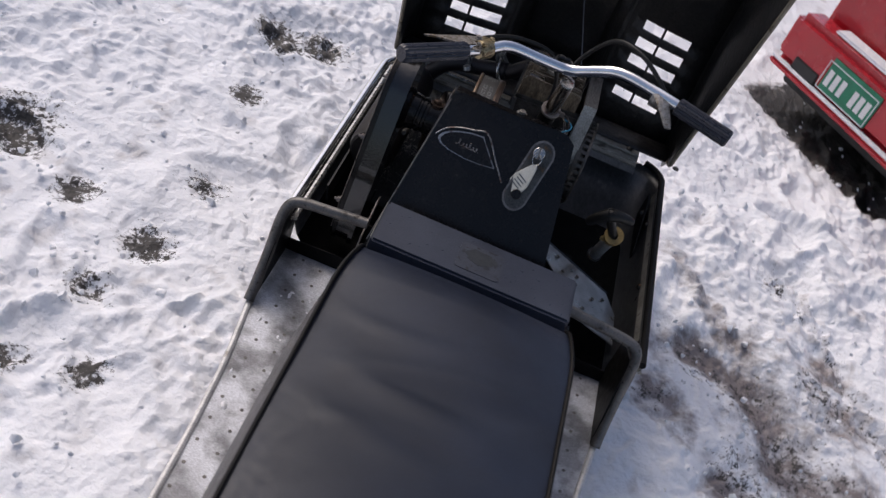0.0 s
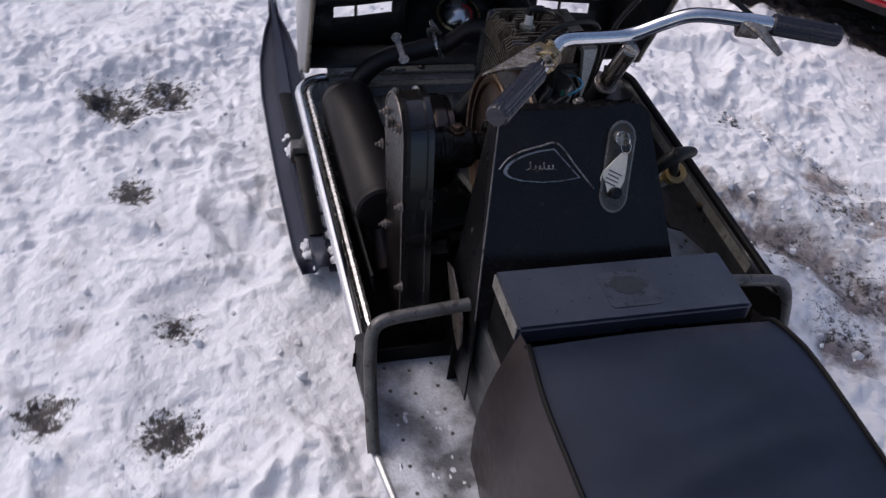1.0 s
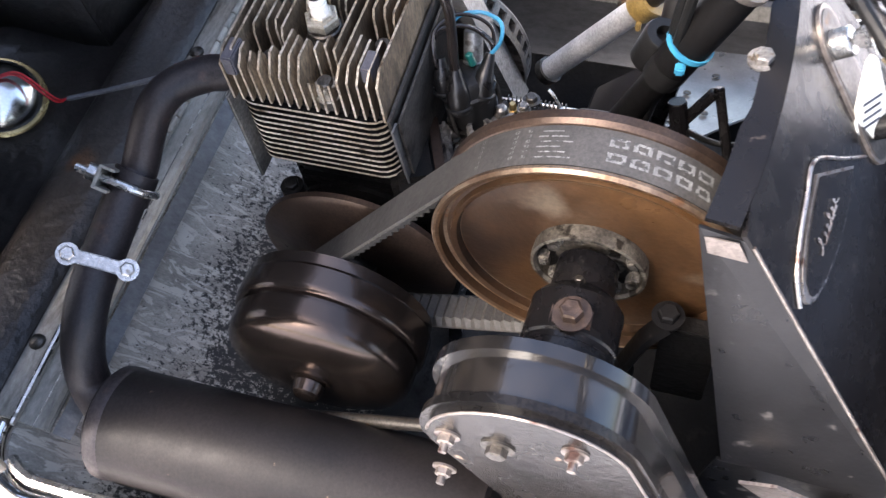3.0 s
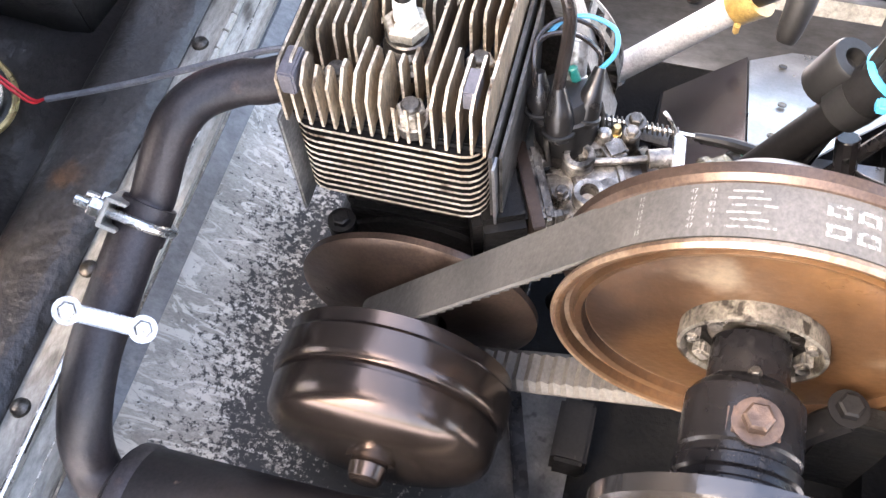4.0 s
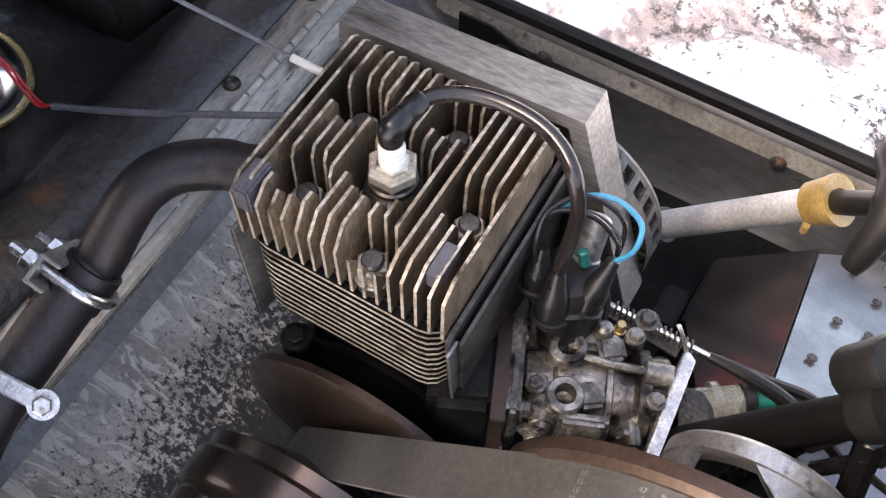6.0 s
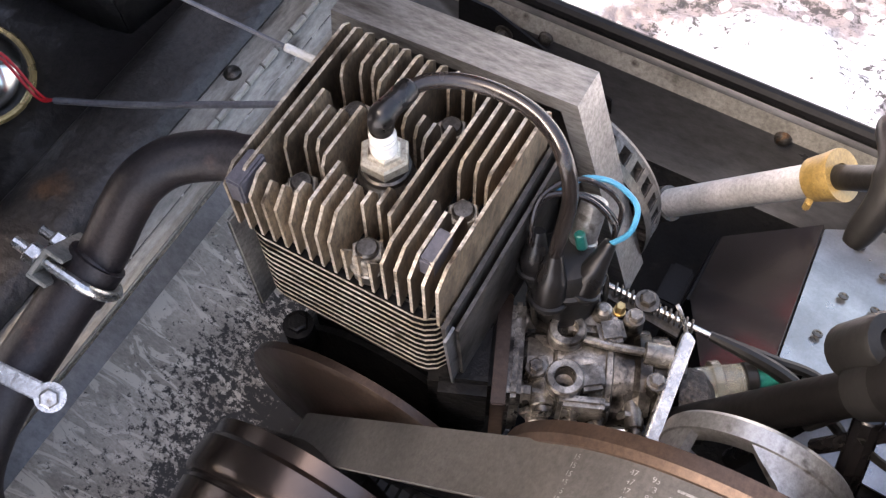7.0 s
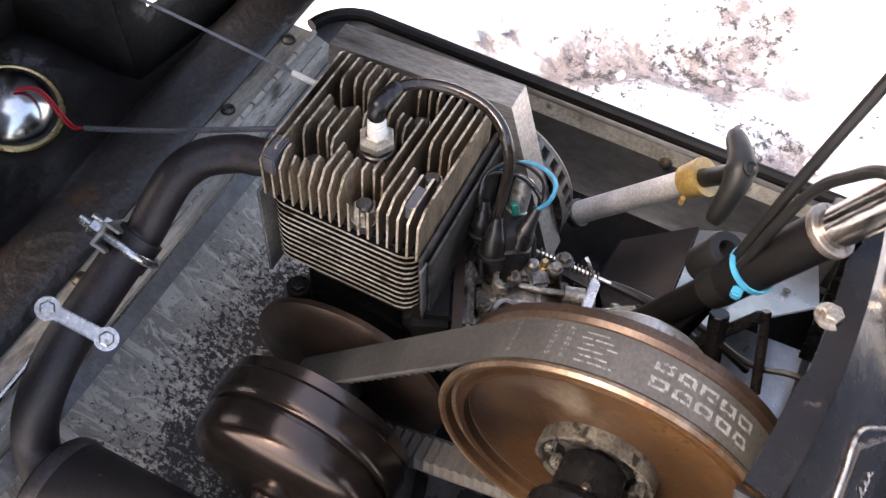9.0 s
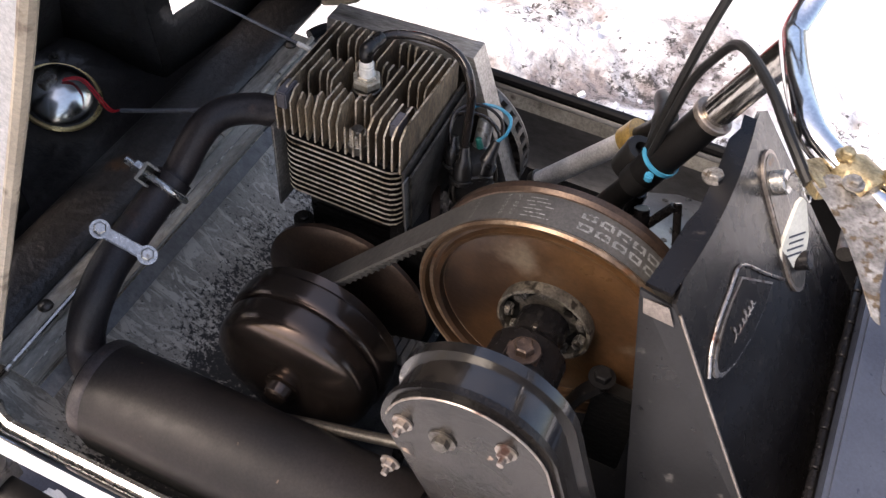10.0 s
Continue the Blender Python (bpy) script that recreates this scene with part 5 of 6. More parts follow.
# ---- exhaust ----
exhaust = thing("exhaust_pipe", (-0.15, 0.78, 0.4), "dark bent exhaust pipe with bolted clamps running to the muffler", "exhaust pipe")
part("pipe", sweep([(0.045, 0.66, 0.553), (0.02, 0.7, 0.553), (0.012, 0.722, 0.554), (-0.008, 0.748, 0.554), (-0.03, 0.762, 0.547), (-0.05, 0.771, 0.528), (-0.076, 0.778, 0.501), (-0.091, 0.781, 0.493)], 0.0188, 20, 8), "pipe", exhaust, "dark heat-stained upper pipe")
part("lower_pipe", sweep([(-0.086, 0.7795, 0.4945), (-0.113, 0.783, 0.489), (-0.159, 0.786, 0.475), (-0.206, 0.786, 0.464), (-0.24, 0.785, 0.446), (-0.262, 0.786, 0.42), (-0.277, 0.782, 0.396), (-0.29, 0.768, 0.384), (-0.3, 0.745, 0.38)], 0.0216, 20, 8), "pipe", exhaust, "dark heat-stained lower pipe")
part("strap_clamp", moved(join(box(-0.007, 0.007, -0.034, 0.034, 0, 0.003), bolt((0, -0.029, 0.003), (0, 0, 1), 0.0075, 0.007, 1.5), bolt((0, 0.029, 0.003), (0, 0, 1), 0.0075, 0.007, 1.5)), pose(-0.187, 0.776, 0.4885, 27, -18, 0)), "zinc", exhaust, "bright bolted strap")
UC = Vector((-0.0975, 0.7815, 0.4917))
UA = Vector((0, 0.915, 0.404)).normalized()
UN = Vector((-0.524, -0.344, 0.779)).normalized()
UD = UN.cross(UA)
legs = [UC + UN * 0.0255 + UA * 0.052, UC + UN * 0.0255 + UA * 0.02] + [UC + (UN * math.cos(a) - UA * math.sin(a)) * 0.0255 for a in np.linspace(0, math.pi, 9)] + [UC - UN * 0.0255 + UA * 0.02, UC - UN * 0.0255 + UA * 0.052]
part("u_bolt", join(sweep(legs, 0.0044, 10, 3), *[bolt(UC + UN * 0.0255 * s + UA * 0.03, UA, 0.0085, 0.009, 1.25) for s in (-1, 1)]), "zinc", exhaust, "bright U-bolt with two nuts")
USAD = Matrix((UN, UD, UA)).transposed().to_4x4()
USAD.translation = UC
part("saddle", moved(join(box(-0.037, 0.037, -0.011, 0.011, 0.026, 0.0295, 0.001), box(-0.037, 0.037, -0.0125, -0.0095, 0.013, 0.0295, 0.0008), box(-0.037, 0.037, 0.0095, 0.0125, 0.013, 0.0295, 0.0008)), USAD), "flange", exhaust, "bent channel saddle")
part("pipe_sleeve", sweep([UC + UD * 0.016 * k for k in (-1, 0, 1)], 0.0226, 20, 4), "pipe", exhaust)
muffler = thing("muffler", (-0.305, 0.55, 0.29), "black cylindrical muffler lying along the pan", "muffler")
part("shell", lathe([(0, 0), (0, 0.048), (0.004, 0.054), (0.016, 0.0545), (0.018, 0.0565), (0.38, 0.0565), (0.384, 0.054), (0.396, 0.052), (0.4, 0.046), (0.4, 0)], (-0.305, 0.75, 0.38), (0, -1, 0.02), 48), "muffler", muffler, "matt black shell")
part("end_ring", lathe([(0.006, 0.0545), (0.008, 0.0575), (0.018, 0.058), (0.022, 0.0565)], (-0.305, 0.75, 0.38), (0, -1, 0.02), 48), "pipe", muffler, "worn end ring")
part("mount", box(-0.33, -0.28, 0.5, 0.53, 0.215, 0.3), "steel", muffler)
part("tail_pipe", cyl((-0.305, 0.37, 0.34), (-0.3, 0.3, 0.28), 0.018), "pipe", muffler)

# ---- clutches, belt and chaincase ----
PRI, SEC = (0.56, 0.393), (0.304, 0.568)
drive_clutch = thing("drive_clutch", (-0.14, *PRI), "dark browned steel drive clutch with a domed bolted cover", "clutch")
part("cover", lathe([(0, 0), (0, 0.014), (-0.0015, 0.024), (-0.002, 0.045), (0.0, 0.064), (0.0035, 0.078), (0.0075, 0.0865), (0.0125, 0.0925), (0.018, 0.0955), (0.025, 0.0968), (0.04, 0.0975), (0.0415, 0.0945), (0.0445, 0.0945), (0.046, 0.099), (0.049, 0.101), (0.054, 0.1015), (0.073, 0.1015), (0.077, 0.098), (0.077, 0)], (-0.217, *PRI), (1, 0, 0), 72), "clutch", drive_clutch, "domed browned cover with a seam")
part("center_bolt", join(lathe([(0, 0.021), (-0.004, 0.021), (-0.005, 0.017), (-0.005, 0)], (-0.217, *PRI), (1, 0, 0), 24), cyl((-0.221, *PRI), (-0.238, *PRI), 0.0165, 0.0145, 24, 0.003)), "clutch", drive_clutch)
part("inner_sheave", lathe([(-0.012, 0.03), (0.0, 0.1), (0.004, 0.107), (0.01, 0.107), (0.012, 0.1), (0.015, 0.03), (0.03, 0.03), (0.03, 0)], (-0.075, *PRI), (1, 0, 0), 64), "sheave", drive_clutch, "brown conical sheave")
part("outer_sheave", lathe([(0, 0.0), (0, 0.0965), (0.012, 0.098), (0.032, 0.04), (0.032, 0)], (-0.1405, *PRI), (1, 0, 0), 56), "clutch", drive_clutch)
part("shaft", cyl((-0.13, *PRI), (-0.03, *PRI), 0.022), "steel", drive_clutch)
driven = thing("driven_clutch", (-0.1, *SEC), "large rust-brown driven clutch pulley with a bright worn rim", "clutch")
part("outer_sheave", lathe([(0.024, 0.03), (0.012, 0.048), (0.013, 0.08), (0.011, 0.108), (0.012, 0.112), (0.0045, 0.1135), (0.003, 0.118), (0.008, 0.1195), (0.008, 0.1255), (0.0, 0.1275), (-0.001, 0.1305)], (-0.1325, *SEC), (1, 0, 0), 96), "rust", driven, "rust-orange dished sheave")
part("outer_rim", lathe([(-0.001, 0.1305), (-0.0018, 0.1325), (0.001, 0.1345), (0.004, 0.134), (0.016, 0.1)], (-0.1325, *SEC), (1, 0, 0), 96), "rim", driven, "bright worn rim")
part("inner_sheave", lathe([(-0.016, 0.1), (-0.004, 0.134), (0.0, 0.1365), (0.008, 0.136), (0.01, 0.13), (0.004, 0.08), (0.004, 0.0)], (-0.086, *SEC), (1, 0, 0), 96), "sheave", driven, "brown inner sheave")
hubp = part("hub", lathe([(0.02, 0), (0.02, 0.0475), (0.001, 0.0485), (-0.002, 0.048), (-0.0025, 0.0455), (0.0, 0.0435), (0.012, 0.043), (0.012, 0.0)], (-0.132, *SEC), (1, 0, 0), 48), "fin_low", driven, "cast hub ring")
rnd = random.Random(14)
for k in range(9):
    a = radians(40 * k + rnd.uniform(-7, 7))
    c = Vector((0, SEC[0] + 0.0385 * math.cos(a), SEC[1] + 0.0385 * math.sin(a)))
    wide = rnd.uniform(0.0045, 0.0075)
    lug = moved(box(-0.0055, 0.0055, -0.005, 0.005, -wide, wide, 0.0022), Matrix.Translation(c + Vector((-0.1265, 0, 0))) @ Matrix.Rotation(a, 4, "X"))
    if k % 2:
        lug = join(lug, lathe([(0, 0.0022), (-0.002, 0.0048), (-0.004, 0.0048), (-0.004, 0)], c + Vector((-0.13, 0, 0)), (1, 0, 0), 12))
    part("hub_lug", lug, "alu" if k % 3 else "carb", hubp)
part("recess", lathe([(0, 0.0425), (0.0006, 0.043), (0.0006, 0.03), (0, 0.03)], (-0.1212, *SEC), (1, 0, 0), 32), "oily", hubp, "dark ring in the hub recess")


def cam_wall(turn):
    """A cast wall round the axle, from the sheave to the end ring, with one slanting flank."""
    bm = bmesh.new()
    rows = []
    for i in range(7):
        t = i / 6
        x = -0.082 + 0.056 * t
        a0, a1 = 104 - 31 * min(1.0, max(0.0, (x + 0.05) / 0.022)), 152 + 6 * t
        for r in (0.0555, 0.049):
            rows.append([bm.verts.new((x, SEC[0] + r * math.cos(radians(turn + a)), SEC[1] + r * math.sin(radians(turn + a)))) for a in np.linspace(a0, a1, 17)])
    out, ins = rows[0::2], rows[1::2]
    for g, flip in ((out, 1), (ins, -1)):
        for p, q in zip(g, g[1:]):
            for i in range(16):
                bm.faces.new((p[i], p[i + 1], q[i + 1], q[i])[::flip])
    for i in range(6):
        bm.faces.new((out[i][0], out[i + 1][0], ins[i + 1][0], ins[i][0]))
        bm.faces.new((out[i][16], ins[i][16], ins[i + 1][16], out[i + 1][16]))
    return bm


for k in range(3):
    part("cam_wall", cam_wall(120 * k), "smooth_alu", driven, "cast aluminium cam wall")
part("cam_ring", lathe([(0.049, 0.044), (0.06, 0.044), (0.063, 0.047), (0.063, 0.054), (0.06, 0.0568), (0.05, 0.0568), (0.049, 0.055), (0.049, 0.044)], (-0.078, *SEC), (1, 0, 0), 64), "smooth_alu", driven, "cast aluminium cam ring")

belt = thing("drive_belt", (-0.11, 0.43, 0.48), "worn black rubber drive belt with faded white print, toothed inside", "belt")


def belt_mesh():
    r1, r2 = 0.1325, 0.046
    c1, c2 = Vector(SEC), Vector(PRI)
    d = c2 - c1
    base, dist = math.atan2(d.y, d.x), d.length
    phi = math.acos((r1 - r2) / dist)
    outer = []
    for i in range(65):
        a = base + phi + (2 * math.pi - 2 * phi) * i / 64
        outer.append((c1 + r1 * Vector((math.cos(a), math.sin(a))), Vector((math.cos(a), math.sin(a)))))
    for i in range(25):
        a = base - phi + 2 * phi * i / 24
        outer.append((c2 + r2 * Vector((math.cos(a), math.sin(a))), Vector((math.cos(a), math.sin(a)))))
    loop = []
    for i in range(len(outer)):
        p, n1 = outer[i]
        q, n2 = outer[(i + 1) % len(outer)]
        k = max(1, int((q - p).length / 0.0055))
        loop += [(p.lerp(q, j / k), n1.lerp(n2, j / k).normalized()) for j in range(k)]
    bm = bmesh.new()
    rings = []
    for i, (p, nn) in enumerate(loop):
        h = 0.0135 if (i // 1) % 2 else 0.0085
        q = p - nn * h
        e = p - nn * 0.003
        rings.append([bm.verts.new(v) for v in ((-0.1265, *p), (-0.0885, *p), (-0.0885, *e), (-0.095, *q), (-0.12, *q), (-0.1265, *e))])
    for a, b in zip(rings, rings[1:] + rings[:1]):
        for i in range(6):
            bm.faces.new((a[i], a[(i + 1) % 6], b[(i + 1) % 6], b[i]))
    return bm


part("band", belt_mesh(), "belt", belt, "toothed rubber band", smooth=True, sharp=25)


def belt_bars(a0, a1, x0, x1, lift=0.0005):
    """A short printed bar on the belt, over the driven pulley, between two angles in degrees."""
    bm = bmesh.new()
    r = 0.1325 + lift
    n = max(1, int((a1 - a0) / 3))
    row = [[bm.verts.new((x, SEC[0] + r * math.cos(radians(a0 + (a1 - a0) * i / n)), SEC[1] + r * math.sin(radians(a0 + (a1 - a0) * i / n)))) for x in (x0, x1)] for i in range(n + 1)]
    for p, q in zip(row, row[1:]):
        bm.faces.new((p[0], p[1], q[1], q[0]))
    return bm


for lane in (-0.119, -0.1055):
    for k in range(5):
        a0 = 93 + 7.4 * k
        part("print_block", join(belt_bars(a0, a0 + 1.4, lane, lane + 0.0085), belt_bars(a0 + 4.6, a0 + 6, lane, lane + 0.0085), belt_bars(a0 + 1.4, a0 + 4.6, lane, lane + 0.0022), belt_bars(a0 + 1.4, a0 + 4.6, lane + 0.0063, lane + 0.0085)), "print", belt, "faded white block")
for k in range(6):
    x0 = -0.121 + 0.0048 * k
    part("print_line", belt_bars(70 + k % 2, 82 - 2 * (k % 3), x0, x0 + 0.0013), "print", belt)


def belt_text(words, a0, x0, height):
    """Printed figures laid round the belt, their feet towards the near edge."""
    cu = bpy.data.curves.new("figures", "FONT")
    cu.body, cu.size = words, height * 1.35
    tmp = bpy.data.objects.new("figures", cu)
    me = bpy.data.meshes.new_from_object(tmp)
    bm = bmesh.new()
    bm.from_mesh(me)
    bpy.data.objects.remove(tmp)
    bpy.data.curves.remove(cu)
    bpy.data.meshes.remove(me)
    rr = 0.1331
    for v in bm.verts:
        a = radians(a0) + v.co.x / rr
        v.co = Vector((x0 + v.co.y, SEC[0] + rr * math.cos(a), SEC[1] + rr * math.sin(a)))
    for f in bm.faces:
        f.normal_flip()
    return bm


for k in range(6):
    x0 = -0.121 + 0.0048 * k
    part("print_figure", belt_text("15", 46.0, x0, 0.0032), "print", belt, smooth=False)
    part("print_figure", belt_text("47", 60.5, x0, 0.0032), "print", belt, smooth=False)
    part("print_figure", belt_text("93", 65.5, x0, 0.0032), "print", belt, smooth=False)

chaincase = thing("chaincase", (-0.27, 0.25, 0.24), "glossy black chaincase with a dirty bolted cover plate", "chaincase")


def case_outline(g):
    return arc(0.308, 0.6, 0.078 + g, -8, 155, 18) + arc(0.195, 0.315, 0.055 + g, 165, 350, 16)


part("housing", prism(case_outline(0.0), "x", -0.30, -0.268, 0.003), "case", chaincase, "glossy black rounded housing")
part("back_flange", prism(case_outline(0.006), "x", -0.268, -0.258, 0.002), "case", chaincase)
part("seam", prism(case_outline(0.0045), "x", -0.306, -0.299, 0.002), "cover", chaincase)
cv = part("cover_plate", prism(case_outline(-0.003), "x", -0.3105, -0.3055, 0.0015), "cover", chaincase, "flat dirty grey cover plate")
part("worn_edge", sweep([(-0.3112, y, z) for y, z in case_outline(-0.0025)[2:22]], 0.0011, 6, 1), "bronze", cv, "bare worn edge of the cover")
for y, z in ((0.367, 0.61), (0.275, 0.636), (0.378, 0.53), (0.205, 0.52), (0.3, 0.4), (0.15, 0.38)):
    part("cover_bolt", bolt((-0.3105, y, z), (-1, 0, 0), 0.0065, 0.006, 1.5, 0.008), "bronze", chaincase)
part("plug", bolt((-0.3105, 0.33, 0.61), (-1, 0, 0), 0.008, 0.007, 1.6), "steel", cv, "bare bolt on a wide washer")
bearing = part("bearing_housing", lathe([(0.0, 0.05), (0.006, 0.048), (0.012, 0.041), (0.028, 0.0395), (0.03, 0.0375), (0.034, 0.0375), (0.036, 0.0395), (0.043, 0.0395), (0.045, 0.037), (0.05, 0.037), (0.052, 0.0385), (0.088, 0.0375), (0.093, 0.034), (0.1, 0.0265), (0.13, 0.0255), (0.13, 0)], (-0.259, *SEC), (1, 0, 0), 48), "black", chaincase, "black stepped bearing housing")
part("slot_plate", moved(box(-0.011, 0.011, -0.016, 0.016, -0.006, 0.003, 0.003), pose(-0.196, 0.304, 0.6035, -2, 0, 0)), "rusty_bolt", bearing, "rusty clamping slot")
part("adjuster_bolt", bolt((-0.196, 0.303, 0.6075), (0, 0.1, 1), 0.0095, 0.009, 1.6), "rusty_bolt", bearing, "rusty brown bolt on a washer")
part("grease_nipple", bolt((-0.16, 0.305, 0.594), (0.2, 0.1, 1), 0.0035, 0.004, 1.3), "steel", bearing)
part("bracket_arm", join(sweep([(-0.15, 0.232, 0.54), (-0.155, 0.25, 0.51), (-0.16, 0.265, 0.46)], 0.011, 8, 4, 0.5), bolt((-0.148, 0.234, 0.545), (0, 0, 1), 0.009, 0.008), lathe([(-0.004, 0.006), (-0.004, 0.012), (0.004, 0.012), (0.004, 0.006), (-0.004, 0.006)], (-0.163, 0.266, 0.455), (1, 0, 0), 16)), "black_dull", chaincase, "dull black bracket arm")
part("cross_plate", box(-0.152, -0.136, 0.19, 0.238, 0.4, 0.53), "oily", chaincase)
part("brake_rod", cyl((-0.25, 0.57, 0.372), (-0.25, 0.385, 0.453), 0.0062, seg=14), "steel", chaincase, "dark bare round rod")

# ---- steering ----
steering = thing("steering_post", (0.0, 0.38, 0.3), "dark steel steering post in a rubber clamp with chrome upper tube", "steering post")
S0, S1 = Vector((0.012, 0.392, 0.4)), Vector((0.03, 0.178, 0.845))
at_post = lambda t: S0.lerp(S1, t)
part("lower_post", cyl(at_post(-0.25), at_post(0.55), 0.013), "black_dull", steering)
part("upper_tube", cyl(at_post(0.57), at_post(0.775), 0.0175), "black_dull", steering, "dark outer tube")
part("chrome_post", cyl(at_post(0.76), at_post(0.985), 0.0148), "worn_chrome", steering, "worn chrome post")
part("collar", join(lathe([(0, 0.0145), (0, 0.0198), (0.002, 0.0205), (0.006, 0.0205), (0.007, 0.0195), (0.007, 0.0145)], at_post(0.77), S1 - S0, 24), moved(box(0.014, 0.03, -0.004, 0.004, -0.006, 0.004), Matrix.Translation(at_post(0.778)))), "bronze", steering)
part("rubber_clamp", join(lathe([(0, 0), (0, 0.0165), (0.033, 0.017), (0.036, 0.0155), (0.036, 0.008), (0.026, 0.007), (0.026, 0)], (0.041, 0.291, 0.636), (-0.08, -0.34, 1), 20), lathe([(-0.014, 0.0165), (0.0, 0.0178), (0.014, 0.0165), (0.014, 0), (-0.014, 0)], at_post(0.56), S1 - S0, 24)), "rubber", steering, "black rubber clamp")
part("blue_tie", join(lathe([(-0.0024, 0.0186), (-0.0024, 0.0202), (0.0024, 0.0202), (0.0024, 0.0186), (-0.0024, 0.0186)], at_post(0.625), S1 - S0, 24), moved(box(-0.005, 0.005, -0.004, 0.004, -0.004, 0.004), Matrix.Translation(at_post(0.625) + Vector((-0.02, 0.004, -0.008))))), "blue", steering, "blue cable tie")
for x in (-0.03, 0.05):
    part("brace", cyl((x, 0.27, 0.6), (x * 0.5 + 0.02, 0.3, 0.4), 0.008, seg=10), "black", steering)
for p, q, r in (((0.02, 0.275, 0.545), (0.035, 0.232, 0.613), 0.0052), ((0.03, 0.262, 0.6), (0.0, 0.24, 0.5), 0.0085), ((0.04, 0.23, 0.614), (0.004, 0.208, 0.55), 0.0045)):
    part("brace", cyl(p, q, r, seg=10), "black", steering)
part("loom", sweep([(0.02, 0.26, 0.59), (0.02, 0.248, 0.573), (0.02, 0.216, 0.563), (0.02, 0.188, 0.574), (0.02, 0.16, 0.57)], 0.0028, 8, 5), "rubber", steering, "thin black wire loom")

bars = thing("handlebar", (0.02, 0.18, 0.83), "chrome handlebar with black ribbed rubber grips and worn levers", "handlebar")
part("bar", sweep([(-0.2, 0.043, 0.87), (-0.167, 0.081, 0.868), (-0.14, 0.115, 0.867), (-0.124, 0.136, 0.869), (-0.111, 0.15, 0.871), (-0.09, 0.16, 0.871), (-0.04, 0.174, 0.864), (-0.002, 0.183, 0.86), (0.016, 0.186, 0.86), (0.036, 0.184, 0.866), (0.07, 0.176, 0.886), (0.1, 0.168, 0.902), (0.125, 0.16, 0.908), (0.16, 0.148, 0.91), (0.222, 0.124, 0.911), (0.27, 0.112, 0.908)], 0.0116, 18, 6), "chrome", bars, "bright chrome tube")


def grip(p, q):
    p, q = Vector(p), Vector(q)
    d = q - p
    u, w = basis(d)
    bm = bmesh.new()
    rings = []
    for k, (t, r) in enumerate(((0, 0.013), (0.02, 0.0165), (0.05, 0.0168), (0.94, 0.0168), (0.97, 0.0168), (1.0, 0.0135))):
        rings.append([bm.verts.new(p + d * t + (u * math.cos(a) + w * math.sin(a)) * (r - (0.0016 if i % 2 and 0 < k < 5 else 0))) for i, a in enumerate(2 * math.pi * j / 36 for j in range(36))])
    for a, b in zip(rings, rings[1:]):
        for i in range(36):
            bm.faces.new((a[i], a[(i + 1) % 36], b[(i + 1) % 36], b[i]))
    bm.faces.new(rings[0][::-1])
    bm.faces.new(rings[-1])
    return bm


part("grip", grip((-0.17, 0.078, 0.868), (-0.267, -0.035, 0.872)), "grip", bars, "black ribbed rubber grip")
part("grip", grip((0.224, 0.123, 0.911), (0.332, 0.093, 0.904)), "grip", bars, "black ribbed rubber grip")
part("brake_lever", join(slab([(-0.148, 0.073, 0.88), (-0.146, 0.1, 0.881), (-0.15, 0.134, 0.875), (-0.159, 0.144, 0.872), (-0.175, 0.13, 0.873), (-0.195, 0.115, 0.872), (-0.222, 0.099, 0.868), (-0.25, 0.085, 0.864), (-0.254, 0.079, 0.864), (-0.225, 0.086, 0.868), (-0.195, 0.087, 0.872), (-0.17, 0.075, 0.877)], -0.004, 0.0008), bolt((-0.158, 0.118, 0.88), (0, 0, 1), 0.005, 0.004), bolt((-0.153, 0.088, 0.882), (0, 0, 1), 0.004, 0.004)), "lever", bars, "flat pitted grey brake lever")
part("lever_clamp", join(lathe([(-0.014, 0.0165), (-0.012, 0.0175), (0.012, 0.0175), (0.014, 0.0165), (0.014, 0.011), (-0.014, 0.011), (-0.014, 0.0165)], (-0.142, 0.112, 0.867), (0.63, 0.77, 0), 24), moved(box(-0.015, 0.015, -0.009, 0.009, -0.006, 0.006, 0.002), pose(-0.15, 0.139, 0.868, 0, 0, 40)), bolt((-0.135, 0.127, 0.881), (0, 0, 1), 0.005, 0.005), bolt((-0.143, 0.097, 0.881), (0, 0, 1), 0.005, 0.005)), "brassy", bars, "brassy worn lever clamp")
part("throttle_lever", join(lathe([(-0.016, 0.018), (0.016, 0.018), (0.016, 0.011), (-0.016, 0.011), (-0.016, 0.018)], (0.195, 0.137, 0.9), (0.95, -0.3, 0), 20), sweep([(0.185, 0.13, 0.912), (0.198, 0.112, 0.908), (0.21, 0.09, 0.898), (0.22, 0.07, 0.888)], [0.01, 0.014, 0.011, 0.007], 10, 6, 0.4)), "lever", bars, "worn throttle lever")
part("brake_cable", sweep([(-0.158, 0.143, 0.868), (-0.125, 0.167, 0.877), (-0.082, 0.191, 0.879), (-0.024, 0.222, 0.862), (0.004, 0.24, 0.82), (0.014, 0.252, 0.785), (0.016, 0.26, 0.74), (0.014, 0.272, 0.66), (0.016, 0.288, 0.58)], 0.0042, 10, 8), "rubber", bars, "black control cable")
part("throttle_cable", sweep([(0.2, 0.14, 0.915), (0.14, 0.18, 0.945), (0.08, 0.222, 0.935), (0.036, 0.246, 0.86), (0.026, 0.259, 0.79), (0.024, 0.267, 0.73), (0.024, 0.276, 0.66), (0.03, 0.29, 0.58)], 0.0045, 8, 8), "rubber", bars, "black control cable")

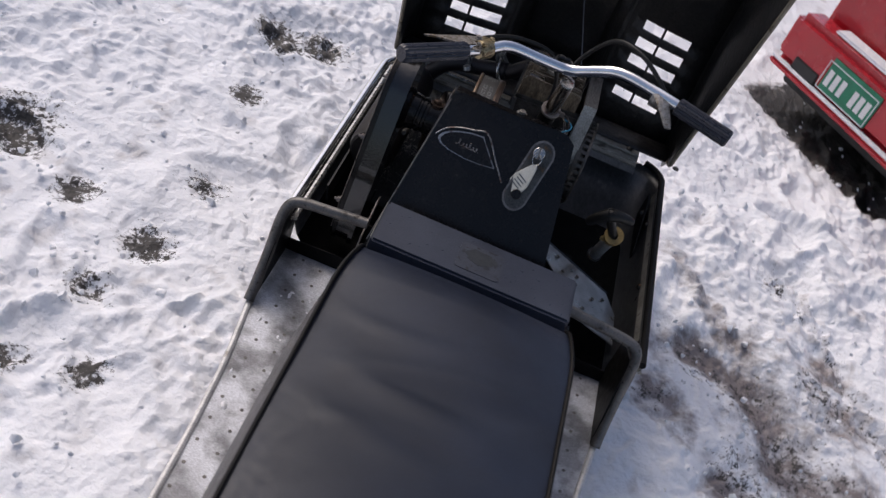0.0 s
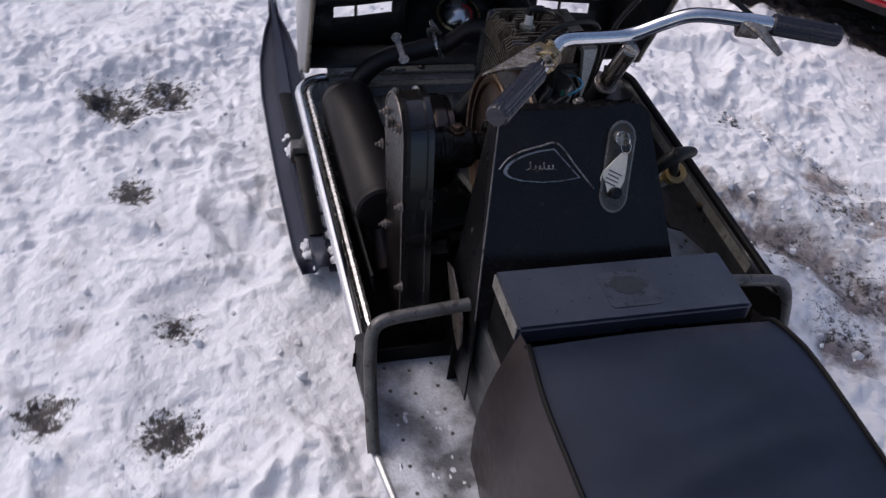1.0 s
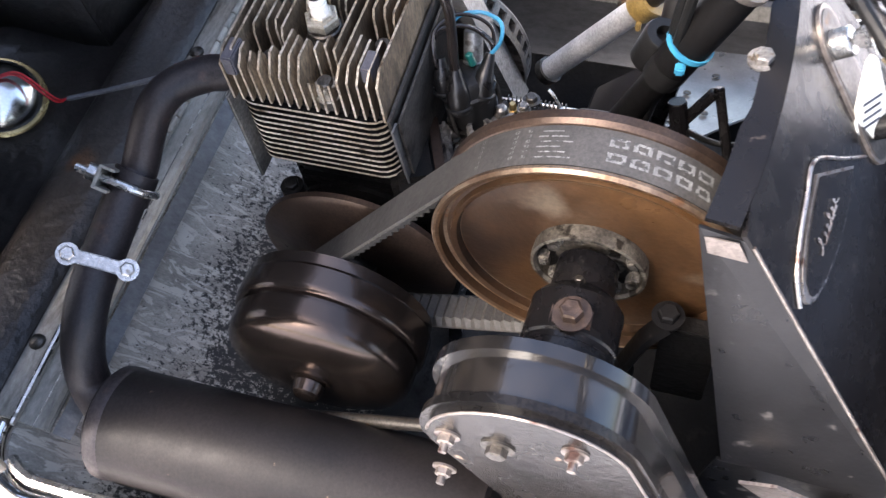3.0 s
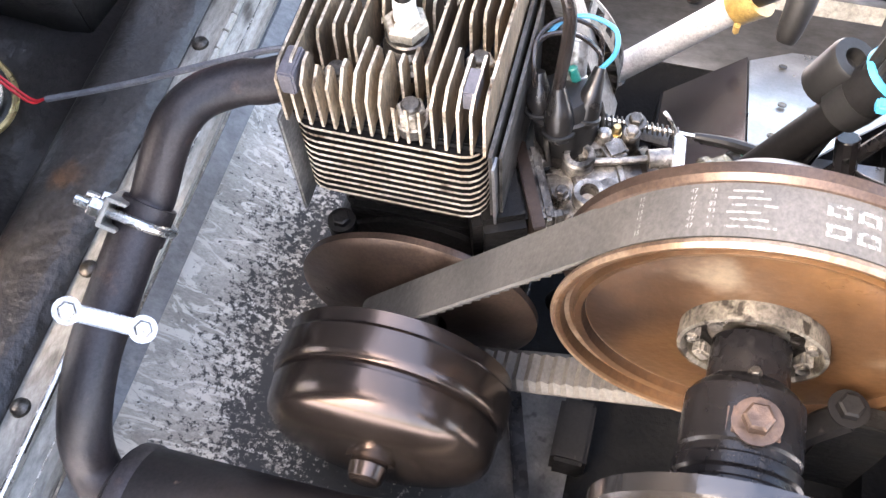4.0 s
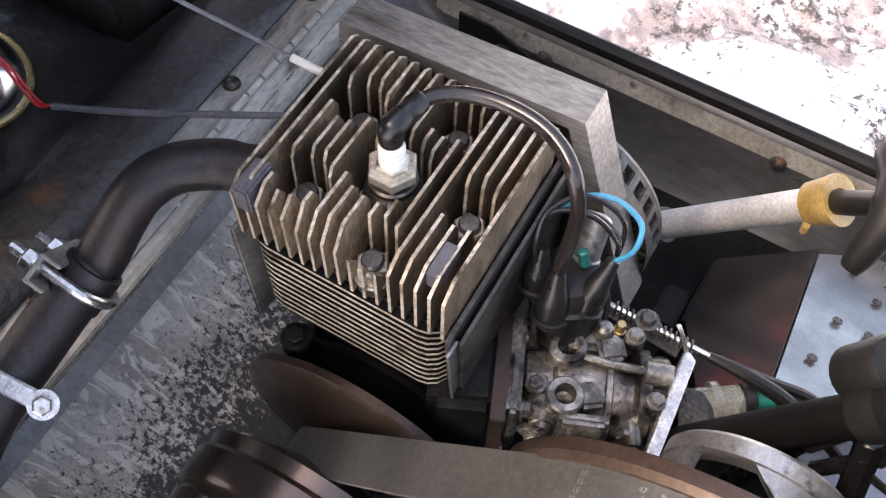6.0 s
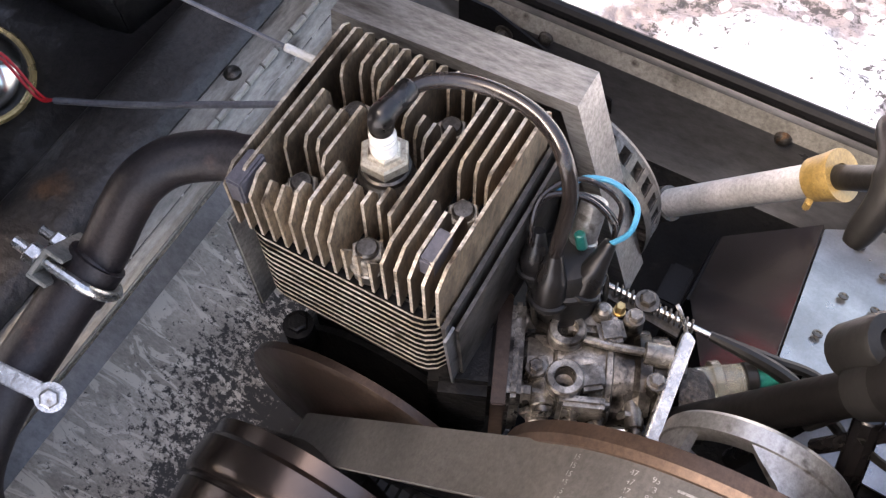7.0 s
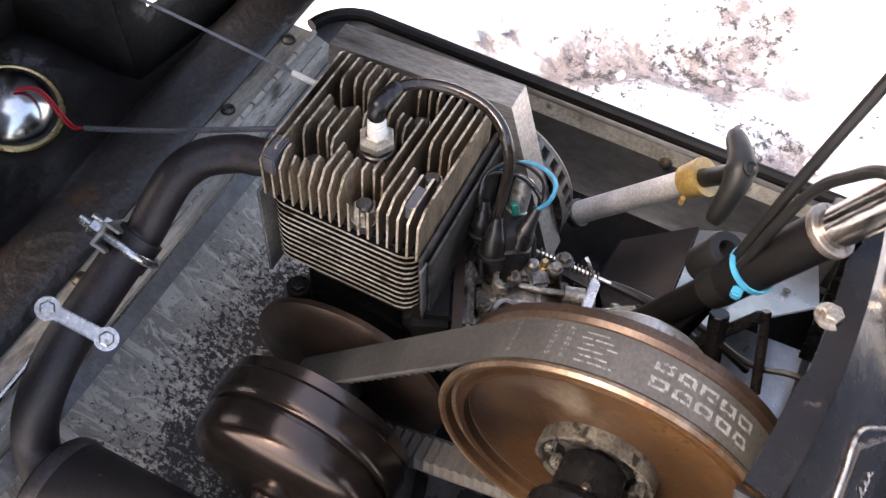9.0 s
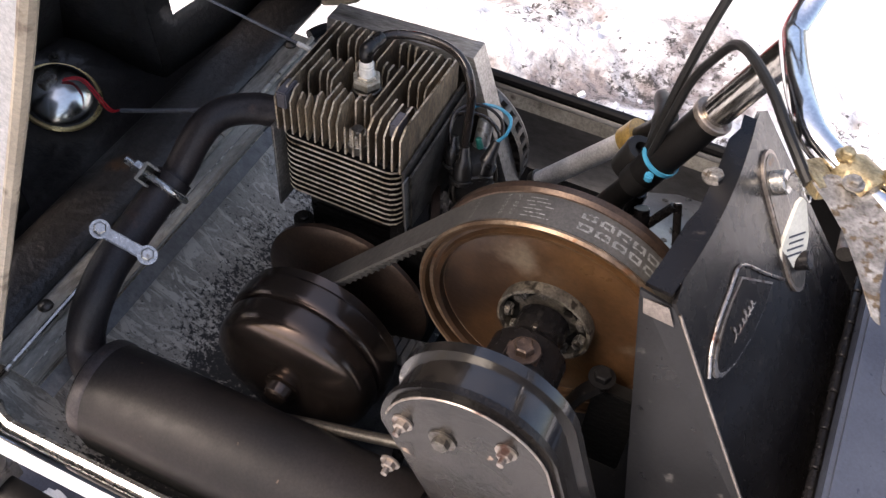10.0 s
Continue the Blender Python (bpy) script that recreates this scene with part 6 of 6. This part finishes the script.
# ---- recoil pull ----
pull = thing("starter_pull", (0.285, 0.4, 0.4), "recoil starter handle on a grey tube with a yellowed collar", "starter handle")
T0, T1 = Vector((0.294, 0.449, 0.3)), Vector((0.287, 0.33, 0.449))
part("guide_tube", cyl(T0, T1, 0.0145), "grey_tube", pull, "grey metal tube")
part("tube_clip", lathe([(-0.005, 0.0145), (-0.005, 0.018), (0.006, 0.018), (0.006, 0.0145)], T0.lerp(T1, 0.05), T1 - T0, 20), "steel", pull)
TD = (T1 - T0).normalized()
part("collar", join(lathe([(-0.006, 0.0145), (-0.006, 0.019), (0.014, 0.0215), (0.018, 0.0225), (0.022, 0.0225), (0.022, 0.01)], T1, TD, 28), moved(box(-0.006, 0.006, -0.003, 0.003, -0.006, 0.006), Matrix.Translation(T1 + Vector((-0.018, 0, -0.012))))), "yellow", pull, "yellowed brittle plastic collar")
H0 = Vector((0.252, 0.29, 0.526))
HX = Vector((0.92, 0.15, 0.36)).normalized()
HD = (H0 - T1).normalized()
HD = (HD - HX * HD.dot(HX)).normalized()
part("handle", join(cyl(T1 + TD * 0.01, H0, 0.0105), sweep([H0 + HX * a + HD * b for a, b in ((-0.05, -0.024), (-0.04, -0.016), (-0.018, 0.0), (0.0, 0.005), (0.018, 0.0), (0.04, -0.016), (0.05, -0.024))], [0.008, 0.0115, 0.0135, 0.0165, 0.0135, 0.0115, 0.008], 14, 6), lathe([(0, 0), (0, 0.008), (0.003, 0.0085), (0.004, 0.006), (0.002, 0.004), (0.002, 0)], H0 + HD * 0.021, HD, 16)), "rubber", pull, "black rubber T-handle")

# riveted sheet behind the engine
tray = thing("heat_shield", (0.25, 0.27, 0.3), "bent riveted bare metal and black sheet beside the tunnel", "metal sheet")
sheet_at = lambda x, y, up=0.0: (x, y, 0.321 - 0.4 * (x - 0.33) + up)
part("bright_sheet", slab([sheet_at(0.335, 0.297), sheet_at(0.368, 0.25), sheet_at(0.374, 0.15), sheet_at(0.28, 0.14), sheet_at(0.2, 0.21), sheet_at(0.15, 0.25), sheet_at(0.135, 0.297)], 0.003), "rivet_plate", tray, "bare metal sheet")
part("dark_sheet", slab([sheet_at(0.337, 0.2985), (0.307, 0.379, 0.271), (0.204, 0.38, 0.311), (0.114, 0.346, 0.372), sheet_at(0.135, 0.2985)], 0.003), "sheet_black", tray, "glossy worn black painted sheet with a red-brown reflection in its colour")
part("sheet_edge", slab([(0.204, 0.3815, 0.311), (0.307, 0.3805, 0.271), (0.307, 0.383, 0.215), (0.204, 0.383, 0.215)], 0.003), "black_dull", tray)
part("black_box", box(0.196, 0.243, 0.388, 0.412, 0.215, 0.3, 0.003), "black_dull", tray, "small black box under the sheet")
for x, y in ((0.25, 0.264), (0.328, 0.262), (0.21, 0.24), (0.3, 0.235), (0.19, 0.275), (0.25, 0.235), (0.34, 0.19), (0.28, 0.18)):
    part("rivet", lathe([(0, 0.0048), (0.0012, 0.0046), (0.0018, 0.0025), (0.001, 0.002), (0.001, 0)], sheet_at(x, y, 0.0032), (0.37, 0, 0.93), 12), "steel", tray)

# ---- hood, tipped forward on its hinge ----
HT = radians(67)
HINGE = Vector((0, 0.885, 0.368))
HU, HW = Vector((0, -math.cos(HT), math.sin(HT))), Vector((0, math.sin(HT), math.cos(HT)))


def at_hood(x, u, w):
    wide = 0.993 + (0.088 if x < 0 else -0.08) * u
    return HINGE + Vector((0.022 + x * wide, 0, 0)) + HU * u + HW * w


hood = thing("hood", (0, 0.885, 0.37), "engine hood tipped open, black inside and grey outside, with louvres", "hood")
shoulder = lambda u: 0.112 + 0.5 * min(u, 0.3) + 0.12 * max(u - 0.3, 0)
middle = lambda u: 0.262 + 0.2 * u
HLEN = 0.92
HSX, HMX = 0.408, 0.15
hood_edge = lambda u: float(np.interp(u, (-0.03, 0.02, 0.07, 0.75), (0.03, 0.0, -0.045, -0.07)))


def hood_grid(xs, us, w, holes=()):
    bm = bmesh.new()
    vs = [[bm.verts.new(at_hood(x, u, w(x, u))) for x in xs] for u in us]
    for i in range(len(us) - 1):
        for j in range(len(xs) - 1):
            if (i, j) not in holes:
                bm.faces.new((vs[i][j], vs[i][j + 1], vs[i + 1][j + 1], vs[i + 1][j]))
    return bm


def skin(name, bm, label=""):
    ob = part(name, bm, ["hood_in", "hood_out"], hood, label, sharp=40)
    md = ob.modifiers.new("thick", "SOLIDIFY")
    md.thickness, md.offset, md.material_offset, md.material_offset_rim = 0.004, 0.0, 0, 0
    return ob


ROWS_U = [0.033 + 0.0455 * k for k in range(5)]
us = [-0.045, 0.015]
for u in ROWS_U:
    us += [u, u + 0.025]
us += [0.42, 0.52, 0.62, 0.72, 0.82, HLEN]
for s in (-1, 1):
    xs = [s * v for v in ((HSX - 0.012, 0.332, 0.256, 0.249, 0.193, HMX) if s > 0 else (HSX - 0.012, 0.322, 0.272, 0.265, 0.179, HMX))]
    holes = {(2 + 2 * k, j) for k in range(5) for j in (1, 3)}
    skin("shoulder_panel", hood_grid(xs, us, lambda x, u: shoulder(u) + 0.02 * max(0, (0.3 - abs(x)) / 0.16), holes), "black louvred panel")
    skin("inner_wall", hood_grid([s * HMX, s * (HMX - 0.012), s * (HMX - 0.028), s * (HMX - 0.045)], us, lambda x, u: np.interp(HMX - abs(x), (0, 0.012, 0.028, 0.045), (shoulder(u) + 0.019, shoulder(u) + 0.045, middle(u) - 0.03, middle(u)))))
    skin("side_panel", hood_grid([s * HSX, s * (HSX + 0.001), s * (HSX - 0.004), s * (HSX - 0.012)], us, lambda x, u: hood_edge(u) if abs(x) == HSX else (shoulder(u) - 0.03 if abs(x) > HSX else (shoulder(u) - 0.012 if abs(x) > HSX - 0.008 else shoulder(u)))), "side panel, grey outside")
    shell = part("outer_skin", hood_grid([s * (HSX + 0.0035), s * (HSX + 0.0045), s * (HSX - 0.0005)], us, lambda x, u: hood_edge(u) if abs(x) < HSX + 0.004 and abs(x) > HSX else (shoulder(u) - 0.03 if abs(x) > HSX else shoulder(u) - 0.009)), "hood_out", hood, "grey painted outside", sharp=40)
    md = shell.modifiers.new("thick", "SOLIDIFY")
    md.thickness, md.offset = 0.0015, 0.0
    part("edge_bead", sweep([at_hood(s * HSX, u, hood_edge(u)) for u in (0.02, 0.07, 0.12, 0.3, 0.5, 0.72, HLEN)], 0.0055, 8, 3), "edge_tan", hood, "worn tan edge")
skin("middle_panel", hood_grid(list(np.linspace(-HMX + 0.045, HMX - 0.045, 7)), us, lambda x, u: middle(u) + 0.012 * (1 - (x / (HMX - 0.045)) ** 2)), "black raised middle panel")


def lip_mesh():
    """The lower strip of the front wall, bent along a crease."""
    bm = bmesh.new()
    rows = [[bm.verts.new(at_hood(x, u, w)) for x in np.linspace(-HSX, HSX, 9)] for u, w in ((0.014, 0.002), (0.006, 0.03), (0.0, 0.06), (-0.012, 0.078), (-0.025, 0.083), (-0.045, 0.07))]
    for p, q in zip(rows, rows[1:]):
        for i in range(8):
            bm.faces.new((p[i], p[i + 1], q[i + 1], q[i]))
    return bm


def nose():
    """The hood's front wall, with the round hole of the headlamp."""
    bm = bmesh.new()
    u = -0.045
    s0, m0 = shoulder(-0.045), middle(-0.045)
    half = [(HSX, 0.07), (HSX - 0.012, s0), (0.3, s0), (HMX, s0 + 0.019), (HMX - 0.012, s0 + 0.045), (HMX - 0.028, m0 - 0.03), (HMX - 0.045, m0), (0.06, m0 + 0.008)]
    ring = [(-x, w) for x, w in half] + [(0, m0 + 0.012)] + half[::-1]
    hole = [(0.016 + 0.0555 * math.cos(a), 0.19 + 0.0555 * math.sin(a)) for a in (2 * math.pi * k / 28 for k in range(28))]
    es = []
    for loop in (ring, hole):
        vs = [bm.verts.new(at_hood(x, u, w)) for x, w in loop]
        es += [bm.edges.new((vs[i], vs[(i + 1) % len(vs)])) for i in range(len(vs))]
    bmesh.ops.triangle_fill(bm, use_beauty=True, edges=es)
    return bm


skin("nose_panel", nose(), "black front wall")
skin("nose_lip", lip_mesh(), "creased black front lip")
LC = at_hood(0.016, -0.045, 0.19)
lamp = part("headlamp", lathe([(0.0, 0.054), (0.008, 0.052), (0.02, 0.044), (0.032, 0.03), (0.038, 0.014), (0.039, 0)], LC, HU, 40), "mirror", hood, "silvered headlamp back")
part("lamp_ring", lathe([(-0.004, 0.0525), (-0.004, 0.057), (0.004, 0.058), (0.006, 0.056), (0.005, 0.053), (-0.004, 0.0525)], LC, HU, 40), "brass", lamp, "brass coloured ring")
part("terminal", moved(box(-0.012, 0.012, -0.008, 0.008, 0, 0.02), Matrix.Translation(LC + HU * 0.03 + Vector((-0.012, 0.01, 0)))), "lever", lamp)
part("screw", bolt(at_hood(0.061, -0.037, 0.235), HU, 0.005, 0.006), "steel", lamp)
for dx in (0.0, 0.004):
    part("lamp_wire", sweep([LC + HU * 0.042 + Vector((dx, 0, 0)), LC + HU * 0.036 + Vector((0.016 + dx, -0.022, 0)), (0.046 + dx, 1.0, 0.406), (0.051, 0.98, 0.41), (0.057, 0.96, 0.4125)], 0.0015, 8, 6), "red_wire", lamp, "thin red wire")
for k, off in enumerate((0.0, 0.03)):
    part("stripe", sweep([at_hood(-HSX - 0.0055, u, w) for u, w in ((0.68, 0.09 - off), (0.45, 0.06 + off * 0.6), (0.28, 0.045 + off), (0.22, 0.07 + off * 0.4), (0.3, 0.11), (0.5, 0.15 - off), (0.68, 0.19 - off))], 0.003, 6, 8, 0.4), "white", hood, "white painted stripe")

wires = thing("headlamp_wire", (0.04, 0.8, 0.45), "thin grey wire from the headlamp to the engine", "wire")
part("strand", sweep([(0.05, 0.98, 0.41), (0.08, 0.9, 0.42), (0.115, 0.82, 0.432), (0.145, 0.75, 0.438), (0.15, 0.7, 0.42)], 0.0034, 8, 8), "wire", wires)
cord = thing("hood_cable", (0.1, 0.69, 0.58), "thin steel hood cable with a white ferrule", "cable")
part("strand", sweep([(0.098, 0.684, 0.588), (0.067, 0.8, 0.639), (0.038, 0.9, 0.684), (0.004, 1.02, 0.742), (-0.008, 1.06, 0.762)], 0.0018, 6, 6), "wire", cord)
part("ferrule", cyl((0.098, 0.684, 0.588), (0.0905, 0.71, 0.6), 0.0032, seg=10), "porcelain", cord)

# ---- ski ----
ski = thing("ski", (-0.38, 1.0, 0.03), "dark blue steel snowmobile ski with a raised centre rib on snow", "ski")


def ski_mesh():
    bm = bmesh.new()
    rows = []
    for y, w, z in ((0.55, 0.052, 0.04), (0.62, 0.062, 0.035), (0.9, 0.066, 0.032), (1.1, 0.066, 0.036), (1.25, 0.066, 0.055), (1.36, 0.058, 0.09), (1.45, 0.036, 0.13), (1.5, 0.016, 0.155), (1.56, 0.011, 0.18)):
        rows.append([bm.verts.new((-0.378 + w * a, y, z + h)) for a, h in ((-1.0, 0.018), (-0.93, 0.0), (-0.3, 0.002), (-0.2, 0.02), (0.2, 0.02), (0.3, 0.002), (0.93, 0.0), (1.0, 0.018))])
    for a, b in zip(rows, rows[1:]):
        for i in range(7):
            bm.faces.new((a[i], a[i + 1], b[i + 1], b[i]))
    return bm


o = part("blade", ski_mesh(), "ski", ski, "dark blue formed steel blade", sharp=40)
md = o.modifiers.new("thick", "SOLIDIFY")
md.thickness = 0.004
part("leaf_spring", sweep([(-0.378, 0.66, 0.06), (-0.378, 0.8, 0.085), (-0.378, 0.95, 0.1), (-0.378, 1.1, 0.085), (-0.378, 1.24, 0.075)], 0.018, 8, 5, 0.25), "black_dull", ski)
part("spindle", join(cyl((-0.376, 0.945, 0.09), (-0.33, 0.93, 0.24), 0.014), box(-0.4, -0.345, 0.925, 0.965, 0.08, 0.12)), "tube_dark", ski)


def snow_crust():
    rnd = random.Random(9)
    bm = bmesh.new()
    for y0, y1, x0, z0, n in ((0.97, 1.08, -0.39, 0.06, 12), (0.58, 0.9, -0.345, 0.045, 30), (0.56, 0.66, -0.39, 0.045, 10), (0.92, 0.99, -0.392, 0.08, 8)):
        for _ in range(n):
            rr = rnd.uniform(0.004, 0.010)
            g = bmesh.ops.create_icosphere(bm, subdivisions=2, radius=rr, matrix=pose(x0 + rnd.gauss(0, 0.011), rnd.uniform(y0, y1), z0 + rnd.uniform(-0.006, 0.004), rnd.uniform(0, 360), rnd.uniform(0, 360)))
            cx, cy = g["verts"][0].co.x, g["verts"][0].co.y
            for v in g["verts"]:
                v.co += Vector((rnd.uniform(-1, 1), rnd.uniform(-1, 1), rnd.uniform(-1, 0.4))) * rr * 0.4
                v.co = Vector((v.co.x, cy + (v.co.y - cy) * 1.6, z0 + (v.co.z - z0) * 0.6))
    return bm


tagged(part("snow_crust", snow_crust(), "snow", ski, "crumbs of snow lying on the ski", sharp=60), kind="stuff")
part("spring_clip", join(box(-0.402, -0.362, 0.93, 0.95, 0.07, 0.098, 0.002), bolt((-0.395, 0.94, 0.098), (0, 0, 1), 0.006)), "rust", ski, "rusty spring clip")

# ---- red car beside the sled ----
car = thing("car", (1.02, 1.86, 0.0), "red car with a bright slatted grille and snow on its bumper", "car")
CX = Vector((0.643, -0.766, 0)).normalized()
CY = Vector((0.766, 0.643, 0)).normalized()
CO = Vector((1.205, 2.181, 0.0))
CAR = Matrix(((CX.x, CY.x, 0, CO.x), (CX.y, CY.y, 0, CO.y), (0, 0, 1, CO.z), (0, 0, 0, 1)))
cb = lambda *a: moved(box(*a), CAR)
part("bumper", cb(-0.42, 1.25, -0.02, 0.14, 0.19, 0.4, 0.03), "car_red", car, "red bumper")
part("lower_lip", cb(-0.4, 1.25, -0.05, 0.06, 0.165, 0.192, 0.01), "car_red", car, "red lower lip")
part("intake", cb(-0.3, -0.16, -0.028, 0.0, 0.17, 0.25, 0.004), "car_dark", car)
part("intake", cb(0.42, 0.8, -0.028, 0.0, 0.17, 0.25, 0.004), "car_dark", car)
part("under_tray", cb(-0.35, 1.2, 0.04, 2.5, 0.1, 0.2, 0.01), "car_dark", car)
part("body", cb(-0.42, 1.25, 0.14, 3.6, 0.2, 0.72, 0.06), "car_red", car, "red body")
part("cabin", moved(prism([(-0.34, 0.7), (1.17, 0.7), (1.05, 1.25), (-0.22, 1.25)], "y", 1.2, 3.0, 0.05), CAR), "glass_dark", car)
gr = part("grille", cb(0.0, 0.85, 0.118, 0.14, 0.42, 0.6, 0.01), "car_dark", car, "bright slatted grille")
part("grille_frame", join(cb(-0.02, 0.0, 0.1, 0.14, 0.4, 0.62, 0.004), cb(0.85, 0.87, 0.1, 0.14, 0.4, 0.62, 0.004), cb(-0.02, 0.87, 0.1, 0.14, 0.6, 0.62, 0.004), cb(-0.02, 0.87, 0.1, 0.14, 0.4, 0.415, 0.004)), "chrome", gr)
for k in range(34):
    part("slat", cb(0.006 + 0.025 * k, 0.018 + 0.025 * k, 0.104, 0.12, 0.415, 0.6, 0), "chrome", gr, smooth=False)
part("snow_strip", cb(-0.25, 1.2, 0.03, 0.12, 0.395, 0.415, 0.009), "snow", car, "snow lying on the bumper")
part("snow_strip", cb(-0.4, 1.2, -0.045, -0.015, 0.19, 0.2, 0.004), "snow", car)
pl = part("number_plate", cb(-0.138, 0.138, -0.026, -0.021, 0.214, 0.352, 0.002), "plate_green", car, "green plate with white bars")
part("plate_border", join(cb(-0.15, 0.13, -0.0275, -0.0262, 0.33, 0.334, 0), cb(-0.15, 0.13, -0.0275, -0.0262, 0.212, 0.216, 0), cb(-0.15, -0.146, -0.0275, -0.0262, 0.212, 0.334, 0), cb(0.126, 0.13, -0.0275, -0.0262, 0.212, 0.334, 0)), "white", pl)
for k, x in enumerate((-0.125, -0.088, -0.05, 0.02, 0.055, 0.09)):
    part("plate_bar", cb(x, x + 0.024, -0.0275, -0.0262, 0.238, 0.305, 0), "white", pl)
for x in (-0.36, 1.2):
    for y in (0.75, 2.9):
        w = part("wheel", moved(lathe([(-0.09, 0), (-0.09, 0.2), (-0.085, 0.29), (-0.06, 0.3), (0.06, 0.3), (0.085, 0.29), (0.09, 0.2), (0.09, 0)], (x, y, 0.29), (1, 0, 0), 32), CAR), "rubber", car)
